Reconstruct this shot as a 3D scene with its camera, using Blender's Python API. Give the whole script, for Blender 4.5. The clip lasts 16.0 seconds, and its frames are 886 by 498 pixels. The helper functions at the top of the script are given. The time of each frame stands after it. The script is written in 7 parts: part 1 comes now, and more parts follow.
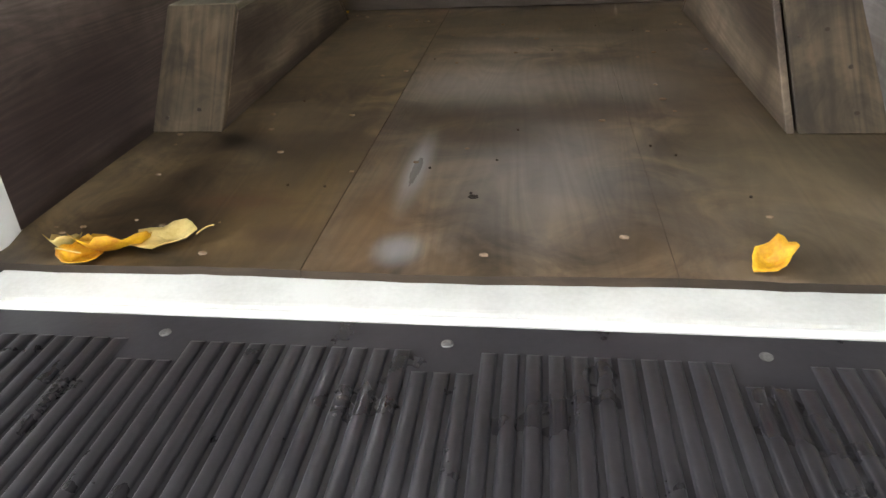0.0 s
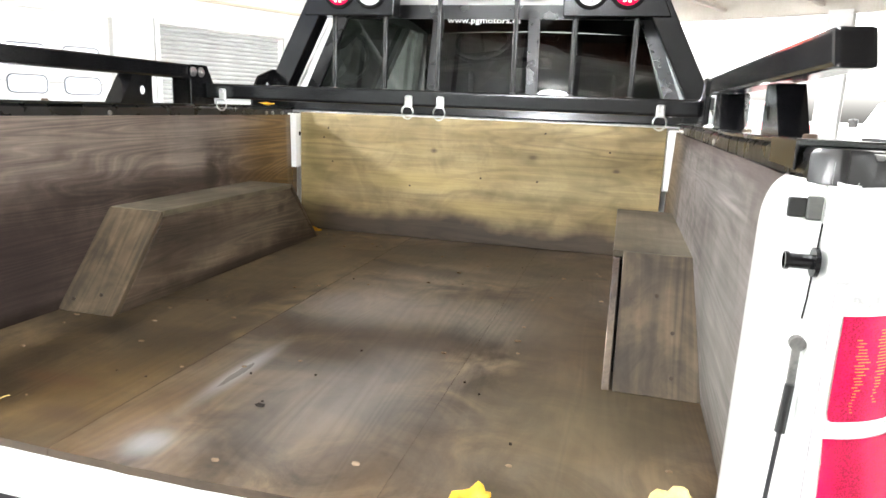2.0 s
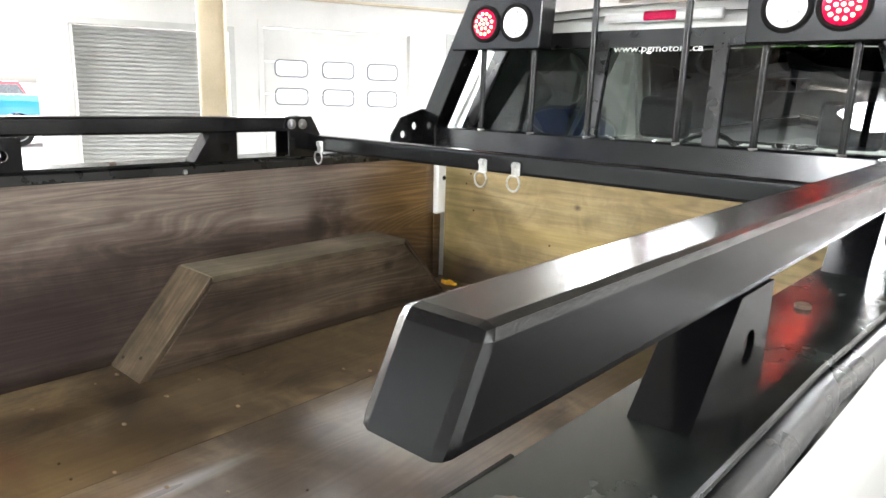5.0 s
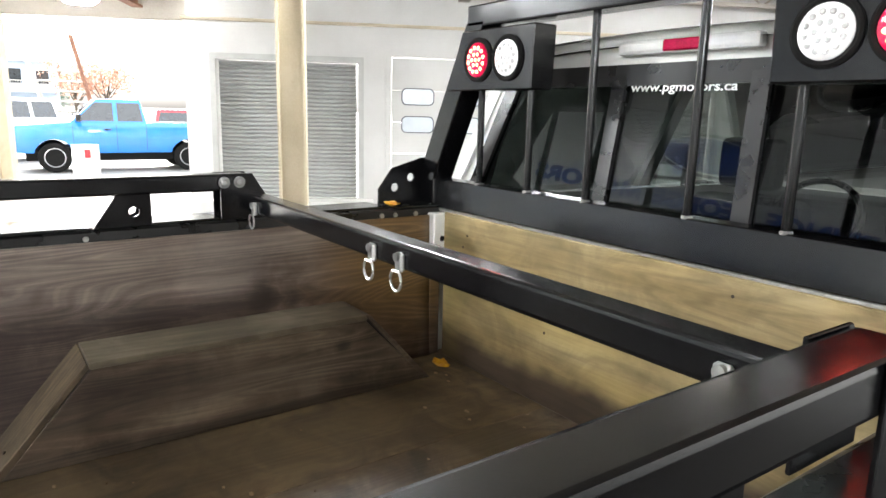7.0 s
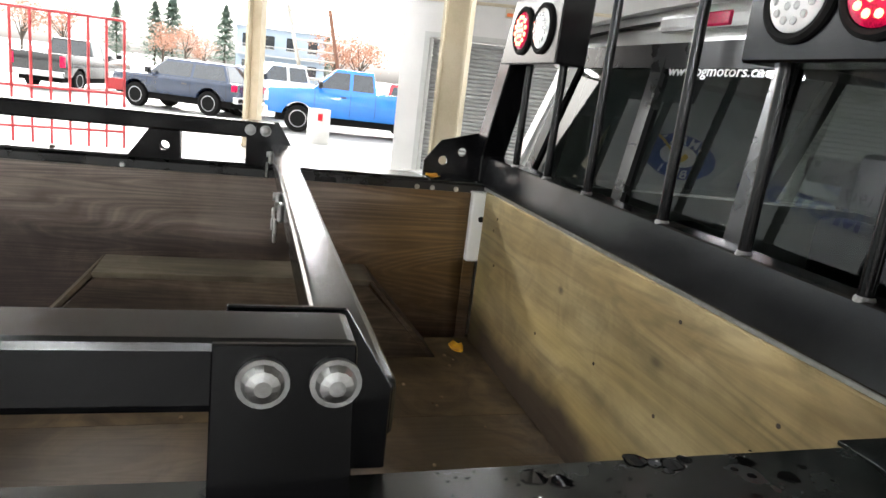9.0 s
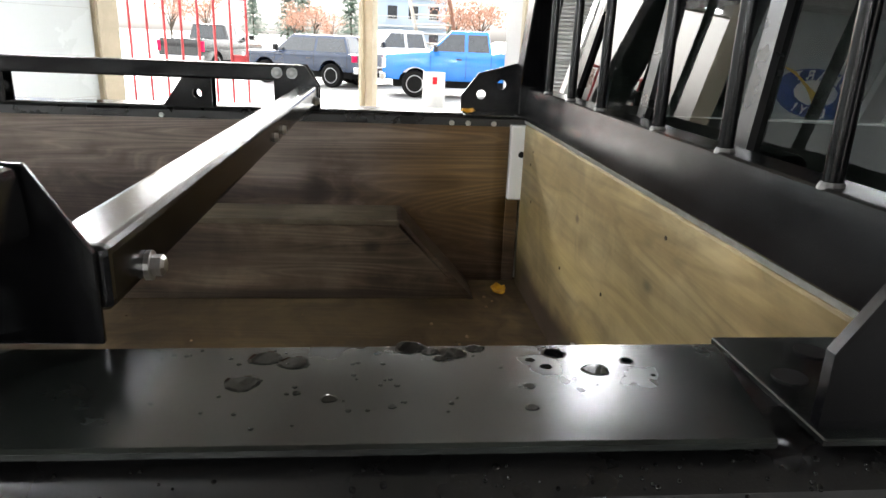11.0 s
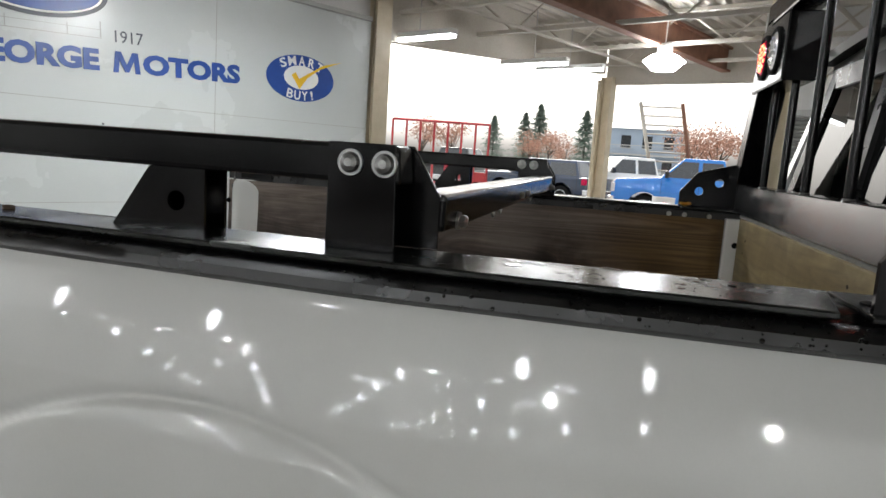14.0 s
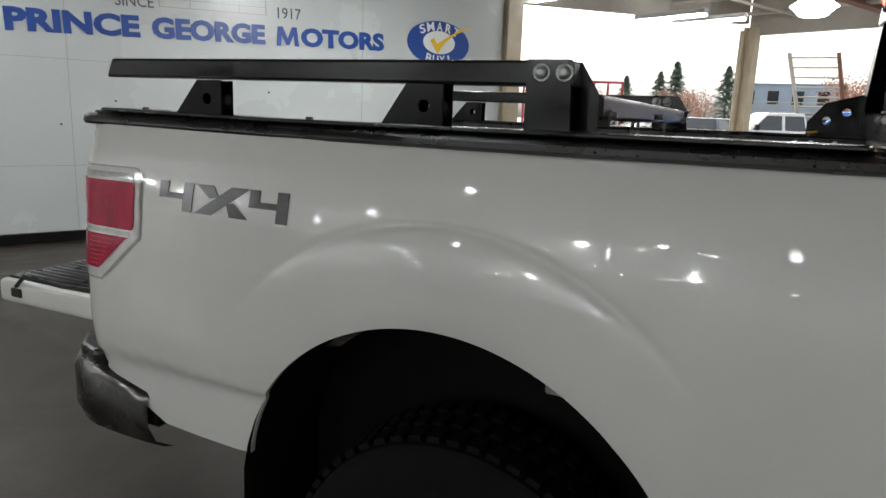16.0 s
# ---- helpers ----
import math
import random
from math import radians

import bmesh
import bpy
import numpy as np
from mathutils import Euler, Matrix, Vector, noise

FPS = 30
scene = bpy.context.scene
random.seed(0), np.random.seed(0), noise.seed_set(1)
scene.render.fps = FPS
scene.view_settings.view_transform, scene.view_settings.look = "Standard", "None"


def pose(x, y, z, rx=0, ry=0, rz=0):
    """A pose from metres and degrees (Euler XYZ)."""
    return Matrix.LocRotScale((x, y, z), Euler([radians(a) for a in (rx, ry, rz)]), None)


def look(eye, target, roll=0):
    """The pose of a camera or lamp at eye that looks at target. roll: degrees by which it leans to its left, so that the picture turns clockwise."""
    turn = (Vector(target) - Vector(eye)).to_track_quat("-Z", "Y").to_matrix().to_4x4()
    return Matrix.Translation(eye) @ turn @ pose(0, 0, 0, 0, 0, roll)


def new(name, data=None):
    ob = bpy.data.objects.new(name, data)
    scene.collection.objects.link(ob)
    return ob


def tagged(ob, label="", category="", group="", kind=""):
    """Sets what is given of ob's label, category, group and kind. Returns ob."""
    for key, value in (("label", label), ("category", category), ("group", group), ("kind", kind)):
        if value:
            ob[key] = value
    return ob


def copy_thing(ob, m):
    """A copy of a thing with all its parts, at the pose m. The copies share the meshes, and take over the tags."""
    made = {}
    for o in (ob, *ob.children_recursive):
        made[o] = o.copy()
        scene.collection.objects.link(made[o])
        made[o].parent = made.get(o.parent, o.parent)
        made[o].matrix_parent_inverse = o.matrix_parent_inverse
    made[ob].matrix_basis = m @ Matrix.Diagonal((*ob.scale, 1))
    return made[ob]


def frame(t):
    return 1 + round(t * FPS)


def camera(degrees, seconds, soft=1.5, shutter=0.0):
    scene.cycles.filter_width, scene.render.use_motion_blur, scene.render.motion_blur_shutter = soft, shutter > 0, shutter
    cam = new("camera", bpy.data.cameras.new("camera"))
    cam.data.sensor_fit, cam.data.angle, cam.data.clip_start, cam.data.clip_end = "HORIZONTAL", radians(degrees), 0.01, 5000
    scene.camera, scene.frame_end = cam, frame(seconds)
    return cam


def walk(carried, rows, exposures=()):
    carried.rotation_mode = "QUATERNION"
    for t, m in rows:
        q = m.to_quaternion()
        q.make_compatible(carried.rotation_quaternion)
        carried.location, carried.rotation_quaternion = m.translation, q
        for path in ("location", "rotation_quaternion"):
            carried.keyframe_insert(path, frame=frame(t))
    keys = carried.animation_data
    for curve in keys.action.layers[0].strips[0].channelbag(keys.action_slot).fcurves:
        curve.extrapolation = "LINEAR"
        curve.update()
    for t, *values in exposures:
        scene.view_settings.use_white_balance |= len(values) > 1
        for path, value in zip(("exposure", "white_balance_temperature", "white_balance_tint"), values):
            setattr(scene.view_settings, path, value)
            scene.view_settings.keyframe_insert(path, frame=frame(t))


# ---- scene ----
cam = camera(67.3, 16.0)
PATH = [
    (0, (0.108, -0.805, 1.417), (-0.165, 0.893, 0.396), -3.5),
    (0.5, (0.236, -0.773, 1.432), (-0.007, 1.073, 0.704), -0.7),
    (1, (0.407, -0.81, 1.44), (0.0, 1.063, 0.869), -0.1),
    (1.5, (0.519, -0.818, 1.454), (0.012, 1.063, 1.001), 0.1),
    (2, (0.601, -0.782, 1.452), (0.104, 1.108, 1.031), 2.3),
    (2.5, (0.701, -0.735, 1.473), (0.12, 1.131, 1.05), 3.6),
    (3, (0.769, -0.696, 1.478), (0.057, 1.125, 1.059), 2.0),
    (3.5, (0.875, -0.63, 1.473), (0.073, 1.147, 1.028), 3.1),
    (4, (0.926, -0.5, 1.494), (-0.031, 1.192, 1.025), 2.2),
    (4.5, (0.947, -0.31, 1.556), (-0.156, 1.297, 1.107), 4.1),
    (5, (0.975, -0.128, 1.628), (-0.3, 1.346, 1.179), 1.9),
    (7.5, (1.09, 0.733, 1.724), (-0.576, 1.759, 1.31), 3.8),
    (8, (1.151, 0.872, 1.714), (-0.596, 1.734, 1.264), 6.3),
    (10.5, (1.255, 1.405, 1.684), (-0.658, 1.671, 1.164), 3.1),
    (11, (1.235, 1.431, 1.634), (-0.664, 1.624, 1.035), 2.3),
    (11.5, (1.24, 1.438, 1.618), (-0.64, 1.642, 0.969), 2.6),
    (12, (1.235, 1.441, 1.62), (-0.649, 1.655, 0.982), 2.0),
    (12.5, (1.239, 1.436, 1.609), (-0.66, 1.626, 1.009), 1.2),
    (13, (1.336, 1.475, 1.595), (-0.629, 1.537, 1.229), 3.7),
    (13.5, (1.447, 1.482, 1.564), (-0.515, 1.239, 1.259), 4.3),
    (14, (1.592, 1.444, 1.543), (-0.332, 0.978, 1.262), 3.9),
    (14.5, (1.749, 1.39, 1.516), (-0.138, 0.817, 1.187), 2.9),
    (15, (1.837, 1.333, 1.496), (0.014, 0.606, 1.114), 2.5),
    (15.5, (1.908, 1.383, 1.461), (0.122, 0.575, 1.062), 3.4),
    (16, (2.05, 1.51, 1.448), (0.266, 0.699, 1.05), 2.2),
]
EXPOSURES = [(0.0, 1.95), (0.5, 1.85), (1.0, 2.75), (1.5, 3.0), (2.0, 2.85), (2.5, 2.45), (3.5, 2.17), (4.0, 1.85), (4.5, 2.1), (5.0, 2.65), (7.5, 2.14), (8.0, 2.05), (10.5, 1.32), (11.0, 1.75), (11.5, 2.38), (12.0, 2.55), (12.5, 2.65), (13.0, 2.2), (13.5, 1.15), (14.0, 0.32), (14.5, 0.12), (15.0, 0.14), (16.0, 0.05)]
walk(cam, [(t, look(eye, target, roll)) for t, eye, target, roll in PATH], EXPOSURES)

LAMP_WATTS = 75.0

# ---------------------------------------------------------------- world and light
world = bpy.data.worlds.new("overcast_sky")
scene.world = world
world.use_nodes = True
wn = world.node_tree.nodes
wl = world.node_tree.links
sky = wn.new("ShaderNodeTexSky")
sky.sky_type = 'NISHITA'
sky.sun_disc = False
sky.sun_elevation = radians(45)
sky.sun_rotation = radians(250)
sky.air_density = 2.0
sky.dust_density = 6.0
grey = wn.new("ShaderNodeHueSaturation")
grey.inputs["Saturation"].default_value = 0.15
grey.inputs["Value"].default_value = 2.1
wl.new(sky.outputs[0], grey.inputs["Color"])
wl.new(grey.outputs[0], wn["Background"].inputs["Color"])
wn["Background"].inputs["Strength"].default_value = 0.15

sun_data = bpy.data.lights.new("sun", 'SUN')
sun_data.energy = 1.5
sun_data.angle = radians(14)
sun_data.color = (1.0, 0.97, 0.92)
sun_ob = new("sun", sun_data)
sun_ob.matrix_world = look((-20, 7, 18), (0, 0, 0))

# ---------------------------------------------------------------- plan of the covered lot
# corner column of the building; A runs along the sign wall away from it, B along the garage doors
CORNER = Vector((-14.2, 1.15, 0.0))
AX = Vector((0.888, -0.459, 0.0)).normalized()
BX = Vector((0.459, 0.888, 0.0)).normalized()
A_END, B_END, CEIL = 58.0, 20.0, 4.25
PLAN = Matrix(((AX.x, BX.x, 0, CORNER.x), (AX.y, BX.y, 0, CORNER.y), (0, 0, 1, 0), (0, 0, 0, 1)))


def plan(a, b, z=0.0):
    return CORNER + AX * a + BX * b + Vector((0, 0, z))


# ---------------------------------------------------------------- building helpers
def part(name, bm, material, parent=None, label="", smooth=False):
    """Links a bmesh, or a mesh, as one object under a thing or part."""
    if isinstance(bm, bmesh.types.BMesh):
        me = bpy.data.meshes.new(name)
        bmesh.ops.recalc_face_normals(bm, faces=bm.faces)
        bm.to_mesh(me)
        bm.free()
    else:
        me = bm
    if smooth:
        me.polygons.foreach_set("use_smooth", [True] * len(me.polygons))
        me.set_sharp_from_angle(angle=radians(40))
    if material is not None and len(me.materials) == 0:
        me.materials.append(material)
    ob = new(name, me)
    if parent is not None:
        ob.parent = parent
        ob.matrix_parent_inverse = world_of(parent).inverted()
    if label:
        tagged(ob, label)
    return ob


def world_of(ob):
    m = ob.matrix_basis.copy()
    if ob.parent is not None:
        m = world_of(ob.parent) @ ob.matrix_parent_inverse @ m
    return m


def thing(name, at, label, category, group="", kind=""):
    e = new(name)
    e.empty_display_size = 0.1
    e.matrix_basis = Matrix.Translation(at)
    return tagged(e, label, category, group, kind)


def soft(bm, width, seg=2, angle=35):
    bm.normal_update()
    edges = [e for e in bm.edges if len(e.link_faces) == 2 and e.calc_face_angle(0) > radians(angle)]
    bmesh.ops.bevel(bm, geom=edges, offset=width, segments=seg, profile=0.6, affect='EDGES', clamp_overlap=True)
    return bm


def add_box(bm, x0, x1, y0, y1, z0, z1, m=None):
    vs = [bm.verts.new((x, y, z)) for x in (x0, x1) for y in (y0, y1) for z in (z0, z1)]
    for f in ((0, 1, 3, 2), (4, 6, 7, 5), (0, 4, 5, 1), (2, 3, 7, 6), (0, 2, 6, 4), (1, 5, 7, 3)):
        bm.faces.new([vs[i] for i in f])
    if m is not None:
        bmesh.ops.transform(bm, matrix=m, verts=vs)
    return bm


def box(x0, x1, y0, y1, z0, z1, bevel=0.0, seg=2, m=None):
    bm = add_box(bmesh.new(), x0, x1, y0, y1, z0, z1)
    if bevel:
        soft(bm, bevel, seg)
    if m is not None:
        bmesh.ops.transform(bm, matrix=m, verts=bm.verts)
    return bm


def add_prism(bm, pts, axis, lo, hi, m=None):
    """A polygon given in the two other axes, drawn out along one axis from lo to hi."""
    def at(p, v):
        return {"x": (v, p[0], p[1]), "y": (p[0], v, p[1]), "z": (p[0], p[1], v)}[axis]
    a = [bm.verts.new(at(p, lo)) for p in pts]
    b = [bm.verts.new(at(p, hi)) for p in pts]
    bm.faces.new(a)
    bm.faces.new(b[::-1])
    n = len(pts)
    for i in range(n):
        bm.faces.new((a[i], b[i], b[(i + 1) % n], a[(i + 1) % n]))
    if m is not None:
        bmesh.ops.transform(bm, matrix=m, verts=a + b)
    return bm


def prism(pts, axis, lo, hi, bevel=0.0, seg=2, m=None):
    bm = add_prism(bmesh.new(), pts, axis, lo, hi)
    bmesh.ops.recalc_face_normals(bm, faces=bm.faces)
    if bevel:
        soft(bm, bevel, seg)
    if m is not None:
        bmesh.ops.transform(bm, matrix=m, verts=bm.verts)
    return bm


def add_rod(bm, p0, p1, r0, r1=None, n=10):
    p0, p1 = Vector(p0), Vector(p1)
    d = p1 - p0
    turn = d.to_track_quat('Z', 'Y').to_matrix().to_4x4()
    m = Matrix.Translation((p0 + p1) / 2) @ turn
    bmesh.ops.create_cone(bm, cap_ends=True, segments=n, radius1=r0, radius2=r0 if r1 is None else r1, depth=d.length, matrix=m)
    return bm


def rod(p0, p1, r0, r1=None, n=10):
    return add_rod(bmesh.new(), p0, p1, r0, r1, n)


def add_lathe(bm, profile, m, n=24, close=False):
    """Turns (radius, height) pairs round the z axis of m."""
    rings = []
    for r, h in profile:
        rings.append([bm.verts.new(m @ Vector((r * math.cos(2 * math.pi * i / n), r * math.sin(2 * math.pi * i / n), h))) for i in range(n)])
    for k in range(len(rings) - 1 + (1 if close else 0)):
        a, b = rings[k], rings[(k + 1) % len(rings)]
        for i in range(n):
            bm.faces.new((a[i], a[(i + 1) % n], b[(i + 1) % n], b[i]))
    if not close:
        for ring in (rings[0], rings[-1]):
            bm.faces.new(ring)
    return bm


def lathe(profile, m, n=24, close=False):
    return add_lathe(bmesh.new(), profile, m, n, close)


def add_sweep(bm, path, r, n=8, closed=False):
    """A round bar along a list of points."""
    pts = [Vector(p) for p in path]
    rings = []
    for i, p in enumerate(pts):
        a = pts[i - 1] if (i or closed) else p
        b = pts[(i + 1) % len(pts)] if (i < len(pts) - 1 or closed) else p
        q = (b - a).to_track_quat('Z', 'Y')
        rings.append([bm.verts.new(p + q @ Vector((r * math.cos(2 * math.pi * k / n), r * math.sin(2 * math.pi * k / n), 0))) for k in range(n)])
    for i in range(len(rings) - (0 if closed else 1)):
        a, b = rings[i], rings[(i + 1) % len(rings)]
        for k in range(n):
            bm.faces.new((a[k], a[(k + 1) % n], b[(k + 1) % n], b[k]))
    if not closed:
        bm.faces.new(rings[0])
        bm.faces.new(rings[-1])
    return bm


def grid_mesh(name, rows):
    """A sheet through rows of points."""
    me = bpy.data.meshes.new(name)
    w = len(rows[0])
    verts = [tuple(p) for row in rows for p in row]
    faces = [(i * w + j, i * w + j + 1, (i + 1) * w + j + 1, (i + 1) * w + j) for i in range(len(rows) - 1) for j in range(w - 1)]
    me.from_pydata(verts, [], faces)
    me.update()
    return me


def lettering(text, width, height, thick, m, weight=0.0):
    """Mesh of a line of writing whose lower left corner is m's origin, running along m's x with m's y up."""
    cu = bpy.data.curves.new("writing", 'FONT')
    cu.body = text
    cu.extrude = 0.5
    cu.offset = weight
    cu.resolution_u = 3
    ob = bpy.data.objects.new("writing", cu)
    scene.collection.objects.link(ob)
    dg = bpy.context.evaluated_depsgraph_get()
    me = bpy.data.meshes.new_from_object(ob.evaluated_get(dg))
    bpy.data.objects.remove(ob)
    bpy.data.curves.remove(cu)
    co = np.empty(len(me.vertices) * 3)
    me.vertices.foreach_get("co", co)
    co = co.reshape(-1, 3)
    lo, hi = co.min(0), co.max(0)
    co = (co - lo) / np.maximum(hi - lo, 1e-6) * np.array([width, height, thick])
    me.vertices.foreach_set("co", co.ravel())
    me.transform(m)
    me.update()
    return me


# ---------------------------------------------------------------- materials
def nodes_of(name):
    m = bpy.data.materials.new(name)
    m.use_nodes = True
    t = m.node_tree
    return m, t, t.nodes["Principled BSDF"]


def coords(t, scale=(1, 1, 1), turn=(0, 0, 0)):
    c = t.nodes.new("ShaderNodeTexCoord")
    mp = t.nodes.new("ShaderNodeMapping")
    mp.inputs["Scale"].default_value = scale
    mp.inputs["Rotation"].default_value = turn
    t.links.new(c.outputs["Object"], mp.inputs["Vector"])
    return mp.outputs["Vector"]


def noise_tex(t, vec, scale, detail=4, rough=0.55, distort=0.0):
    n = t.nodes.new("ShaderNodeTexNoise")
    n.inputs["Scale"].default_value = scale
    n.inputs["Detail"].default_value = detail
    n.inputs["Roughness"].default_value = rough
    n.inputs["Distortion"].default_value = distort
    t.links.new(vec, n.inputs["Vector"])
    return n.outputs["Fac"]


def ramp(t, fac, stops):
    r = t.nodes.new("ShaderNodeValToRGB")
    e = r.color_ramp.elements
    while len(e) < len(stops):
        e.new(0.5)
    for el, (p, c) in zip(e, stops):
        el.position = p
        el.color = (*c, 1) if len(c) == 3 else c
    t.links.new(fac, r.inputs["Fac"])
    return r.outputs["Color"]


def blend(t, fac, a, b, mode='MIX'):
    m = t.nodes.new("ShaderNodeMix")
    m.data_type = 'RGBA'
    m.blend_type = mode
    for val, sock in ((fac, m.inputs["Factor"]), (a, m.inputs["A"]), (b, m.inputs["B"])):
        if sock.name == "Factor" and isinstance(val, (int, float)):
            m.inputs[0].default_value = val
        elif sock.name == "Factor":
            t.links.new(val, m.inputs[0])
    for val, i in ((a, 6), (b, 7)):
        if isinstance(val, tuple):
            m.inputs[i].default_value = (*val, 1)
        else:
            t.links.new(val, m.inputs[i])
    return m.outputs[2]


def calc(t, op, a, b=None):
    m = t.nodes.new("ShaderNodeMath")
    m.operation = op
    for i, v in enumerate((a, b)):
        if v is None:
            continue
        if isinstance(v, (int, float)):
            m.inputs[i].default_value = v
        else:
            t.links.new(v, m.inputs[i])
    return m.outputs[0]


def bump(t, bsdf, height, strength=0.3, distance=0.002):
    b = t.nodes.new("ShaderNodeBump")
    b.inputs["Strength"].default_value = strength
    b.inputs["Distance"].default_value = distance
    t.links.new(height, b.inputs["Height"])
    t.links.new(b.outputs[0], bsdf.inputs["Normal"])


def plain(name, c1, c2=None, rough=0.5, metal=0.0, scale=8.0, fine=120.0, relief=0.15, coat=0.0, stretch=(1, 1, 1), rough2=None, spec=0.5):
    """A surface of two near colours mottled at two scales."""
    m, t, b = nodes_of(name)
    c2 = c2 or tuple(v * 0.8 for v in c1)
    vec = coords(t, stretch)
    big = noise_tex(t, vec, scale, 5)
    small = noise_tex(t, vec, fine, 3)
    mixed = calc(t, 'ADD', calc(t, 'MULTIPLY', big, 0.75), calc(t, 'MULTIPLY', small, 0.25))
    t.links.new(ramp(t, mixed, [(0.35, c2), (0.62, c1)]), b.inputs["Base Color"])
    rr = t.nodes.new("ShaderNodeMapRange")
    rr.inputs["From Min"].default_value, rr.inputs["From Max"].default_value = 0.3, 0.7
    rr.inputs["To Min"].default_value, rr.inputs["To Max"].default_value = rough, rough if rough2 is None else rough2
    t.links.new(big, rr.inputs["Value"])
    t.links.new(rr.outputs[0], b.inputs["Roughness"])
    b.inputs["Metallic"].default_value = metal
    b.inputs["Coat Weight"].default_value = coat
    b.inputs["Coat Roughness"].default_value = 0.04
    b.inputs["Specular IOR Level"].default_value = spec
    if relief:
        bump(t, b, small, relief, 0.0015)
    return m


def plywood(name, dark, mid, light, stain, grain_axis, stain_amount=0.5, rough=0.62, seed=0.0, rings=26.0, grey=None, foot=None, ring_amount=0.4, damp_amount=0.8, fibres=0.6, fine=1.0, sheen=0.45, ring_light=1.38, blotchy=0.0, mottled=0.35, marks=(), wet=()):
    """Weathered plywood: flowing growth rings along one axis, fine fibres, long streaks of damp and bleached wood.
    grey: (colour, height, spread) of bleaching above a height; foot: the same of a darker tone below a height;
    marks: (centre, radii, colour, amount) of single patches: stains, knots, painted shade and sheen; wet: (centre,
    radii) of films of water."""
    m, t, b = nodes_of(name)
    long = {"x": (0.30, 2.4, 2.4), "y": (2.4, 0.30, 2.4), "z": (2.4, 2.4, 0.30), "yz": (2.4, 0.30, 0.30)}[grain_axis]
    long = tuple(v * (fine if v > 1 else 1.0) for v in long)
    fib = {"x": (3, 85, 85), "y": (85, 3, 85), "z": (85, 85, 3), "yz": (85, 3, 3)}[grain_axis]
    def moved(scale, k):
        shift = t.nodes.new("ShaderNodeVectorMath")
        shift.inputs[1].default_value = (seed * 1.7 + k, seed * 3.1 - k, seed + 2 * k)
        t.links.new(coords(t, scale), shift.inputs[0])
        return shift.outputs[0]
    vec = moved(long, 0.0)
    flow = noise_tex(t, vec, 1.4, 3, 0.45, 0.5)
    ring = calc(t, 'SINE', calc(t, 'MULTIPLY', flow, rings * 6.28))
    fibre = noise_tex(t, coords(t, fib), 1.0, 6, 0.72, 0.6)
    big = noise_tex(t, moved((1, 1, 1), 3.0), 2.4, 4, 0.55, 0.3)
    streak = noise_tex(t, moved(tuple(v * 2.2 for v in long), 7.0), 1.5, 3, 0.5, 0.4)
    blot = noise_tex(t, moved((1, 1, 1), 11.0), 4.2, 6, 0.65, 0.4)
    if blotchy:
        wide = noise_tex(t, moved((1.0, 0.62, 1.0), 23.0), 2.1, 5, 0.58, 0.8)
        streak = calc(t, 'ADD', calc(t, 'MULTIPLY', wide, blotchy), calc(t, 'MULTIPLY', streak, 1.0 - blotchy))
    patch = calc(t, 'ADD', calc(t, 'MULTIPLY', big, 0.5), calc(t, 'MULTIPLY', streak, 0.5))
    c = ramp(t, patch, [(0.40, dark), (0.5, mid), (0.60, light)])
    mottle = noise_tex(t, moved((1, 1, 1), 31.0), 6.5, 6, 0.62, 1.1)
    c = blend(t, mottled, c, blend(t, 1.0, c, ramp(t, mottle, [(0.34, (0.30, 0.28, 0.26)), (0.48, (0.92, 0.92, 0.92)), (0.62, (1.62, 1.62, 1.66))]), 'MULTIPLY'))
    worn = calc(t, 'ADD', calc(t, 'MULTIPLY', blot, 0.55), calc(t, 'MULTIPLY', streak, 0.45))
    worn = ramp(t, worn, [(0.49, (0, 0, 0)), (0.64, (1, 1, 1))])
    c = blend(t, calc(t, 'MULTIPLY', worn, stain_amount), c, stain)
    across = {"x": (2.2, 0.9, 0.9), "y": (0.8, 2.6, 0.8), "z": (0.9, 0.9, 2.2), "yz": (0.9, 1.5, 1.5)}[grain_axis]
    damp = noise_tex(t, moved(across, 17.0), 1.3, 2, 0.45, 0.9)
    c = blend(t, damp_amount, c, blend(t, 1.0, c, ramp(t, damp, [(0.36, (0.30, 0.28, 0.26)), (0.50, (0.92, 0.91, 0.90)), (0.64, (1.25, 1.25, 1.27))]), 'MULTIPLY'))
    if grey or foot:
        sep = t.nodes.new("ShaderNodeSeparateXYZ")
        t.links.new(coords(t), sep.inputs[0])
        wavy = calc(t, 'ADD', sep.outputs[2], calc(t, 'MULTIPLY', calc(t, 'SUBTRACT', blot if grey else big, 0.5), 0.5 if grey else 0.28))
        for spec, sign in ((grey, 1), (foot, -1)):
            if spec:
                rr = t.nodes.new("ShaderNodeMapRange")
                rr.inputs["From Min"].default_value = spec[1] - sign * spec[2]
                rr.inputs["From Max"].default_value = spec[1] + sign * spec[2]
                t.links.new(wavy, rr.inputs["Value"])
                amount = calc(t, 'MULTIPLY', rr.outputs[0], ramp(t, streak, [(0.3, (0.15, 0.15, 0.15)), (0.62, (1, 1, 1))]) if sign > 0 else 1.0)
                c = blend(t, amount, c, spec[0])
    ragged = calc(t, 'ADD', calc(t, 'MULTIPLY', calc(t, 'SUBTRACT', blot, 0.5), 0.9), calc(t, 'MULTIPLY', calc(t, 'SUBTRACT', fibre, 0.5), 0.3))

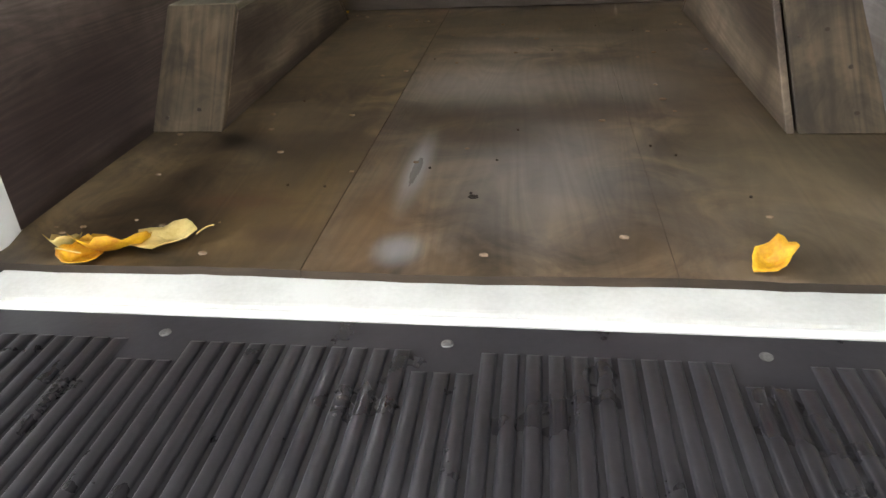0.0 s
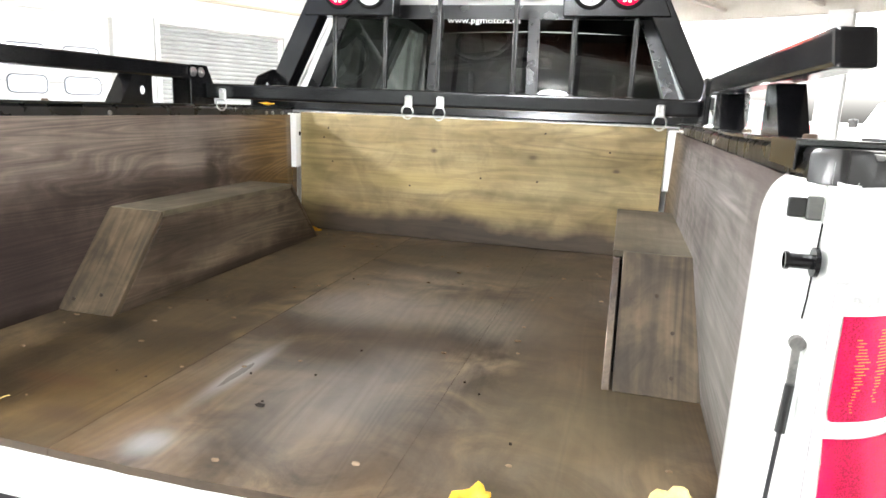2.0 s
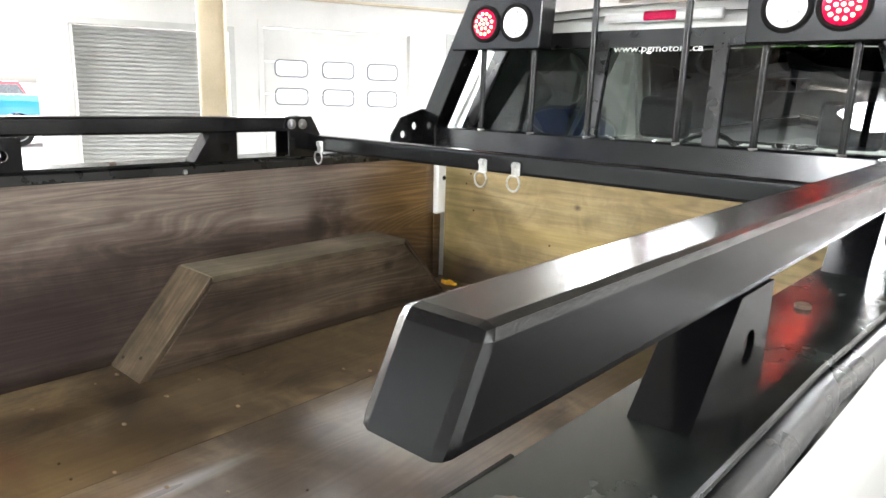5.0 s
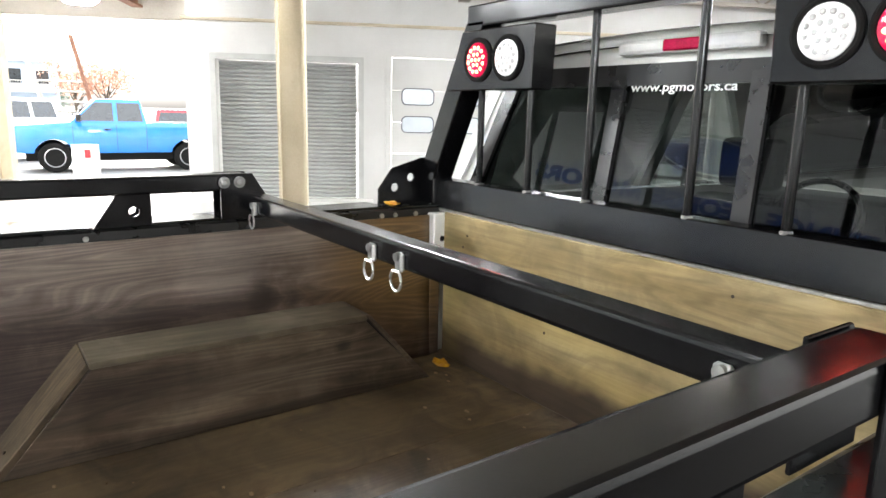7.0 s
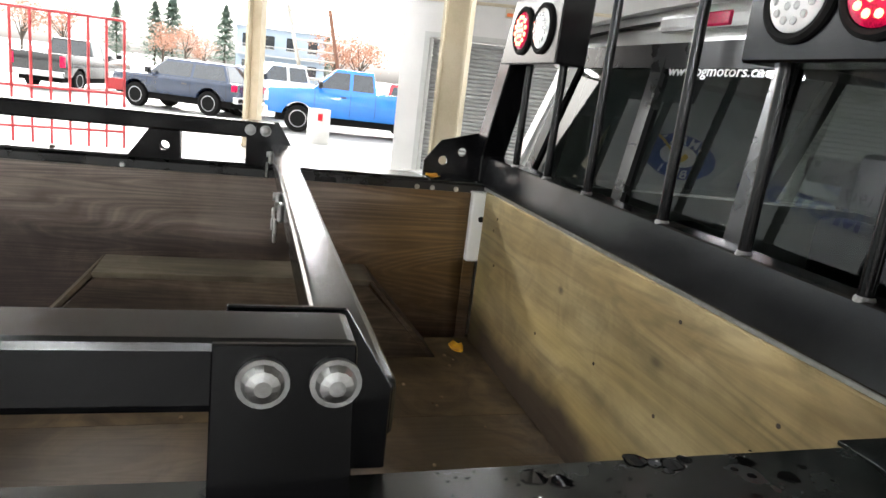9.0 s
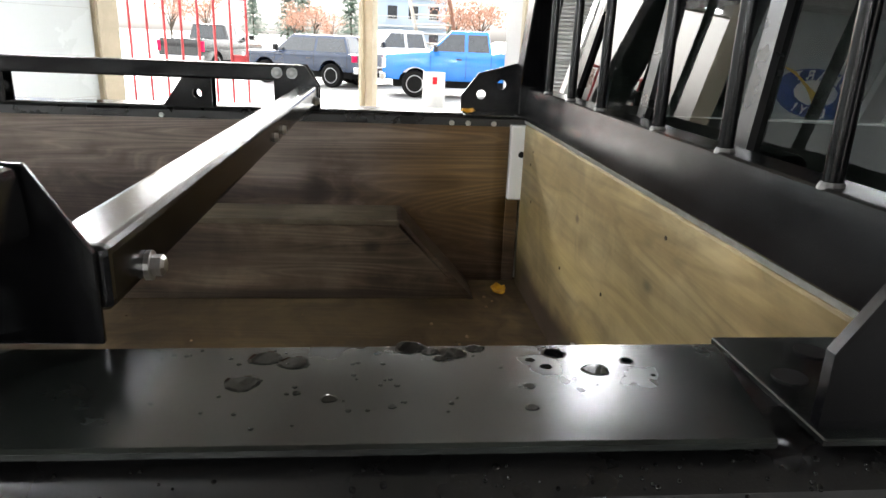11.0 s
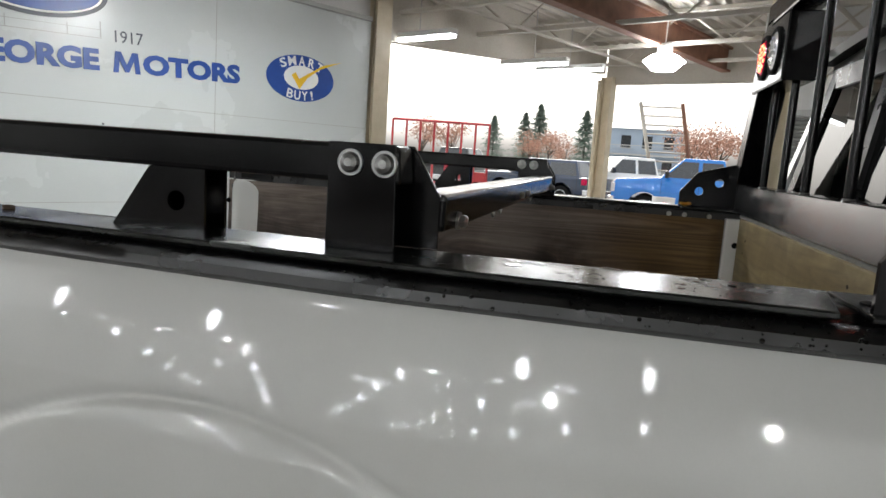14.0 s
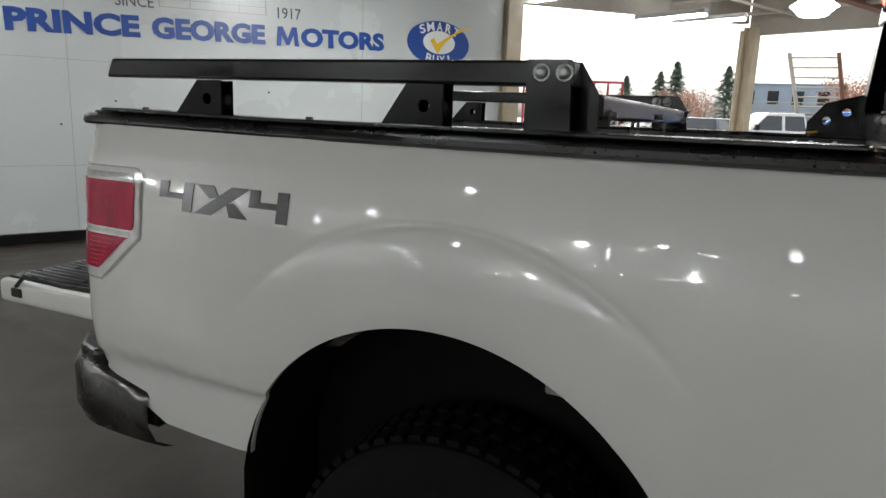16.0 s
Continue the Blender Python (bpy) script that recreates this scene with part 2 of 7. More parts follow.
    def spot(centre, radii, edge=0.8):
        sub, div, size = (t.nodes.new("ShaderNodeVectorMath") for _ in range(3))
        sub.operation, div.operation, size.operation = 'SUBTRACT', 'DIVIDE', 'LENGTH'
        sub.inputs[1].default_value = centre
        div.inputs[1].default_value = radii
        t.links.new(coords(t), sub.inputs[0])
        t.links.new(sub.outputs[0], div.inputs[0])
        t.links.new(div.outputs[0], size.inputs[0])
        rr = t.nodes.new("ShaderNodeMapRange")
        rr.interpolation_type = 'SMOOTHSTEP'
        rr.inputs["From Min"].default_value, rr.inputs["From Max"].default_value = 1.0 + edge, 1.0 - edge
        t.links.new(calc(t, 'ADD', size.outputs["Value"], ragged), rr.inputs["Value"])
        return rr.outputs[0]

    for centre, radii, colour, amount in marks:
        c = blend(t, calc(t, 'MULTIPLY', spot(centre, radii), amount), c, colour)
    lines = ramp(t, calc(t, 'ADD', calc(t, 'MULTIPLY', ring, 0.5), 0.5), [(0.0, (0.52, 0.50, 0.47)), (0.38, (0.97, 0.97, 0.97)), (0.86, (1.03, 1.03, 1.03)), (1.0, (ring_light, ring_light * 0.99, ring_light * 0.97))])
    near = ramp(t, big, [(0.35, (1, 1, 1)), (0.65, (0.35, 0.35, 0.35))])
    c = blend(t, calc(t, 'MULTIPLY', near, ring_amount), c, blend(t, 1.0, c, lines, 'MULTIPLY'))
    c = blend(t, fibres, c, blend(t, 1.0, c, ramp(t, fibre, [(0.3, (0.60, 0.58, 0.56)), (0.66, (1.15, 1.15, 1.15))]), 'MULTIPLY'))
    t.links.new(c, b.inputs["Base Color"])
    damp_range = t.nodes.new("ShaderNodeMapRange")
    damp_range.inputs["From Min"].default_value, damp_range.inputs["From Max"].default_value = 0.35, 0.65
    damp_range.inputs["To Min"].default_value, damp_range.inputs["To Max"].default_value = rough - 0.05, rough + 0.06
    t.links.new(patch, damp_range.inputs["Value"])
    shine = damp_range.outputs[0]
    for centre, radii in wet:
        shine = calc(t, 'MULTIPLY', shine, calc(t, 'SUBTRACT', 1.0, calc(t, 'MULTIPLY', spot(centre, radii), 0.5)))
    t.links.new(shine, b.inputs["Roughness"])
    b.inputs["Specular IOR Level"].default_value = sheen
    bump(t, b, calc(t, 'ADD', calc(t, 'MULTIPLY', ring, 0.2), fibre), 0.3, 0.0012)
    return m


def glow(name, colour, strength):
    m, t, b = nodes_of(name)
    b.inputs["Base Color"].default_value = (*colour, 1)
    b.inputs["Emission Color"].default_value = (*colour, 1)
    b.inputs["Emission Strength"].default_value = strength
    b.inputs["Roughness"].default_value = 0.3
    return m


def pane_mat(name, tint, ior=1.5):
    """Thin tinted pane: lets light straight through and mirrors by its angle."""
    m, t, b = nodes_of(name)
    t.nodes.remove(b)
    clear = t.nodes.new("ShaderNodeBsdfTransparent")
    clear.inputs[0].default_value = (*tint, 1)
    gloss = t.nodes.new("ShaderNodeBsdfGlossy")
    gloss.inputs["Roughness"].default_value = 0.01
    fr = t.nodes.new("ShaderNodeFresnel")
    fr.inputs["IOR"].default_value = ior
    mix = t.nodes.new("ShaderNodeMixShader")
    t.links.new(fr.outputs[0], mix.inputs[0])
    t.links.new(clear.outputs[0], mix.inputs[1])
    t.links.new(gloss.outputs[0], mix.inputs[2])
    t.links.new(mix.outputs[0], t.nodes["Material Output"].inputs[0])
    return m


def lens_mat(name, c1, c2):
    """Moulded lamp lens: fine prisms under a clear gloss."""
    m, t, b = nodes_of(name)
    vec = coords(t)
    prisms = t.nodes.new("ShaderNodeTexVoronoi")
    prisms.inputs["Scale"].default_value = 420.0
    t.links.new(vec, prisms.inputs["Vector"])
    bands = noise_tex(t, coords(t, (30, 30, 8)), 1.0, 3)
    mixed = calc(t, 'ADD', calc(t, 'MULTIPLY', prisms.outputs["Distance"], 0.5), calc(t, 'MULTIPLY', bands, 0.6))
    t.links.new(ramp(t, mixed, [(0.36, c2), (0.62, c1)]), b.inputs["Base Color"])
    b.inputs["Roughness"].default_value = 0.15
    b.inputs["Specular IOR Level"].default_value = 0.12
    b.inputs["Coat Weight"].default_value = 0.3
    b.inputs["Coat Roughness"].default_value = 0.03
    bump(t, b, prisms.outputs["Distance"], 0.22, 0.001)
    return m


PAINT_WHITE = plain("white_car_paint", (0.80, 0.80, 0.77), (0.76, 0.76, 0.73), 0.28, 0, 3, 300, 0.0, coat=1.0)
SILL_WHITE = plain("scuffed_white_paint", (0.60, 0.60, 0.57), (0.46, 0.46, 0.43), 0.4, 0, 7, 120, 0.1, rough2=0.6)
BLACK_COAT = plain("black_powder_coat", (0.0045, 0.0044, 0.0050), (0.0026, 0.0026, 0.0030), 0.12, 0, 10, 500, 0.05, rough2=0.24, spec=0.36)
BLACK_WET = plain("wet_black_steel", (0.017, 0.021, 0.019), (0.004, 0.004, 0.004), 0.12, 0, 9, 60, 0.03, rough2=0.32, spec=0.7)
BLACK_PLASTIC = plain("black_plastic", (0.011, 0.0105, 0.0105), (0.007, 0.007, 0.007), 0.22, 0, 14, 400, 0.1, rough2=0.38)
LINER = plain("grey_black_liner_plastic", (0.030, 0.028, 0.032), (0.016, 0.015, 0.0175), 0.22, 0, 9, 90, 0.2, rough2=0.42)
RUBBER = plain("rubber", (0.008, 0.0075, 0.007), (0.004, 0.004, 0.004), 0.8, 0, 20, 200, 0.3, spec=0.15)
DARK = plain("dark_underbody", (0.005, 0.0045, 0.004), (0.002, 0.002, 0.002), 0.85, 0, 12, 100, 0.3, spec=0.2)
DULL = plain("dull_grey_steel", (0.22, 0.21, 0.20), (0.10, 0.10, 0.095), 0.5, 0.6, 60, 300, 0.2)
BOLT_ZINC = plain("dull_zinc", (0.40, 0.40, 0.39), (0.28, 0.28, 0.27), 0.30, 1.0, 60, 400, 0.1, rough2=0.5)
DULL_GREY = plain("grey_plastic", (0.11, 0.11, 0.10), (0.08, 0.08, 0.075), 0.5, 0, 40, 300, 0.1)
CHROME = plain("chrome", (0.75, 0.75, 0.76), (0.62, 0.62, 0.63), 0.08, 1.0, 6, 200, 0.03, rough2=0.18)
ZINC = plain("zinc_steel", (0.58, 0.58, 0.56), (0.42, 0.42, 0.40), 0.28, 1.0, 60, 400, 0.1, rough2=0.45)
ALLOY = plain("alloy", (0.55, 0.55, 0.56), (0.42, 0.42, 0.43), 0.28, 1.0, 10, 200, 0.05)
SEAT = plain("dark_seat_cloth", (0.022, 0.022, 0.023), (0.012, 0.012, 0.012), 0.9, 0, 12, 500, 0.4)
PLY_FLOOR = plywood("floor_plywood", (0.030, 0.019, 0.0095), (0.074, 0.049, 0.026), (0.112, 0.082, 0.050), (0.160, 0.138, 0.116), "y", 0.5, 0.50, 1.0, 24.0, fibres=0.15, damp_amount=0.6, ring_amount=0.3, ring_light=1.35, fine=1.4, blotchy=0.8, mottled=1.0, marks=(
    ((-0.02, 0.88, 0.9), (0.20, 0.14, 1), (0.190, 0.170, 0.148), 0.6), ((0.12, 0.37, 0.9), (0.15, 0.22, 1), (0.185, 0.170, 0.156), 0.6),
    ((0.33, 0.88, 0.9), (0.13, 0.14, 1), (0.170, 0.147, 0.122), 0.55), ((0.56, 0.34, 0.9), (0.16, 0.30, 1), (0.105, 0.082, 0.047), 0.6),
    # darker patches; the band across at y 0.66 is painted shadow
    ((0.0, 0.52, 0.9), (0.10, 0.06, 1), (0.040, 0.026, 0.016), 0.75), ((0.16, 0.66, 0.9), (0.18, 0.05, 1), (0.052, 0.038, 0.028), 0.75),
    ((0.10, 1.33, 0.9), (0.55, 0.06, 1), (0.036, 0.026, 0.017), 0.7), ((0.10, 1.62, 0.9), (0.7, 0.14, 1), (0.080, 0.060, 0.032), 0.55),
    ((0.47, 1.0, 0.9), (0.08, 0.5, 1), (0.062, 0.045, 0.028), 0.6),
    # brown patch, then a pale streak and spot: wet sheen put into the colour
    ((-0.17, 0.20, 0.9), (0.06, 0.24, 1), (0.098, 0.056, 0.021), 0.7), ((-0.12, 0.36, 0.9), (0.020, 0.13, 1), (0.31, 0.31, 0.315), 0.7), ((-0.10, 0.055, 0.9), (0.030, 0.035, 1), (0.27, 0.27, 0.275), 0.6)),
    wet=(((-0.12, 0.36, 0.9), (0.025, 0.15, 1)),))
PLY_FLOOR_B = plywood("floor_plywood_brown", (0.042, 0.026, 0.0105), (0.086, 0.058, 0.028), (0.122, 0.086, 0.045), (0.145, 0.112, 0.074), "y", 0.35, 0.50, 4.0, 20.0, fibres=0.15, damp_amount=0.7, ring_amount=0.3, ring_light=1.35, fine=1.4, blotchy=0.7, mottled=0.9, marks=(
    ((-0.31, 0.22, 0.9), (0.12, 0.20, 1), (0.125, 0.077, 0.028), 0.6), ((-0.42, 0.21, 0.9), (0.08, 0.022, 1), (0.075, 0.035, 0.015), 0.8),
    ((-0.30, 0.09, 0.9), (0.05, 0.022, 1), (0.045, 0.026, 0.014), 0.8), ((-0.45, 0.65, 0.9), (0.2, 0.09, 1), (0.062, 0.044, 0.024), 0.6), ((-0.45, 1.25, 0.9), (0.2, 0.3, 1), (0.082, 0.062, 0.034), 0.5)))
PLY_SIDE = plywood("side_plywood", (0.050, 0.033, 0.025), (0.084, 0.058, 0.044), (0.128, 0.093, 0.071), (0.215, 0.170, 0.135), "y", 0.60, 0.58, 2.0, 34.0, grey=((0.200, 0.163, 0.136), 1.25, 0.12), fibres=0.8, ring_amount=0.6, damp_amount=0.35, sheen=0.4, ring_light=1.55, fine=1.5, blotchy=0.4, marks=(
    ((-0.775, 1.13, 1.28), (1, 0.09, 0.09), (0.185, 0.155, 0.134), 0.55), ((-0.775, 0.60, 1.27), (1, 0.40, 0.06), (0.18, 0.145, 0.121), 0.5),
    # darker low rear part and a dark band above the wheel box
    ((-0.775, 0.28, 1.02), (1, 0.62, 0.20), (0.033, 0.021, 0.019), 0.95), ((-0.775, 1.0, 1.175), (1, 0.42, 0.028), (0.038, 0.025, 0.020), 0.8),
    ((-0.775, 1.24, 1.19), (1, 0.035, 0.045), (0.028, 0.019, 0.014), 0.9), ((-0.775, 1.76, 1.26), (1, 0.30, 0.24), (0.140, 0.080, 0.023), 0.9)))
PLY_SIDE_GREY = plywood("side_plywood_grey", (0.072, 0.062, 0.055), (0.116, 0.102, 0.093), (0.158, 0.143, 0.132), (0.235, 0.222, 0.208), "y", 0.6, 0.78, 2.6, 24.0, grey=((0.165, 0.150, 0.140), 1.15, 0.2), fibres=0.5, ring_amount=0.35, mottled=0.6, ring_light=1.4, fine=1.5, sheen=0.2, marks=(
    ((0.775, 1.75, 1.2), (1, 0.30, 0.4), (0.175, 0.126, 0.072), 0.8), ((0.775, 0.8, 1.40), (1, 1.3, 0.035), (0.060, 0.044, 0.039), 0.8),
    ((0.775, 0.40, 1.312), (1, 0.13, 0.005), (0.34, 0.32, 0.295), 0.6), ((0.775, 0.34, 1.08), (1, 0.26, 0.16), (0.235, 0.222, 0.200), 0.6), ((0.775, 0.15, 0.93), (1, 0.3, 0.03), (0.09, 0.072, 0.054), 0.7)))
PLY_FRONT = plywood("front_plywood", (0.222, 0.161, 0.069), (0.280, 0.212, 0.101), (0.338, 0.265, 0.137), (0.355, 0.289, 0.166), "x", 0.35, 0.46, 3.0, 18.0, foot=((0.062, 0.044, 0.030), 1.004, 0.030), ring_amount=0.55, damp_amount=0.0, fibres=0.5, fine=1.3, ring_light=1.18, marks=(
    ((-0.22, 1.866, 1.14), (0.20, 1, 0.036), (0.375, 0.280, 0.112), 0.8), ((0.10, 1.866, 1.045), (0.17, 1, 0.030), (0.385, 0.290, 0.120), 0.85),
    ((0.45, 1.866, 1.17), (0.30, 1, 0.10), (0.225, 0.175, 0.080), 0.55), ((-0.70, 1.866, 1.18), (0.06, 1, 0.25), (0.205, 0.160, 0.058), 0.6),
    ((0.1, 1.866, 1.34), (0.6, 1, 0.03), (0.195, 0.134, 0.054), 0.5),
    ((-0.15, 1.866, 1.27), (0.012, 1, 0.010), (0.07, 0.045, 0.025), 0.9),
    ((0.58, 1.866, 1.23), (0.012, 1, 0.007), (0.06, 0.04, 0.022), 0.9), ((0.255, 1.866, 1.265), (0.016, 1, 0.010), (0.11, 0.075, 0.04), 0.8)))
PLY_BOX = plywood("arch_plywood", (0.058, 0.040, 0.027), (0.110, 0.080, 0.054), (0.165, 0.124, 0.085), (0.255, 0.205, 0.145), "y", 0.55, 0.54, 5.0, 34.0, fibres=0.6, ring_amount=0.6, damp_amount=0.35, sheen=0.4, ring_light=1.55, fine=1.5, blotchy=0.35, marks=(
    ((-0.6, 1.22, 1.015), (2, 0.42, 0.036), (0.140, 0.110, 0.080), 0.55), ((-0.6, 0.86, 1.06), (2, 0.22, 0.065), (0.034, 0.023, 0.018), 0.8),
    # darker strip along the floor, and one small dark spot
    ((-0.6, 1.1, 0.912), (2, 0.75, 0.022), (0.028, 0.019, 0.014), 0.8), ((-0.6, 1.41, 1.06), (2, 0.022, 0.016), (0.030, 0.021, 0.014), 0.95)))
PLY_PLANK = plywood("plank_wood", (0.046, 0.032, 0.018), (0.078, 0.055, 0.031), (0.104, 0.077, 0.046), (0.132, 0.101, 0.065), "yz", 0.4, 0.66, 6.0, 20.0, ring_amount=1.0, damp_amount=0.6, fibres=0.45, fine=2.0, mottled=0.7, ring_light=1.3)
PLY_TOP = plywood("box_top_plywood", (0.080, 0.066, 0.042), (0.125, 0.105, 0.070), (0.165, 0.140, 0.098), (0.19, 0.165, 0.125), "y", 0.35, 0.62, 8.0, 16.0, damp_amount=0.4, fibres=0.4)
PLY_EDGE = plywood("dirty_plywood_edge", (0.03, 0.02, 0.013), (0.05, 0.034, 0.022), (0.09, 0.06, 0.04), (0.12, 0.09, 0.06), "x", 0.3, 0.8, 7.0)
RED_LENS = lens_mat("red_lens", (0.60, 0.005, 0.068), (0.24, 0.002, 0.022))
AMBER_LENS = plain("amber_plastic", (0.80, 0.22, 0.05), (0.7, 0.13, 0.05), 0.15, 0, 60, 300, 0.0, coat=1.0)
CLEAR_LENS = plain("clear_lens", (0.60, 0.60, 0.59), (0.40, 0.40, 0.40), 0.08, 0.15, 90, 300, 0.0, coat=1.0)
LAMP_CLEAR = plain("clear_lamp_cover", (0.80, 0.79, 0.77), (0.70, 0.69, 0.68), 0.06, 0, 40, 300, 0.0, coat=1.0)
LAMP_RIM = plain("silver_lamp_rim", (0.50, 0.50, 0.49), (0.36, 0.36, 0.355), 0.08, 0, 40, 300, 0.0, coat=1.0)
CLEAR_RED = plain("pale_red_lens", (0.80, 0.12, 0.12), (0.7, 0.06, 0.07), 0.1, 0, 60, 300, 0.0, coat=0.5)
# the dark floor mirrored in the bumper is put into this chrome's colour
DARK_CHROME = plain("floor_darkened_chrome", (0.24, 0.235, 0.23), (0.10, 0.098, 0.095), 0.16, 1.0, 7, 120, 0.06, rough2=0.42)
LED_RED = glow("red_led", (1.0, 0.11, 0.05), 5.0)
LED_WHITE = plain("white_led_lens", (0.66, 0.66, 0.65), (0.52, 0.52, 0.51), 0.1, 0.3, 40, 300, 0.0, coat=1.0)
GLASS_DARK = pane_mat("tinted_glass", (0.125, 0.14, 0.132), 1.42)
GLASS_SIDE = pane_mat("dark_tinted_glass", (0.09, 0.10, 0.095), 1.42)
MIRROR = plain("mirror_glass", (0.50, 0.52, 0.52), (0.47, 0.49, 0.49), 0.03, 1.0, 4, 100, 0.0)
GLASS_CLEAR = pane_mat("clear_glass", (0.85, 0.88, 0.86))
LEAF_YELLOW = plain("yellow_leaf", (0.70, 0.40, 0.012), (0.42, 0.16, 0.006), 0.5, 0, 30, 200, 0.3)
LEAF_PALE = plain("pale_dry_leaf", (0.66, 0.52, 0.20), (0.50, 0.36, 0.10), 0.6, 0, 30, 200, 0.3)

WALL_WHITE = plain("white_wall_paint", (0.55, 0.545, 0.525), (0.48, 0.475, 0.455), 0.6, 0, 1.2, 60, 0.1)
SIGN_WHITE = plain("white_sign_board", (0.57, 0.60, 0.59), (0.53, 0.56, 0.55), 0.22, 0, 0.8, 60, 0.02, rough2=0.30)
CREAM = plain("cream_steel_paint", (0.52, 0.45, 0.33), (0.42, 0.36, 0.25), 0.5, 0, 3, 80, 0.1)
CEIL_WHITE = plain("ceiling_paint", (0.47, 0.435, 0.375), (0.34, 0.31, 0.26), 0.7, 0, 0.8, 40, 0.2)
RUST = plain("rusty_beam", (0.23, 0.105, 0.06), (0.16, 0.07, 0.04), 0.7, 0, 5, 60, 0.3)
SHUTTER = plain("grey_shutter", (0.34, 0.34, 0.33), (0.28, 0.28, 0.27), 0.5, 0, 3, 80, 0.1)
TRIM_GREY = plain("grey_trim", (0.40, 0.40, 0.38), (0.34, 0.34, 0.32), 0.5, 0, 4, 80, 0.1)
PANE_BRIGHT = plain("frosted_pane", (0.62, 0.66, 0.70), (0.55, 0.60, 0.64), 0.15, 0, 5, 100, 0.0)
TUBE_GLOW = glow("fluorescent_tube", (0.96, 0.99, 1.03), 14.0)
LAMP_GLOW = glow("lamp_bowl", (0.96, 0.99, 1.03), 38.0)
INK_BLUE = plain("blue_lettering", (0.020, 0.075, 0.32), (0.015, 0.06, 0.27), 0.35, 0, 6, 100, 0.0)
INK_DARK = plain("dark_lettering", (0.06, 0.07, 0.09), (0.05, 0.055, 0.07), 0.4, 0, 6, 100, 0.0)
INK_YELLOW = plain("yellow_tick", (0.85, 0.55, 0.02), (0.8, 0.5, 0.02), 0.35, 0, 6, 100, 0.0)
INK_WHITE = plain("white_lettering", (0.85, 0.85, 0.83), (0.8, 0.8, 0.78), 0.35, 0, 6, 100, 0.0)


def wet_concrete():
    m, t, b = nodes_of("wet_concrete")
    vec = coords(t)
    big = noise_tex(t, vec, 0.33, 6, 0.6, 0.4)
    mid = noise_tex(t, vec, 2.2, 6, 0.65)
    fine = noise_tex(t, vec, 60, 4, 0.7)
    c = ramp(t, calc(t, 'ADD', calc(t, 'MULTIPLY', big, 0.6), calc(t, 'MULTIPLY', mid, 0.4)),
             [(0.36, (0.020, 0.0145, 0.010)), (0.5, (0.040, 0.030, 0.022)), (0.66, (0.078, 0.062, 0.049))])
    c = blend(t, 0.35, c, blend(t, 1.0, c, ramp(t, fine, [(0.3, (0.45, 0.45, 0.45)), (0.7, (1.2, 1.2, 1.2))]), 'MULTIPLY'))
    t.links.new(c, b.inputs["Base Color"])
    t.links.new(ramp(t, big, [(0.34, (0.16, 0.16, 0.16)), (0.50, (0.48, 0.48, 0.48))]), b.inputs["Roughness"])
    bump(t, b, fine, 0.25, 0.002)
    return m


FLOOR_WET = wet_concrete()
ASPHALT = plain("yard_asphalt", (0.30, 0.30, 0.29), (0.20, 0.20, 0.19), 0.7, 0, 0.4, 30, 0.3, rough2=0.4)

# ---------------------------------------------------------------- ground
bm = bmesh.new()
add_box(bm, -900, 900, -900, 900, -0.5, -0.02)
tagged(part("ground", bm, ASPHALT), "grey wet asphalt yard reaching to the horizon", "ground", kind="structure")
me = grid_mesh("floor", [[plan(a, b, 0.0 + 0.004 * noise.noise(Vector((a, b, 0)) * 0.5)) for b in np.linspace(-0.4, B_END + 0.6, 40)] for a in np.linspace(-0.4, A_END + 0.3, 50)])
floor = tagged(part("floor", me, FLOOR_WET, smooth=True), "wet brown grey concrete floor with stains and puddles", "floor", kind="structure")

# ---------------------------------------------------------------- walls
SIGN_A0, SIGN_TOP = 6.98, 3.37
bm = bmesh.new()
add_box(bm, SIGN_A0 + 0.16, A_END, -0.25, -0.06, 0.0, CEIL, PLAN)
wall_sign = tagged(part("wall_south", bm, WALL_WHITE), "white rear wall of the covered lot", "wall", kind="structure")
bm = box(SIGN_A0 + 0.17, 15.5, -0.055, 0.0, 0.10, SIGN_TOP, 0.01, 1, PLAN)
board = part("sign_board", bm, SIGN_WHITE, wall_sign, "smooth white sign board with blue lettering")
for aa in (9.6, 13.02, 14.9):
    part("joint", box(aa, aa + 0.006, 0.0005, 0.003, 0.12, SIGN_TOP - 0.02, 0, 1, PLAN), TRIM_GREY, wall_sign)
for zz in (0.78, 1.84):
    part("joint", box(SIGN_A0 + 0.2, 15.5, 0.0005, 0.003, zz, zz + 0.006, 0, 1, PLAN), TRIM_GREY, wall_sign)
part("base_strip", box(SIGN_A0 + 0.17, 15.6, -0.05, 0.02, 0.004, 0.10, 0, 1, PLAN), DARK, wall_sign)
part("top_trim", box(SIGN_A0 + 0.17, 15.6, -0.05, 0.03, SIGN_TOP, SIGN_TOP + 0.07, 0.01, 1, PLAN), TRIM_GREY, wall_sign)

# lettering on the board: A grows away from the corner column, so writing runs towards smaller A
SLOPE = 2.2


def on_board(a, z, proud=0.004, tilt=SLOPE):
    right = -AX
    m = Matrix((( right.x, 0, BX.x, 0), (right.y, 0, BX.y, 0), (0, 1, 0, 0), (0, 0, 0, 1)))
    return Matrix.Translation(plan(a, proud, z)) @ m @ pose(0, 0, 0, 0, 0, tilt)


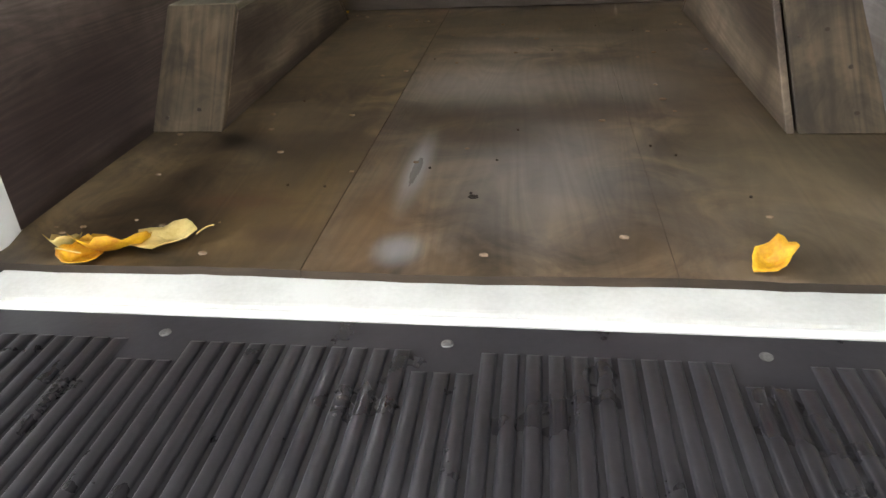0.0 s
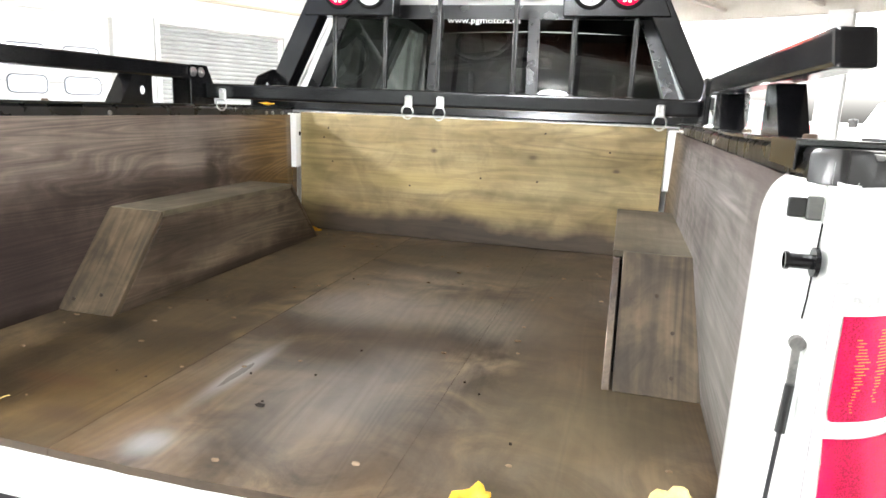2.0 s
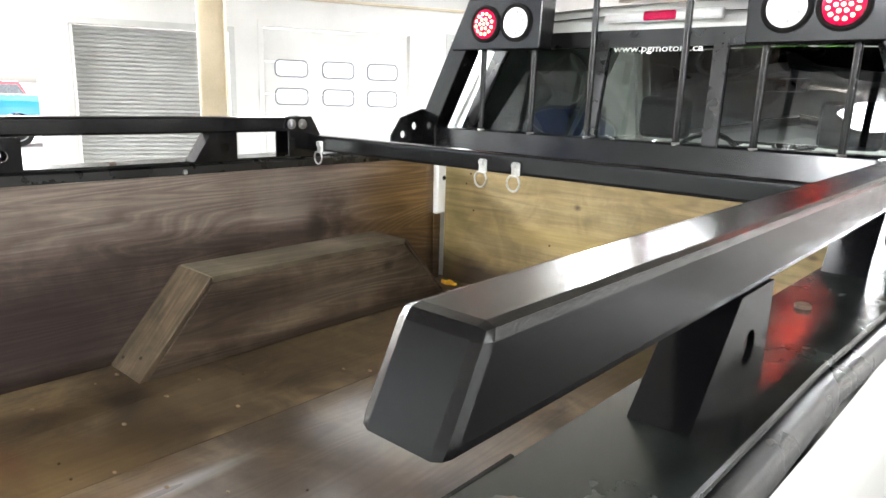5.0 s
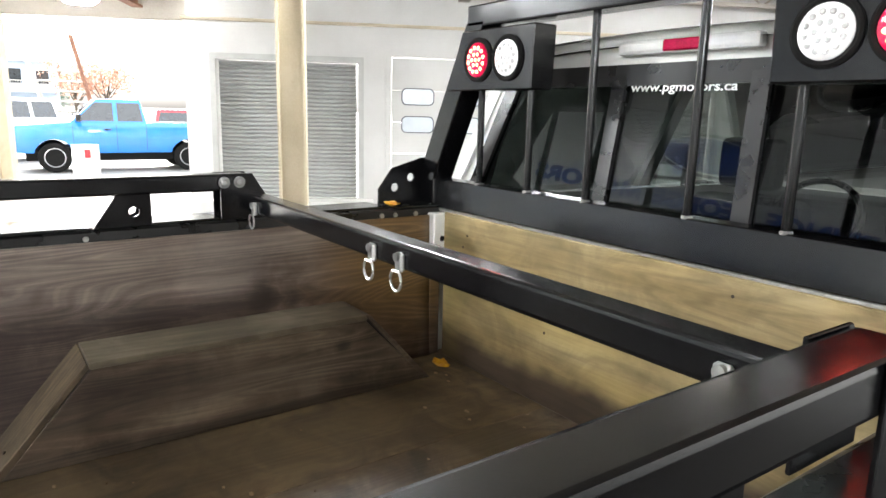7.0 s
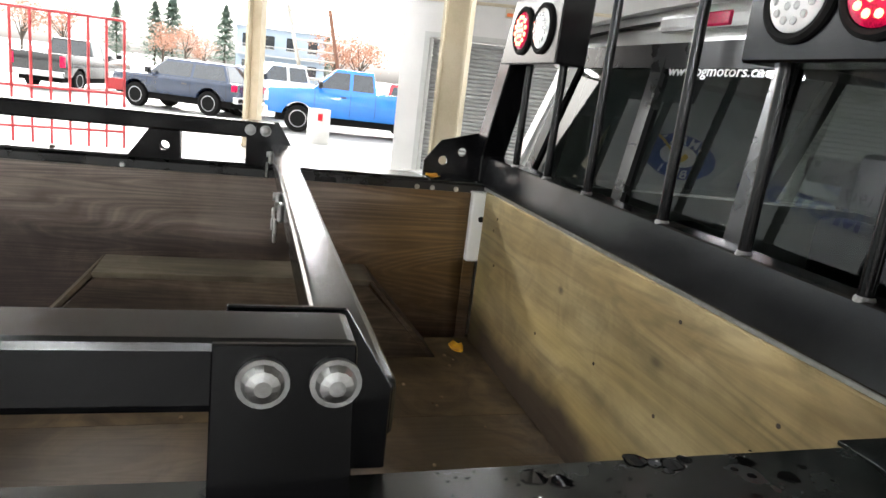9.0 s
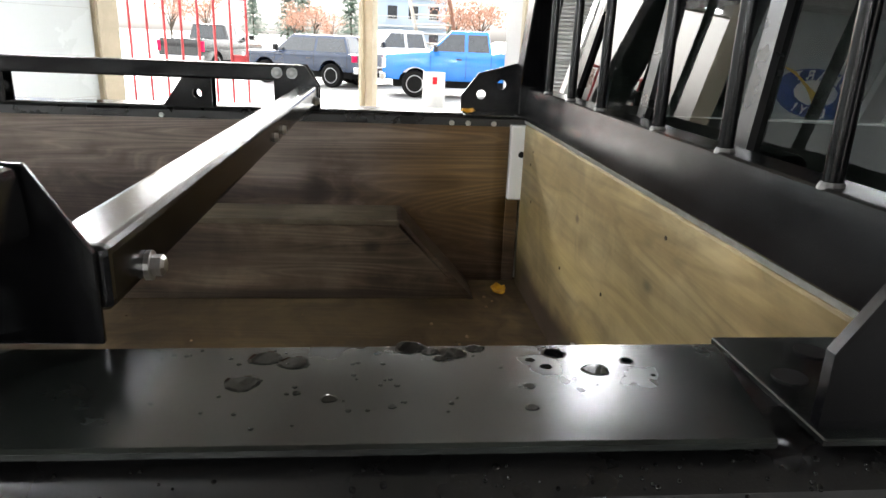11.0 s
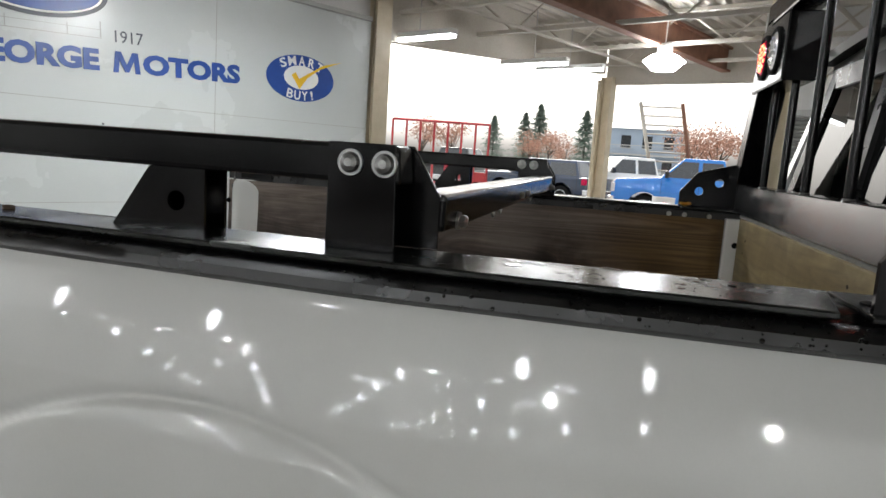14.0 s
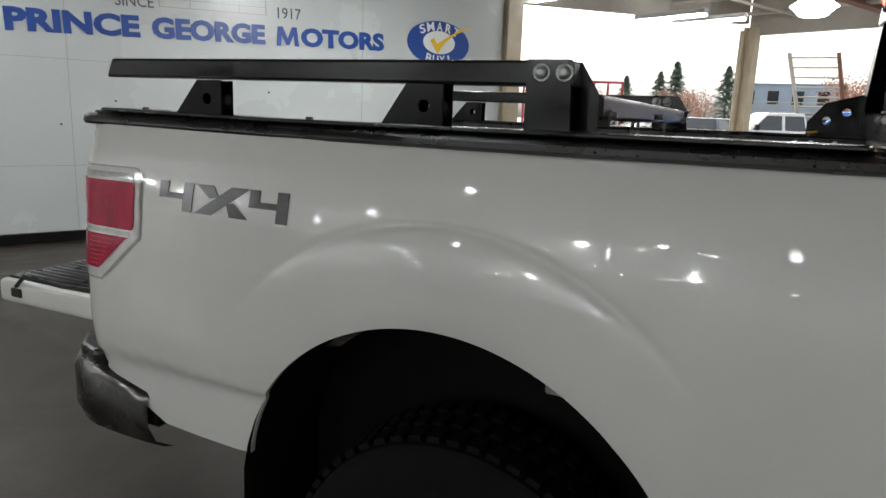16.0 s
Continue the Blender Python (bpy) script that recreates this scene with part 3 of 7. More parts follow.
words = on_board(13.53, 2.068)
for word, x0, x1 in (("PRINCE", 0.0, 1.21), ("GEORGE", 1.33, 2.60), ("OTORS", 3.06, 4.26)):
    part("lettering", lettering(word, x1 - x0, 0.225, 0.006, words @ Matrix.Translation((x0, 0, 0)), 0.048), INK_BLUE, wall_sign, "bold blue capital letters")
em = [(0.0, 0.0), (0.025, 0.22), (0.085, 0.22), (0.145, 0.085), (0.205, 0.22), (0.265, 0.22), (0.29, 0.0), (0.235, 0.0), (0.222, 0.13), (0.165, 0.01), (0.125, 0.01), (0.068, 0.13), (0.055, 0.0)]
part("lettering", prism([(2.74 + u, v) for u, v in em], "z", 0.0, 0.006, 0, 1, words), INK_BLUE, wall_sign, "bold blue capital letter")
part("lettering", lettering("1917", 0.30, 0.125, 0.004, words @ Matrix.Translation((2.77, 0.31, 0))), INK_DARK, wall_sign, "small dark numerals")
part("lettering", lettering("SINCE", 0.38, 0.115, 0.004, words @ Matrix.Translation((0.99, 0.31, 0))), INK_DARK, wall_sign, "small dark capitals")


def ellipse(rx, ry, n=48):
    return [(rx * math.cos(2 * math.pi * i / n), ry * math.sin(2 * math.pi * i / n)) for i in range(n)]


badge = words @ Matrix.Translation((2.05, 0.75, 0))
part("emblem", prism(ellipse(0.66, 0.28), "z", 0.0, 0.010, 0, 1, badge), INK_DARK, wall_sign, "dark blue oval emblem, plain")
part("emblem_ring", prism(ellipse(0.61, 0.24), "z", 0.010, 0.014, 0, 1, badge), INK_WHITE, wall_sign)
part("emblem_field", prism(ellipse(0.585, 0.22), "z", 0.014, 0.018, 0, 1, badge), INK_BLUE, wall_sign)
bm = bmesh.new()
for x0, x1, y0, y1 in ((1.42, 1.432, 0.33, 0.52), (2.62, 2.632, 0.33, 0.50), (1.42, 2.62, 0.33, 0.337), (1.75, 1.757, 0.33, 0.45), (2.3, 2.307, 0.33, 0.45), (1.42, 2.62, 0.415, 0.42)):
    add_box(bm, x0, x1, y0, y1, 0, 0.003, words)
part("line_drawing", bm, TRIM_GREY, wall_sign, "thin grey outline drawing of a building")

buy = on_board(8.36, 2.415, 0.004, 0.5)
part("badge", prism(ellipse(0.545, 0.30), "z", 0, 0.006, 0, 1, buy), INK_BLUE, wall_sign, "blue oval badge with white lettering and yellow tick")
part("badge_field", prism(ellipse(0.28, 0.155), "z", 0.006, 0.009, 0, 1, buy @ Matrix.Translation((0.0, 0.01, 0))), INK_WHITE, wall_sign)
for txt, sgn in (("SMART", 1), ("BUY!", -1)):
    n = len(txt)
    for i, ch in enumerate(txt):
        u = (i - (n - 1) / 2) / n
        an = u * (1.75 if sgn > 0 else 1.05)
        x, y = 0.40 * math.sin(an) * 1.15, sgn * 0.225 * math.cos(an)
        w = {"!": 0.035, "M": 0.125}.get(ch, 0.098)
        mm = buy @ Matrix.Translation((x, y, 0.006)) @ pose(0, 0, 0, 0, 0, -sgn * math.degrees(an) * 0.55) @ Matrix.Translation((-w / 2, -0.06, 0))
        part("lettering", lettering(ch, w, 0.12, 0.003, mm, 0.02), INK_WHITE, wall_sign)
tick = [(-0.16, 0.03), (-0.10, 0.07), (-0.04, -0.01), (0.36, 0.215), (0.66, 0.29), (0.30, 0.15), (0.10, 0.02), (-0.03, -0.14)]
part("tick", prism(tick, "z", 0.009, 0.013, 0, 1, buy), INK_YELLOW, wall_sign, "yellow tick mark")
for a, z in ((13.12, 1.20), (12.6, 1.45), (10.9, 1.62)):
    part("screw", lathe([(0.012, 0.0), (0.012, 0.004)], on_board(a, z, 0.002), 8), INK_DARK, wall_sign)

# garage side
GAR_A, GAR, GAR_TOP = 2.57, 3.96, 3.06
GPLAN = PLAN @ Matrix.Translation((GAR_A, 0, 0))
OPEN = [("roller", 4.43, 6.66, 2.49, 0.30), ("panel", 7.20, 9.68, 2.62, 0.01), ("roller", 10.45, 12.9, 2.60, 0.01)]
bm = bmesh.new()
b0 = GAR
for kind, o0, o1, top, foot in OPEN:
    add_box(bm, -0.25, 0.0, b0, o0, 0.0, GAR_TOP, GPLAN)
    add_box(bm, -0.25, 0.0, o0, o1, top, GAR_TOP, GPLAN)
    if foot > 0.1:
        add_box(bm, -0.25, 0.0, o0, o1, 0.0, foot, GPLAN)
    b0 = o1
add_box(bm, -0.25, 0.0, b0, 17.2, 0.0, GAR_TOP, GPLAN)
add_box(bm, -GAR_A, -0.25, GAR, GAR + 0.25, 0.0, GAR_TOP, GPLAN)
add_box(bm, -0.45, -0.25, GAR, B_END, GAR_TOP, CEIL, GPLAN)
add_box(bm, -GAR_A, -0.45, GAR, GAR + 0.2, GAR_TOP, CEIL, GPLAN)
wall_gar = tagged(part("wall_west", bm, WALL_WHITE), "white painted wall with garage doors", "wall", kind="structure")
part("top_plate", box(-0.27, 0.05, GAR - 0.02, 17.2, GAR_TOP, GAR_TOP + 0.05, 0.008, 1, GPLAN), CREAM, wall_gar)
part("ledge", box(0.0, 0.35, GAR + 0.2, 6.9, 0.0, 0.28, 0.01, 1, GPLAN), WALL_WHITE, wall_gar, "low pale concrete ledge under the shutter")
for kind, o0, o1, top, foot in OPEN:
    d = tagged(new("garage_door"), "grey ribbed roller shutter, closed" if kind == "roller" else "white panel garage door with six small windows, closed", "garage door", kind="structure")
    d.matrix_basis = Matrix.Translation(plan(GAR_A - 0.1, (o0 + o1) / 2))
    if kind == "roller":
        bm = bmesh.new()
        n = 34
        for i in range(n):
            z0, z1 = foot + (top - foot - 0.01) * i / n, foot + (top - foot - 0.01) * (i + 1) / n
            prof = [(-0.14, z0), (-0.115, z0 + 0.012), (-0.105, (z0 + z1) / 2), (-0.115, z1 - 0.012), (-0.14, z1)]
            add_prism(bm, prof, "y", o0 + 0.03, o1 - 0.03, GPLAN)
        part("slats", bm, SHUTTER, d, "horizontal grey slats")
    else:
        bm = bmesh.new()
        n = 5
        for i in range(n):
            z0, z1 = 0.01 + (top - 0.02) * i / n, (top - 0.02) * (i + 1) / n
            add_box(bm, -0.15, -0.10, o0 + 0.02, o1 - 0.02, z0, z1, GPLAN)
        part("panels", bm, WALL_WHITE, d, "flat white door sections")
        for row, (z0, z1) in enumerate(((1.85, 2.12), (1.39, 1.67))):
            for bb in (7.38, 8.17, 8.95):
                def rounded(w, h, r, cx, cz):
                    out = []
                    for qx, qz, s in ((w - r, h - r, 0), (-w + r, h - r, 90), (-w + r, -h + r, 180), (w - r, -h + r, 270)):
                        for k in range(5):
                            an = radians(s + 22.5 * k)
                            out.append((cx + qx + r * math.cos(an), cz + qz + r * math.sin(an)))
                    return out
                cx, cz = bb + 0.27, (z0 + z1) / 2
                wdw = part("window", prism(rounded(0.275, 0.14, 0.085, cx, cz), "x", -0.10, -0.085, 0, 1, GPLAN), INK_DARK, d, "dark rubber frame")
                part("pane", prism(rounded(0.258, 0.123, 0.075, cx, cz), "x", -0.085, -0.080, 0, 1, GPLAN), PANE_BRIGHT, wdw)
    bm = bmesh.new()
    for y0, y1, z0, z1 in ((o0 - 0.09, o0, foot if foot > 0.1 else 0, top), (o1, o1 + 0.09, foot if foot > 0.1 else 0, top), (o0 - 0.09, o1 + 0.09, top, top + 0.09)):
        add_box(bm, 0.003, 0.03, y0, y1, z0, z1, GPLAN)
    part("door_frame", bm, TRIM_GREY if kind == "roller" else WALL_WHITE, d)
lampbox = thing("wall_lamp", plan(GAR_A + 0.1, 5.70, 2.97), "small yellowed wall lamp above the shutter", "wall lamp")
part("housing", box(0.003, 0.11, 5.62, 5.78, 2.90, 3.04, 0.02, 2, GPLAN), CREAM, lampbox)
part("lens", box(0.11, 0.125, 5.65, 5.75, 2.915, 2.97, 0.008, 2, GPLAN), AMBER_LENS, lampbox)

# headers over the openings, far walls
bm = bmesh.new()
add_prism(bm, [(0.0, 3.58), (SIGN_A0, 3.16), (SIGN_A0, CEIL), (0.0, CEIL)], "y", -0.25, -0.05, PLAN)
tagged(part("header_south", bm, CEIL_WHITE), "pale header over the open side", "header", kind="structure")
bm = bmesh.new()
add_box(bm, -0.25, -0.05, -0.05, GAR + 0.2, 3.35, CEIL, PLAN)
tagged(part("header_west", bm, CEIL_WHITE), "pale header over the open side", "header", kind="structure")
bm = bmesh.new()
add_box(bm, 0.0, A_END, B_END - 0.2, B_END, 3.45, CEIL, PLAN)
tagged(part("header_north", bm, CEIL_WHITE), "pale header over the open end", "header", kind="structure")
bm = bmesh.new()
add_box(bm, A_END, A_END + 0.25, -0.25, B_END, 0.0, CEIL, PLAN)
tagged(part("wall_east", bm, plain("grey_block_wall", (0.42, 0.41, 0.39), (0.34, 0.33, 0.31), 0.8, 0, 0.7, 30, 0.3)), "grey inner wall closing the lot", "wall", kind="structure")

# posts
def post(name, a, b, w, d, top, label, material=CREAM):
    bm = bmesh.new()
    add_box(bm, a - w / 2, a + w / 2, b - d / 2, b - d / 2 + 0.018, 0, top, PLAN)
    add_box(bm, a - w / 2, a + w / 2, b + d / 2 - 0.018, b + d / 2, 0, top, PLAN)
    add_box(bm, a - 0.012, a + 0.012, b - d / 2 + 0.018, b + d / 2 - 0.018, 0, top, PLAN)
    e = part(name, bm, material)
    part("base_plate", box(a - w * 0.8, a + w * 0.8, b - d * 0.8, b + d * 0.8, 0.0, 0.025, 0.004, 1, PLAN), material, e)
    return tagged(e, label, "column", "steel columns", "structure")


post("column_corner", 0.0, 0.05, 0.24, 0.26, 3.5, "cream painted steel column at the corner of the open sides")
bm = box(0.30, 0.36, -0.03, 0.03, 0.0, 3.4, 0.01, 2, PLAN)
tagged(part("drain_pipe", bm, CREAM), "thin cream downpipe beside a column", "pipe", kind="structure")
e = post("column_sign", SIGN_A0, -0.02, 0.30, 0.22, CEIL, "cream painted steel column at the end of the sign wall")
P = PLAN.inverted() @ Vector((-3.59, 2.53, 0))
post("column_garage", P.x, P.y, 0.17, 0.20, 3.62, "cream painted steel column standing in the lot")
post("column_north", 10.6, B_END - 0.12, 0.42, 0.30, 3.5, "pale steel column at the open end", WALL_WHITE)
post("column_north_far", 20.0, B_END - 0.12, 0.42, 0.30, 3.5, "pale steel column at the open end", WALL_WHITE)

# ceiling: ribbed deck in one mesh, joists and beams
bm = bmesh.new()
rib = 0.24
n = int((B_END + 0.6) / rib)
pts = []
for i in range(n):
    b = -0.3 + i * rib
    pts += [(b, CEIL), (b + 0.12, CEIL), (b + 0.15, CEIL - 0.05), (b + 0.21, CEIL - 0.05)]
pts += [(B_END + 0.3, CEIL + 0.06), (-0.3, CEIL + 0.06)]
add_prism(bm, pts, "x", -0.4, A_END + 0.3, PLAN)
tagged(part("ceiling", bm, CEIL_WHITE), "pale ribbed metal roof deck", "ceiling", kind="structure")


def joist(a, z0=3.62, z1=4.14):
    bm = bmesh.new()
    for zz in (z0, z1):
        add_box(bm, a - 0.05, a + 0.05, 0.0, B_END - 0.2, zz - 0.03, zz + 0.03, PLAN)
    k = 28
    for i in range(k):
        y0, y1 = (B_END - 0.3) * i / k + 0.05, (B_END - 0.3) * (i + 1) / k + 0.05
        p, q = ((a, y0, z0), (a, y1, z1)) if i % 2 else ((a, y0, z1), (a, y1, z0))
        add_rod(bm, PLAN @ Vector(p), PLAN @ Vector(q), 0.018, None, 5)
    return part("roof_joist", bm, CEIL_WHITE)


for i in range(31):
    tagged(joist(1.0 + 1.85 * i), "open web steel roof joist painted cream", "roof joist", "roof joists", "structure")
for i, b in enumerate((2.6, 8.4, 14.2)):
    bm = bmesh.new()
    for zz in (3.56, 4.0):
        add_box(bm, 0.0, A_END, b - 0.09, b + 0.09, zz - 0.02, zz + 0.02, PLAN)
    add_box(bm, 0.0, A_END, b - 0.01, b + 0.01, 3.56, 4.0, PLAN)
    tagged(part("roof_beam", bm, RUST if i == 0 else CEIL_WHITE), "rust stained steel roof beam" if i == 0 else "pale steel roof beam", "roof beam", "roof beams", "structure")
for b in (1.2, 5.5, 11.4, 17.0):
    bm = rod(PLAN @ Vector((0.1, b, 3.58)), PLAN @ Vector((A_END - 0.1, b, 3.58)), 0.03, None, 8)
    tagged(part("ceiling_pipe", bm, CEIL_WHITE), "thin pale pipe under the roof joists", "pipe", "ceiling pipes", "structure")

# lamps under the roof
bay = thing("ceiling_lamp", plan(4, 4, 3.62), "white high bay ceiling lamp with a glowing ribbed bowl", "ceiling lamp", "ceiling lamps")
top = Matrix.Translation(plan(4, 4, 0))
part("ballast", lathe([(0.10, 3.56), (0.12, 3.50), (0.12, 3.40), (0.10, 3.38)], top, 16), WALL_WHITE, bay)
part("bowl", lathe([(0.20, 3.38), (0.34, 3.28), (0.31, 3.26), (0.19, 3.14), (0.10, 3.13)], top, 24), LAMP_GLOW, bay, "glowing ribbed bowl")
part("hanger", rod(plan(4, 4, 3.55), plan(4, 4, 4.21), 0.012, None, 6), TRIM_GREY, bay)
spots = [(3.2, 2.72), (10.2, 2.6), (9.1, 6.75), (10.2, 15.2), (7.2, 10.6), (7.0, 15.6)]
spots += [(14.8, 1.4), (19.0, 6.9)]
spots += [(19.8, 9.7), (21.6, 5.6), (22.0, 11.4)]
spots += [(18.0 + 2.3 * i + 0.9 * (k % 2), b) for i in range(6) for k, b in enumerate((3.4, 10.8))]
spots += [(24.0 + 4.6 * i + (2.2 if k % 2 else 0.0), b) for i in range(7) for k, b in enumerate((1.6, 5.4, 9.2, 13.0, 16.8))]
for i, (a, b) in enumerate(spots):
    at = plan(a, b, 3.62)
    if i == 0:
        bay.matrix_basis = Matrix.Translation(at)
    else:
        copy_thing(bay, Matrix.Translation(at) @ Matrix.Diagonal((0.4, 0.4, 1.0, 1.0) if i == 2 else (0.20, 0.20, 1.0, 1.0) if a > 17 and i not in range(11, 23) else (0.14, 0.14, 1.0, 1.0) if a > 17 else (1.0, 1.0, 1.0, 1.0)))
    if i in (1, 2, 3, 4, 23, 24, 25, 26, 27):
        ld = bpy.data.lights.new("bay_light", 'AREA')
        ld.shape, ld.size, ld.energy, ld.color = 'DISK', 0.6 if i < 6 else 0.09, (0.15 if i == 2 else 0.65 if i == 4 else 1.0) * LAMP_WATTS if i < 6 else 3.7 * LAMP_WATTS, (0.97, 1.0, 1.0)
        new("bay_light", ld).matrix_basis = Matrix.Translation(plan(a, b, 3.10))
tube = thing("tube_light", plan(6, 6, 3.45), "white fluorescent strip light under the roof", "strip light", "strip lights")
part("hanger", rod(plan(6, 6, 3.5), plan(6, 6, 4.38), 0.01, None, 6), TRIM_GREY, tube)
part("tray", box(5.3, 6.7, 5.93, 6.07, 3.42, 3.50, 0.01, 1, PLAN), WALL_WHITE, tube)
part("diffuser", box(5.32, 6.68, 5.94, 6.06, 3.375, 3.42, 0.01, 1, PLAN), TUBE_GLOW, tube, "glowing diffuser")
for i, (a, b, turn) in enumerate(((3.75, 0.55, 90), (2.95, 0.80, 90), (6.5, 0.35, 90), (13.4, 5.6, 0), (4.9, 12.0, 90), (7.4, 12.0, 90), (14.0, 12.2, 0), (27.5, 4.0, 0), (33.0, 9.0, 90), (38.0, 4.0, 0), (30.0, 14.0, 0))):
    m = Matrix.Translation(plan(a, b, 3.28 if b < 1 else 3.45)) @ pose(0, 0, 0, 0, 0, turn)
    if i == 0:
        tube.matrix_basis = m
    else:
        copy_thing(tube, m)

# ---------------------------------------------------------------- the white pickup
# bed: x across (centre 0), y from the sill forwards, z up
MID = 0.0
RAIL_Z = 1.417
truck = thing("pickup_truck", (MID, 1.0, 0.0), "white pickup truck with open tailgate and black bed rail caps", "pickup truck")

ARCH_Y, ARCH_Z, ARCH_R = 1.005, 0.545, 0.50


CORNER_Y, CORNER_R, TAIL_Y = 0.062, 0.118, -0.056


def widen(y):
    """The bed side and its rail spread a little towards the cab."""
    return min(1.0, max(0.0, (y - 0.25) / 1.05))


def tail_rise(y):
    """How far the rail of the bed lifts towards the tail."""
    return 0.008 * max(0.0, 1.0 - (y + 0.07) / 0.6)


def tail_taper(y):
    """How far the bed side draws in towards the tail."""
    return 0.007 * ((0.42 - max(y, -0.07)) / 0.49) ** 1.4 if y < 0.42 else 0.0


def side_x(y, z):
    """Outward distance of the bed side from the middle at (y, z)."""
    prof = [(0.60, 0.905), (0.70, 0.918), (0.79, 0.924), (0.808, 0.930), (0.822, 0.945), (0.90, 0.954), (1.00, 0.953), (1.10, 0.947), (1.20, 0.936), (1.25, 0.927), (1.32, 0.910), (1.37, 0.895), (1.395, 0.886), (1.41, 0.880)]
    x = np.interp(z, [p[0] for p in prof], [p[1] for p in prof])
    x += 0.032 * widen(y)
    # wheel flare
    d = math.hypot(y - 1.0, z - 0.640)
    f = 1 - math.exp((d - 0.60) / 0.05) if d < 0.60 else 0.0
    valley = math.exp(-((d - 0.603) / 0.0075) ** 2)
    lip = max(0.0, 1 - (math.hypot(y - ARCH_Y, z - ARCH_Z) - ARCH_R) / 0.05)
    fade = min(1.0, max(0.0, (z - 0.96) / 0.18)) ** 1.5
    x += fade * (0.010 * f - 0.0035 * valley) - 0.006 * lip * lip
    if y < CORNER_Y:
        k = min(1.0, (CORNER_Y - y) / CORNER_R)
        x -= CORNER_R * (1 - math.sqrt(max(0.0, 1 - k * k)))
    x -= tail_taper(y) + 0.012 * min(1.0, max(0.0, (1.27 - z) / 0.10)) * min(1.0, max(0.0, (0.35 - y) / 0.35))
    return max(x, 0.826)


def bedside(sign):
    th0 = math.asin((0.645 - ARCH_Z) / ARCH_R)
    n_th = 130
    inner = []
    for i in range(n_th + 1):
        th = th0 + (math.pi - 2 * th0) * i / n_th
        inner.append((ARCH_Y + ARCH_R * math.cos(th), ARCH_Z + ARCH_R * math.sin(th)))
    y1, y0, zt = 1.965, TAIL_Y, 1.386
    corners = [(0.0, (y1, 0.645)), (0.17, (y1, zt)), (0.78, (y0, zt)), (0.95, (y0, 0.80)), (1.0, (0.235, 0.648))]
    rows = []
    m = 120
    for i, a in enumerate(inner):
        u = i / n_th
        for (u0, p0), (u1, p1) in zip(corners, corners[1:]):
            if u0 <= u <= u1:
                k = (u - u0) / (u1 - u0)
                b = (p0[0] + (p1[0] - p0[0]) * k, p0[1] + (p1[1] - p0[1]) * k)
                break
        row = []
        # rolled lip behind the arch edge
        row.append((MID + sign * (side_x(*a) - 0.012), a[0], a[1]))
        for j in range(m + 1):
            k = (j / m)
            y, z = a[0] + (b[0] - a[0]) * k, a[1] + (b[1] - a[1]) * k
            row.append((MID + sign * side_x(y, z), y, z + tail_rise(y) * max(0.0, (z - 1.30) / 0.086)))
        rows.append(row)
    return grid_mesh("bed_side", rows)


for sign in (1, -1):
    part("bed_side", bedside(sign), PAINT_WHITE, truck, "glossy white bed side with a flared wheel arch", True)

# corner posts at the tail, joined to the bed side
def tail_post(sign):
    rows = []
    zs = [0.80, 0.95, 1.15, 1.30, 1.335, 1.350, 1.362, 1.371, 1.378, 1.382, 1.384]
    for z in zs:
        inset = 0.0 if z < 1.335 else 0.026 * (1 - math.sqrt(max(0, 1 - ((z - 1.335) / 0.0492) ** 2)))
        x_in = min(0.757 - 0.010 * (1.40 - z) + inset, 0.790)
        x_out = side_x(TAIL_Y, z)
        rows.append([(MID + sign * x, y, z) for x, y in ((x_in + 0.02, 0.11), (x_in, 0.040), (x_in + 0.003, 0.014), (x_in + 0.010, 0.001), (x_in + 0.018, -0.003), (0.8095, -0.004), (0.8125, -0.0055), (0.8140, -0.012), (0.8145, -0.042), (0.8160, -0.050), (0.820, -0.0545), ((0.820 + x_out) / 2, -0.0565), (x_out, TAIL_Y))])
        rows[-1] = [(x, y, zz + 0.008 * max(0.0, (zz - 1.30) / 0.084)) for x, y, zz in rows[-1]]
    return grid_mesh("tail_post", rows)


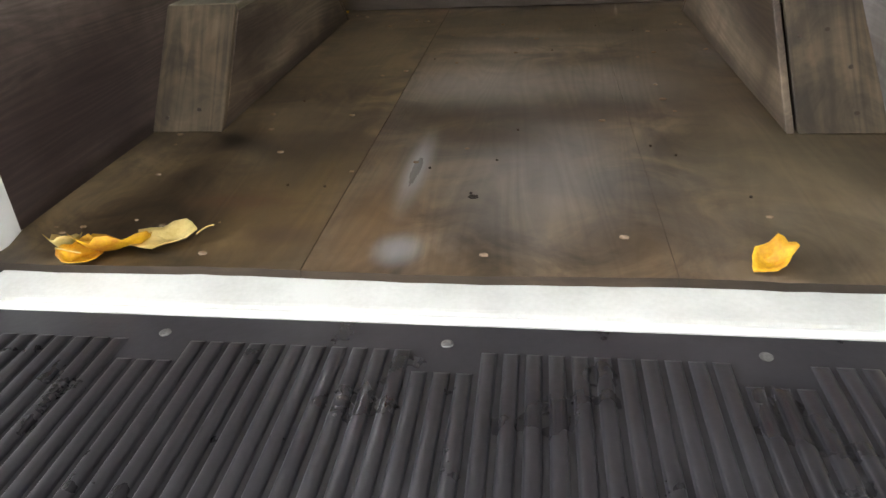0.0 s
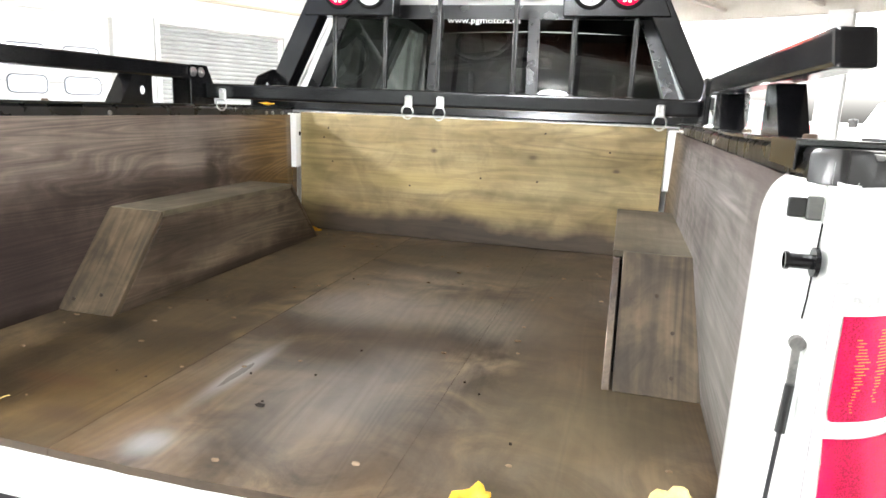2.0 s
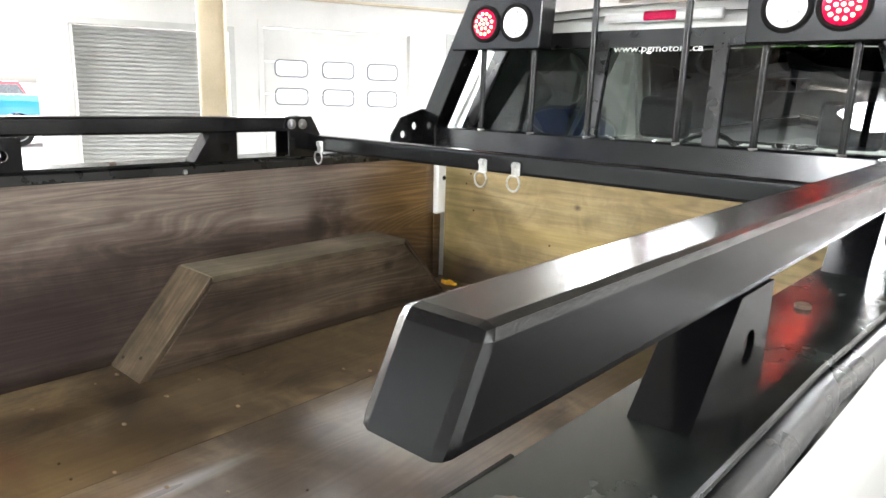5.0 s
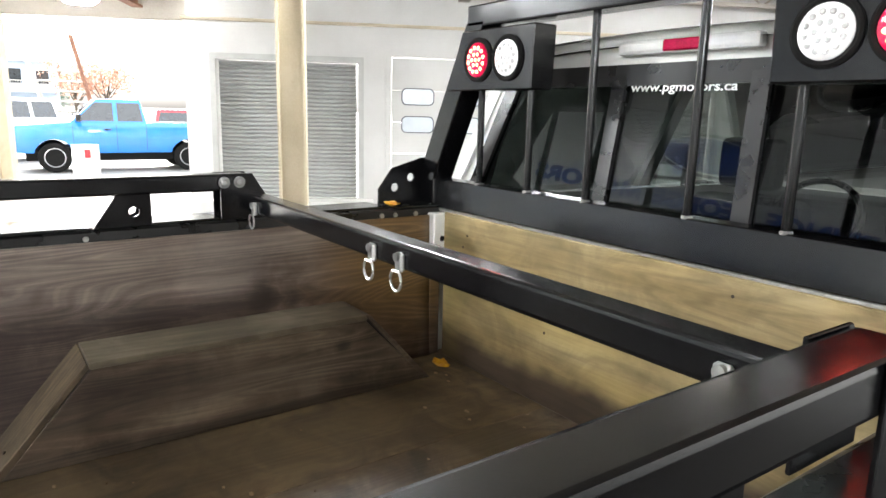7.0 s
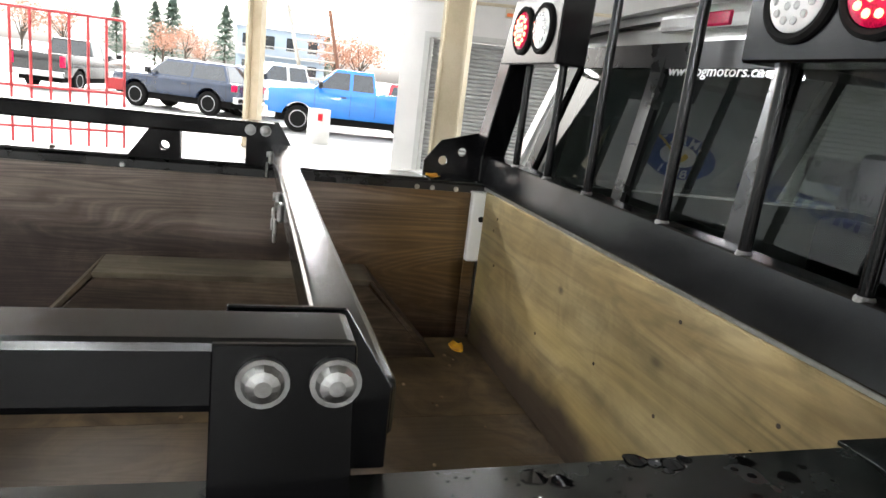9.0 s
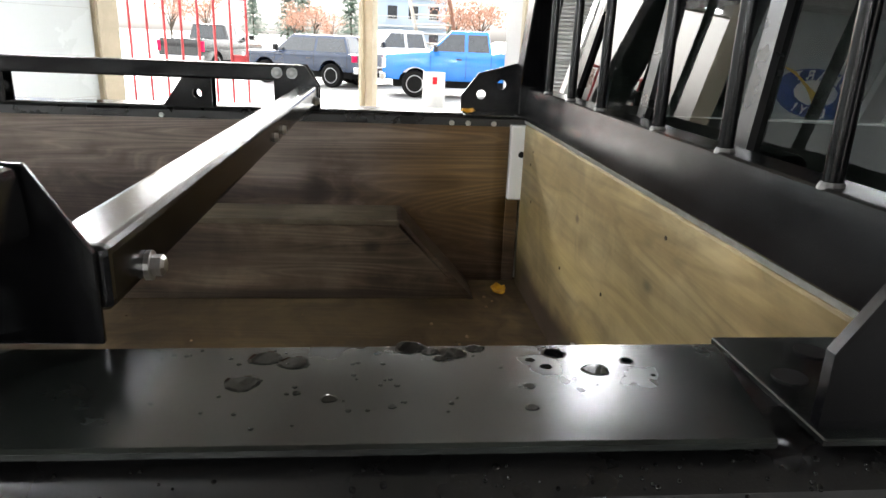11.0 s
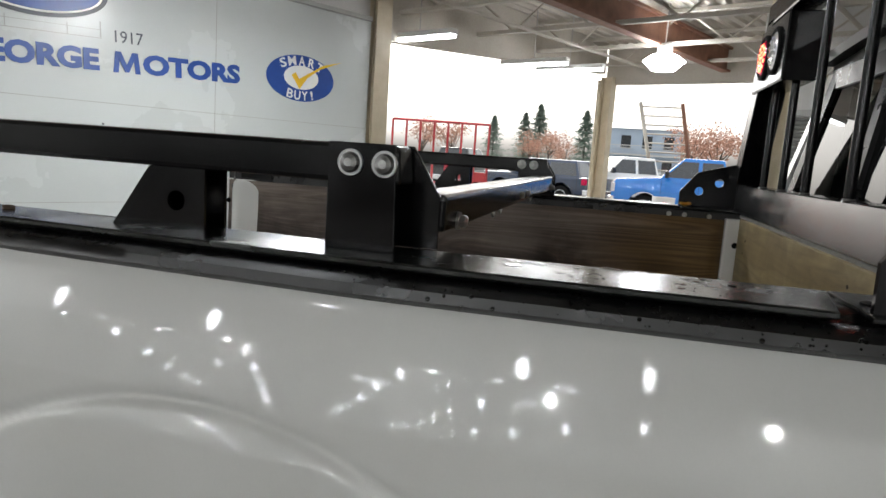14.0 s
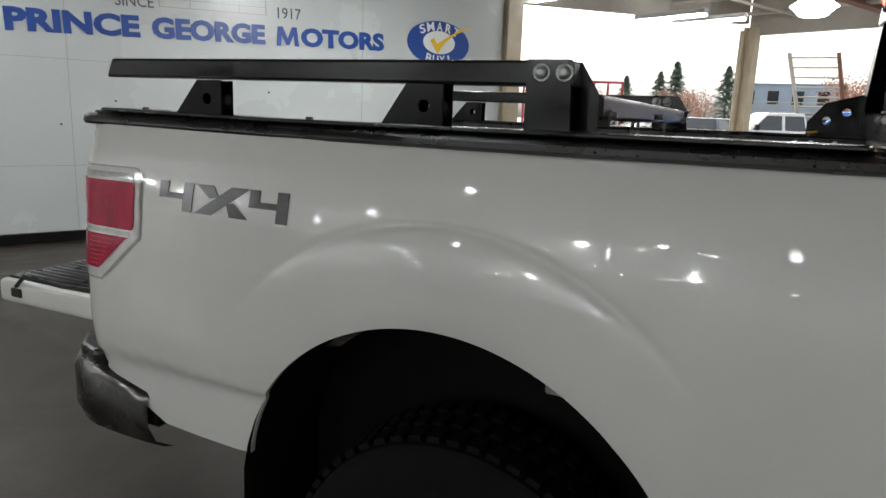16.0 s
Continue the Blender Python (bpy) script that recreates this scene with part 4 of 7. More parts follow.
for sign in (1, -1):
    tp = part("tail_post", tail_post(sign), PAINT_WHITE, truck, "white tail post beside the tailgate opening", True)
    tp.data.set_sharp_from_angle(angle=radians(38))
    X = lambda v: MID + sign * v
    for nm, x0, x1, y0, y1, z0, z1, mt, lab in (("latch_pocket", 0.775, 0.793, -0.0085, 0.03, 1.351, 1.372, BLACK_PLASTIC, "black latch pocket"), ("latch_cheek", 0.7932, 0.8080, -0.0110, 0.03, 1.349, 1.374, DULL_GREY, "grey latch cheek"), ("fold", 0.8100, 0.8142, -0.018, 0.02, 1.345, 1.413, PAINT_WHITE, "white fold between the cap ends")):
        lo, hi = sorted((X(x0), X(x1)))
        part(nm, box(lo, hi, y0, y1, z0, z1, 0.003 if nm == "fold" else 0.002, 2), mt, tp, lab)
    part("seam", prism([(X(0.8102), 1.346), (X(0.8116), 1.346), (X(0.8080), 1.262), (X(0.8060), 1.239), (X(0.8046), 1.240), (X(0.8066), 1.262)], "y", -0.0062, 0.01), RUBBER, tp)
    bm = rod((X(0.7756), -0.020, 1.306), (X(0.806), -0.020, 1.306), 0.0080, None, 14)
    add_rod(bm, (X(0.803), -0.020, 1.306), (X(0.8075), -0.020, 1.306), 0.0160, None, 18)
    add_rod(bm, (X(0.7756), -0.020, 1.306), (X(0.7795), -0.020, 1.306), 0.0098, None, 14)
    part("striker_bolt", bm, BLACK_COAT, tp, "black striker bolt")
    bm = box(min(X(0.7990), X(0.8080)), max(X(0.7990), X(0.8080)), -0.011, -0.008, 1.155, 1.205, 0.001, 1)
    add_rod(bm, (X(0.8040), -0.013, 1.212), (X(0.8040), 0.0, 1.212), 0.0085, None, 14)
    cb = part("tailgate_cable", bm, DULL, tp, "grey strap of the tailgate cable")
    bm = rod((X(0.8025), -0.012, 1.165), (X(0.799), -0.014, 1.108), 0.0052, 0.0058, 10)
    part("sleeve", bm, BLACK_PLASTIC, cb, "black cable sleeve")
    bm = bmesh.new()
    add_sweep(bm, [(X(0.799), -0.014, 1.112), (X(0.794), -0.017, 1.03), (X(0.786), -0.032, 0.96), (X(0.770), -0.11, 0.915), (X(0.757), -0.22, 0.90)], 0.0028, 6)
    part("wire", bm, LINER, cb)

# tail lamps, wrapping the corner
LAMP_X0 = 0.816
flat = side_x(0.1, 1.15) - CORNER_R - LAMP_X0


def corner_point(s):
    """Point of the plan at s metres along the rear corner, from the inboard edge."""
    r = CORNER_R
    cx = side_x(0.1, 1.15) - r
    if s <= flat:
        return LAMP_X0 + s, TAIL_Y
    an = (s - flat) / r
    if an <= math.pi / 2:
        return cx + r * math.sin(an), CORNER_Y - r * math.cos(an)
    return cx + r, CORNER_Y + (s - flat - r * math.pi / 2)


def lamp_point(s, z, out):
    """Point of the lamp's surface at s along the corner and height z, lying on the bed side."""
    x, y = corner_point(s)
    if s <= flat:
        return x, y - out
    an = min(math.pi / 2, (s - flat) / CORNER_R)
    k = min(1.0, (s - flat) / 0.03)
    return x + k * (side_x(y, z) - x) + out * math.sin(an), y - out * math.cos(an)


def lamp_sheet(sign, s0, s1, zlo, zhi, out, n=26, m=6):
    rows = []
    for i in range(n + 1):
        s = s0 + (s1 - s0) * i / n
        a, b = zlo(s), zhi(s)
        row = []
        for j in range(m + 1):
            k = j / m
            z = a + (b - a) * k
            x, y = lamp_point(s, z, out)
            row.append((MID + sign * x, y, z))
        rows.append(row)
    return grid_mesh("lens", rows)


s_side = flat + CORNER_R * math.pi / 2            # where the flat side begins
S1 = s_side + 0.148                            # front edge of the lamp
def lamp_low(s):
    return 1.018 + min(1.0, max(0.0, (s - S1 + 0.135) / 0.13)) * 0.112


def lamp_high(s):
    d = min(0.03, max(0.0, S1 - s))
    return 1.293 - 0.03 + math.sqrt(max(0.0, 0.03 ** 2 - (0.03 - d) ** 2))


def rounded_end(s, s0, s1, r):
    """How far a lens edge draws in near its two rounded ends."""
    d = min(r, max(0.0, min(s - s0, s1 - s)))
    return r - math.sqrt(max(0.0, r * r - (r - d) ** 2))


for sign in (1, -1):
    lamp = part("tail_lamp", lamp_sheet(sign, 0.0, S1, lamp_low, lamp_high, 0.0040, 90), LAMP_CLEAR, truck, "tail lamp with red and clear lenses", True)
    part("rim", lamp_sheet(sign, -0.001, S1 + 0.005, lambda s: lamp_low(s - 0.003) - 0.005, lambda s: lamp_high(s - 0.005) + 0.003, 0.0030, 90), LAMP_RIM, lamp, "silvery grey lamp rim", True)
    ea, eb = 0.014, S1 - 0.016
    part("clear_band", lamp_sheet(sign, ea + 0.006, eb - 0.008, lambda s: 1.267, lambda s: 1.281, 0.0050), CLEAR_LENS, lamp, "silvery clear band", True)
    part("red_lens", lamp_sheet(sign, ea, eb, lambda s: 1.147 + rounded_end(s, ea, eb, 0.010), lambda s: 1.261 - rounded_end(s, ea, eb, 0.010), 0.0060, 80), RED_LENS, lamp, "upper red lens", True)
    part("silver_band", lamp_sheet(sign, ea, eb - 0.012, lambda s: 1.132, lambda s: 1.142, 0.0050), CLEAR_LENS, lamp, "silvery band between the red lenses", True)
    part("lower_lens", lamp_sheet(sign, ea, S1 - 0.036, lambda s: min(1.126, 1.042 + max(0.0, s - S1 + 0.140) / 0.104 * 0.090), lambda s: 1.128, 0.0060, 60), RED_LENS, lamp, "lower red lens", True)
    for k in range(7):
        zz = 1.052 + 0.011 * k
        part("lens_line", lamp_sheet(sign, S1 - 0.175, S1 - 0.142 + 0.010 * k, lambda s: zz, lambda s: zz + 0.002, 0.0070, 20, 1), CLEAR_RED, lamp, "", True)
    # amber glow inside the lens, drawn as thin coloured strips
    rng = random.Random(31)
    for s0, full, z_top in ((0.040, 0.016, 1.236), (0.064, 0.022, 1.246)):
        bm = bmesh.new()
        for k in range(24):
            z = z_top - k * 0.0034
            w = full * max(0.22, 1.0 - abs(k - 7) / 15.0) * rng.uniform(0.7, 1.1)
            c0 = s0 + rng.uniform(-0.002, 0.002)
            a, b = lamp_point(c0, z, 0.0072), lamp_point(c0 + w, z, 0.0072)
            q = [bm.verts.new((MID + sign * p[0], p[1], zz)) for p, zz in ((a, z), (b, z), (b, z + 0.0011), (a, z + 0.0011))]
            bm.faces.new(q)
        tagged(part("reflector", bm, AMBER_LENS, lamp), "column of amber lines, the reflector's glow painted into the lens", kind="stuff")

# decal on the side: three block characters
def decal(sign):
    bm = bmesh.new()
    def bar(pts):
        add_prism(bm, [(0.275 + p[0] * 0.376, 1.209 + p[1] * 0.065) for p in pts], "x", 0, 1)
    four = lambda o: [[(o, 0.42), (o, 1.0), (o + 0.075, 1.0), (o + 0.075, 0.62), (o + 0.20, 0.62), (o + 0.20, 0.42)], [(o + 0.20, 0.0), (o + 0.20, 1.0), (o + 0.28, 1.0), (o + 0.28, 0.0)]]
    for o in (0.0, 0.72):
        for poly in four(o):
            bar(poly)
    bar([(0.30, 0.0), (0.44, 0.0), (0.72, 1.0), (0.58, 1.0)])
    bar([(0.30, 1.0), (0.44, 1.0), (0.49, 0.62), (0.42, 0.55)])
    bar([(0.55, 0.42), (0.60, 0.48), (0.72, 0.0), (0.58, 0.0)])
    for v in bm.verts:
        v.co.x = MID + sign * (side_x(v.co.y, v.co.z) + (0.0015 if v.co.x < 0.5 else 0.003))
    return bm


for sign in (1, -1):
    part("decal", decal(sign), plain("dark_decal", (0.035, 0.035, 0.037), (0.02, 0.02, 0.02), 0.25, 0, 30, 200, 0.0), truck, "dark grey 4X4 decal")

# bed rail caps: inner flange, flat top, rolled outer edge
def rail_cap(sign):
    prof = [(0.790, 1.381), (0.790, 1.411), (0.796, 1.417), (0.846, 1.417), (0.850, 1.412), (0.853, 1.408), (0.859, 1.408), (0.866, 1.411), (0.876, 1.411), (0.884, 1.408), (0.890, 1.402), (0.892, 1.391), (0.886, 1.384), (0.85, 1.382), (0.80, 1.380)]
    rows = []
    ys = [-0.044, -0.042, -0.038, -0.030, -0.020, -0.011, -0.002, 0.008, 0.02, 0.05] + list(np.linspace(0.09, 1.965, 56))
    for y in ys:
        pull = 0.0
        if y < 0.055:
            k = min(1.0, (0.055 - y) / 0.1132)
            pull = 0.024 * k ** 3
        row = []
        for x, z in prof:
            w = min(1.0, max(0.0, (x - 0.79) / 0.10))
            row.append((MID + sign * (max(x, 0.79 + 0.0265 * min(1.0, max(0.0, (-0.002 - y) / 0.020))) + (0.052 * min(1.0, max(0.0, (y - 0.45) / 0.75)) - pull - 0.8 * tail_taper(y)) * w), y, z + tail_rise(y) - (0.003 if y < -0.043 and z > 1.40 else 0.0)))
        rows.append(row + [row[0]])
    bm = bmesh.new()
    bm.from_mesh(grid_mesh("rail_cap", rows))
    bmesh.ops.remove_doubles(bm, verts=bm.verts, dist=0.00005)
    bmesh.ops.holes_fill(bm, edges=[e for e in bm.edges if e.is_boundary])
    return bm


for sign in (1, -1):
    rc = part("rail_cap", rail_cap(sign), BLACK_PLASTIC, truck, "black plastic bed rail cap, wet", True)
    rc.data.set_sharp_from_angle(angle=radians(42))
    X = lambda v: MID + sign * v
    for yy in (1.648, 1.698, 1.777):
        bm = rod((X(0.791), yy, 1.396), (X(0.785), yy, 1.396), 0.009, 0.007, 12)
        part("bolt", bm, ZINC, rc)
    bm = rod((X(0.791), 0.80, 1.396), (X(0.786), 0.80, 1.396), 0.008, 0.006, 12)
    part("bolt", bm, ZINC, rc)

# inner bed walls behind the plywood, sill and front wall of the bed
for sign in (1, -1):
    lo, hi = sorted((MID + sign * 0.797, MID + sign * 0.815))
    for y0, y1, z0, z1 in ((0.03, 1.96, 1.08, 1.39), (0.03, 0.545, 0.86, 1.08), (1.505, 1.96, 0.86, 1.08)):
        part("inner_wall", box(lo, hi, y0, y1, z0, z1), PAINT_WHITE, truck)
part("bed_floor", box(MID - 0.56, MID + 0.56, -0.02, 1.97, 0.855, 0.876), PAINT_WHITE, truck)
part("bed_front", box(MID - 0.815, MID + 0.815, 1.935, 1.965, 0.86, 1.408, 0.004, 1), PAINT_WHITE, truck, "white front wall of the bed")
for sign in (1, -1):
    lo, hi = sorted((MID + sign * 0.752, MID + sign * 0.800))
    st = part("corner_strip", box(lo, hi, 1.826, 1.888, 1.168, 1.396, 0.004, 1), PAINT_WHITE, truck, "white painted bed corner left bare by the plywood")
    if sign > 0:
        continue
    part("hole", rod((MID + sign * 0.7515, 1.861, 1.31), (MID + sign * 0.7535, 1.861, 1.31), 0.010, None, 14), DARK, st)
bm = box(MID - 0.735, MID + 0.735, -0.088, 0.03, 0.80, 0.884, 0.012, 3)
part("sill", bm, SILL_WHITE, truck, "scuffed white sill between bed and tailgate")
part("under_rail", box(MID - 0.81, MID + 0.81, 1.872, 1.935, 1.399, 1.411, 0.003, 1), ZINC, truck, "bare metal edge of the bed front")

# tailgate, let down
gate = part("tailgate", box(MID - 0.745, MID + 0.745, -0.67, -0.092, 0.795, 0.872, 0.022, 4), PAINT_WHITE, truck, "white tailgate let down flat")
part("gate_lip", box(MID - 0.745, MID + 0.745, -0.104, -0.086, 0.862, 0.883, 0.008, 3), PAINT_WHITE, gate)
part("liner_sheet", box(MID - 0.72, MID + 0.72, -0.65, -0.1035, 0.868, 0.879, 0.004, 1), LINER, gate, "grey black plastic tailgate liner")
pitch = 0.0275
for i in range(-25, 26):
    x = MID + i * pitch
    y1 = -0.158
    for hx in (-0.385, 0.0, 0.385):
        if abs(x - MID - hx) < 0.036:
            y1 = -0.198
    bm = prism([(x + 0.0102 * math.cos(q), 0.8782 + 0.0085 * math.sin(q)) for q in np.linspace(0, math.pi, 8)], "y", -0.625, y1)
    for v in bm.verts:
        if v.co.y > y1 - 0.001:
            v.co.y -= (v.co.z - 0.878) * 1.6
    part("rib", bm, LINER, gate, "", True)
for hx in (-0.385, 0.0, 0.385):
    part("screw", lathe([(0.008, 0.0), (0.008, 0.0015), (0.005, 0.0025)], Matrix.Translation((MID + hx, -0.146, 0.879)), 12), DULL, gate)
for sign in (1, -1):
    part("gate_latch", box(min(MID + sign * 0.735, MID + sign * 0.751), max(MID + sign * 0.735, MID + sign * 0.751), -0.60, -0.55, 0.82, 0.85, 0.004, 1), BLACK_PLASTIC, gate)
    bm = bmesh.new()
    add_sweep(bm, [(MID + sign * 0.752, -0.565, 0.86), (MID + sign * 0.765, -0.50, 0.905), (MID + sign * 0.75, -0.35, 0.89), (MID + sign * 0.755, -0.2, 0.90), (MID + sign * 0.75, -0.10, 0.95)], 0.007, 6)
    part("cable", bm, BLACK_PLASTIC, gate, "black tailgate cable lying slack")

# rear bumper
def bumper():
    path = []
    for i in range(13):
        path.append((0.70 * i / 12, -0.235 + 0.02 * (i / 12) ** 2))
    for i in range(1, 11):
        an = radians(90) * i / 10
        path.append((0.70 + 0.225 * math.sin(an), -0.215 + 0.20 * (1 - math.cos(an))))
    path += [(0.930, 0.06), (0.930, 0.16), (0.915, 0.18)]
    full = [(-x, y) for x, y in path[:0:-1]] + path
    rows = []
    for x, y in full:
        low = 0.04 * max(0.0, (y + 0.015) / 0.19)
        rows.append([(MID + x * kx * (1 if abs(x) < 0.7 else 1), y + dy, z) for kx, dy, z in ((0.955, 0.03, 0.765 - low), (0.99, 0.008, 0.758 - low), (1.0, 0.0, 0.735 - low), (1.0, 0.0, 0.63), (0.985, 0.01, 0.585), (0.95, 0.04, 0.565))])
    return grid_mesh("rear_bumper", rows)


bp = part("rear_bumper", bumper(), DARK_CHROME, truck, "chrome rear bumper with black step pad", True)
part("step_pad", box(MID - 0.72, MID + 0.72, -0.222, -0.05, 0.755, 0.782, 0.008, 2), BLACK_PLASTIC, bp)
for sign in (1, -1):
    pts = [(0.70, -0.205), (0.80, -0.185), (0.875, -0.11), (0.90, -0.03), (0.86, 0.02), (0.70, -0.05)]
    part("corner_pad", prism([(MID + sign * x, y) for x, y in pts], "z", 0.735, 0.792, 0.012, 2), BLACK_PLASTIC, bp, "black plastic corner step")
    lo, hi = sorted((MID + sign * 0.70, MID + sign * 0.90))
    part("splash_filler", box(lo, hi, 0.0, 0.20, 0.62, 0.80, 0.01, 1), DARK, bp)

# wheels
def wheel(y, sign, name="wheel"):
    at = Matrix.Translation((MID + sign * 0.80, y, 0.395)) @ pose(0, 0, 0, 0, 90 * sign, 0)
    w = part(name, lathe([(0.25, -0.12), (0.355, -0.125), (0.385, -0.105), (0.393, -0.06), (0.393, 0.06), (0.385, 0.105), (0.355, 0.125), (0.25, 0.12)], at, 48), RUBBER, truck, "black tyre on an alloy rim", True)
    rim = part("rim", lathe([(0.253, -0.10), (0.262, 0.108), (0.245, 0.112), (0.235, 0.06), (0.12, 0.03), (0.06, 0.045)], at, 40), ALLOY, w, "", True)
    for k in range(6):
        m = at @ pose(0, 0, 0, 0, 0, 60 * k)
        part("spoke", box(0.05, 0.245, -0.028, 0.028, 0.06, 0.10, 0.012, 2, m), ALLOY, w)
    bm = bmesh.new()
    for k in range(56):
        for row, off in ((-0.07, 0), (0.0, 0.5), (0.07, 0)):
            m = at @ pose(0, 0, 0, 0, 0, 360 / 56 * (k + off))
            add_box(bm, 0.388, 0.402, -0.014, 0.014, row - 0.028, row + 0.028, m)
    part("tread", bm, RUBBER, w)


for y in (1.025, 4.70):
    for sign in (1, -1):
        wheel(y, sign)
for sign in (1, -1):
    rows = []
    for i in range(25):
        th = math.pi * i / 24
        y, z = ARCH_Y + (ARCH_R + 0.003) * math.cos(th), ARCH_Z + (ARCH_R + 0.003) * math.sin(th)
        rows.append([(MID + sign * x, y, z) for x in (0.930, 0.80, 0.62)])
    rows[0] = [(p[0], p[1], 0.35) for p in rows[0]]
    rows[-1] = [(p[0], p[1], 0.35) for p in rows[-1]]
    wl_ = part("wheel_liner", grid_mesh("wheel_liner", rows), DARK, truck, "black wheel arch liner")
    part("back_wall", prism([(ARCH_Y + (ARCH_R + 0.015) * math.cos(q), ARCH_Z + (ARCH_R + 0.015) * math.sin(q)) for q in np.linspace(0, math.pi, 17)] + [(ARCH_Y - ARCH_R - 0.015, 0.3), (ARCH_Y + ARCH_R + 0.015, 0.3)], "x", min(MID + sign * 0.62, MID + sign * 0.63), max(MID + sign * 0.62, MID + sign * 0.63)), DARK, wl_)
    part("shock_mount", box(min(MID + sign * 0.70, MID + sign * 0.72), max(MID + sign * 0.70, MID + sign * 0.72), 1.16, 1.21, 0.86, 0.89, 0.004, 1), ZINC, wl_)
part("frame_rail", box(MID - 0.45, MID + 0.45, -0.05, 5.2, 0.45, 0.80, 0.02, 1), DARK, truck)
part("axle", rod((MID - 0.75, 1.02, 0.395), (MID + 0.75, 1.02, 0.395), 0.06, None, 12), DARK, truck)

# cab: shell with real openings
def cab_half(z):
    return np.interp(z, [0.5, 0.95, 1.25, 1.42, 1.90, 1.96], [0.93, 0.985, 0.975, 0.93, 0.70, 0.60])


Y0 = 1.990
def cab_side(sign):
    """Side of the cab as two belts with pillars between the windows."""
    bm = bmesh.new()
    def slab(pts, t=0.05):
        a = [bm.verts.new((MID + sign * cab_half(z), y, z)) for y, z in pts]
        b = [bm.verts.new((MID + sign * (cab_half(z) - t), y, z)) for y, z in pts]
        bm.faces.new(a)
        bm.faces.new(b[::-1])
        n = len(pts)
        for i in range(n):
            bm.faces.new((a[i], b[i], b[(i + 1) % n], a[(i + 1) % n]))
    slab([(Y0, 0.55), (Y0, 0.95), (Y0, 1.25), (Y0, 1.43), (4.05, 1.40), (4.15, 1.25), (4.15, 0.95), (4.15, 0.55)])
    slab([(Y0, 1.432), (Y0 + 0.16, 1.432), (Y0 + 0.13, 1.86), (Y0 + 0.07, 1.86)])
    slab([(3.02, 1.425), (3.10, 1.425), (3.08, 1.88), (3.02, 1.88)])
    slab([(3.92, 1.405), (4.04, 1.402), (3.42, 1.88), (3.33, 1.88)])
    slab([(Y0 + 0.06, 1.862), (3.42, 1.882), (3.38, 1.925), (Y0 + 0.09, 1.912)])
    return bm


for sign in (1, -1):
    part("cab_side", cab_side(sign), PAINT_WHITE, truck, "white cab side with window openings")
    for ya, yb, yc, yd in ((Y0 + 0.17, 3.02, 3.02, Y0 + 0.135), (3.10, 3.92, 3.34, 3.08)):
        z0, z1 = 1.425, 1.875
        rows = [[(MID + sign * (cab_half(z0) - 0.02), ya, z0), (MID + sign * (cab_half(z0) - 0.02), yb, z0)], [(MID + sign * (cab_half(z1) - 0.02), yd, z1), (MID + sign * (cab_half(z1) - 0.02), yc, z1)]]
        w = part("side_window", grid_mesh("side_window", rows), GLASS_SIDE if ya < 3 else GLASS_CLEAR, truck, "tinted side window")
roof_rows = []
for i in range(13):
    y = Y0 + 0.04 + (3.42 - Y0 - 0.04) * i / 12
    arch = math.sin(math.pi * (i + 1) / 14)
    roof_rows.append([(MID + x, y, 1.905 + 0.055 * arch * 0.6 + 0.03 * (1 - (x / 0.70) ** 2)) for x in np.linspace(-0.70, 0.70, 15)])
r0 = part("roof", grid_mesh("roof", roof_rows), PAINT_WHITE, truck, "white cab roof", True)
part("roof_lining", grid_mesh("roof_lining", [[(p[0], p[1], p[2] - 0.03) for p in row] for row in roof_rows]), SEAT, r0)

# back wall with the window opening
WB, WT = (0.795, 1.43), (0.622, 1.862)     # half width, height of the back window's foot and head
def back_y(z):
    return np.interp(z, [0.5, 1.35, 1.96], [1.995, 1.995, 2.075])
bm = bmesh.new()
def back_slab(pts):
    a = [bm.verts.new((MID + x, back_y(z), z)) for x, z in pts]
    b = [bm.verts.new((MID + x, back_y(z) + 0.05, z)) for x, z in pts]
    bm.faces.new(a)
    bm.faces.new(b[::-1])
    n = len(pts)
    for i in range(n):
        bm.faces.new((a[i], b[i], b[(i + 1) % n], a[(i + 1) % n]))
back_slab([(-0.95, 0.55), (0.95, 0.55), (0.97, 1.25), (0.93, 1.423), (-0.93, 1.423), (-0.97, 1.25)])
back_slab([(-0.929, 1.425), (-WB[0], WB[1]), (-WT[0], WT[1]), (-0.735, 1.862)])
back_slab([(0.929, 1.425), (WB[0], WB[1]), (WT[0], WT[1]), (0.735, 1.862)])
back_slab([(-0.733, 1.864), (0.733, 1.864), (0.69, 1.925), (0.35, 1.945), (-0.35, 1.945), (-0.69, 1.925)])
back = part("cab_back", bm, PAINT_WHITE, truck, "white back of the cab")
def frame_bar(x0, z0, x1, z1, w, proud=0.008):
    bm = bmesh.new()
    d = Vector((x1 - x0, 0, z1 - z0)).normalized()
    nrm = Vector((-d.z, 0, d.x)) * w / 2
    vs = []
    for dy in (-proud, 0.015):
        for x, z, s in ((x0, z0, 1), (x1, z1, 1), (x1, z1, -1), (x0, z0, -1)):
            vs.append(bm.verts.new((MID + x + nrm.x * s, back_y(z) + dy, z + nrm.z * s)))
    for f in ((0, 1, 2, 3), (7, 6, 5, 4), (0, 4, 5, 1), (1, 5, 6, 2), (2, 6, 7, 3), (3, 7, 4, 0)):
        bm.faces.new([vs[i] for i in f])
    return bm
win = part("back_window", frame_bar(-WB[0], 1.435, WB[0], 1.435, 0.03), BLACK_PLASTIC, truck, "black framed sliding back window")
part("window_bar", frame_bar(-WT[0], 1.836, WT[0], 1.836, 0.055), BLACK_PLASTIC, win)
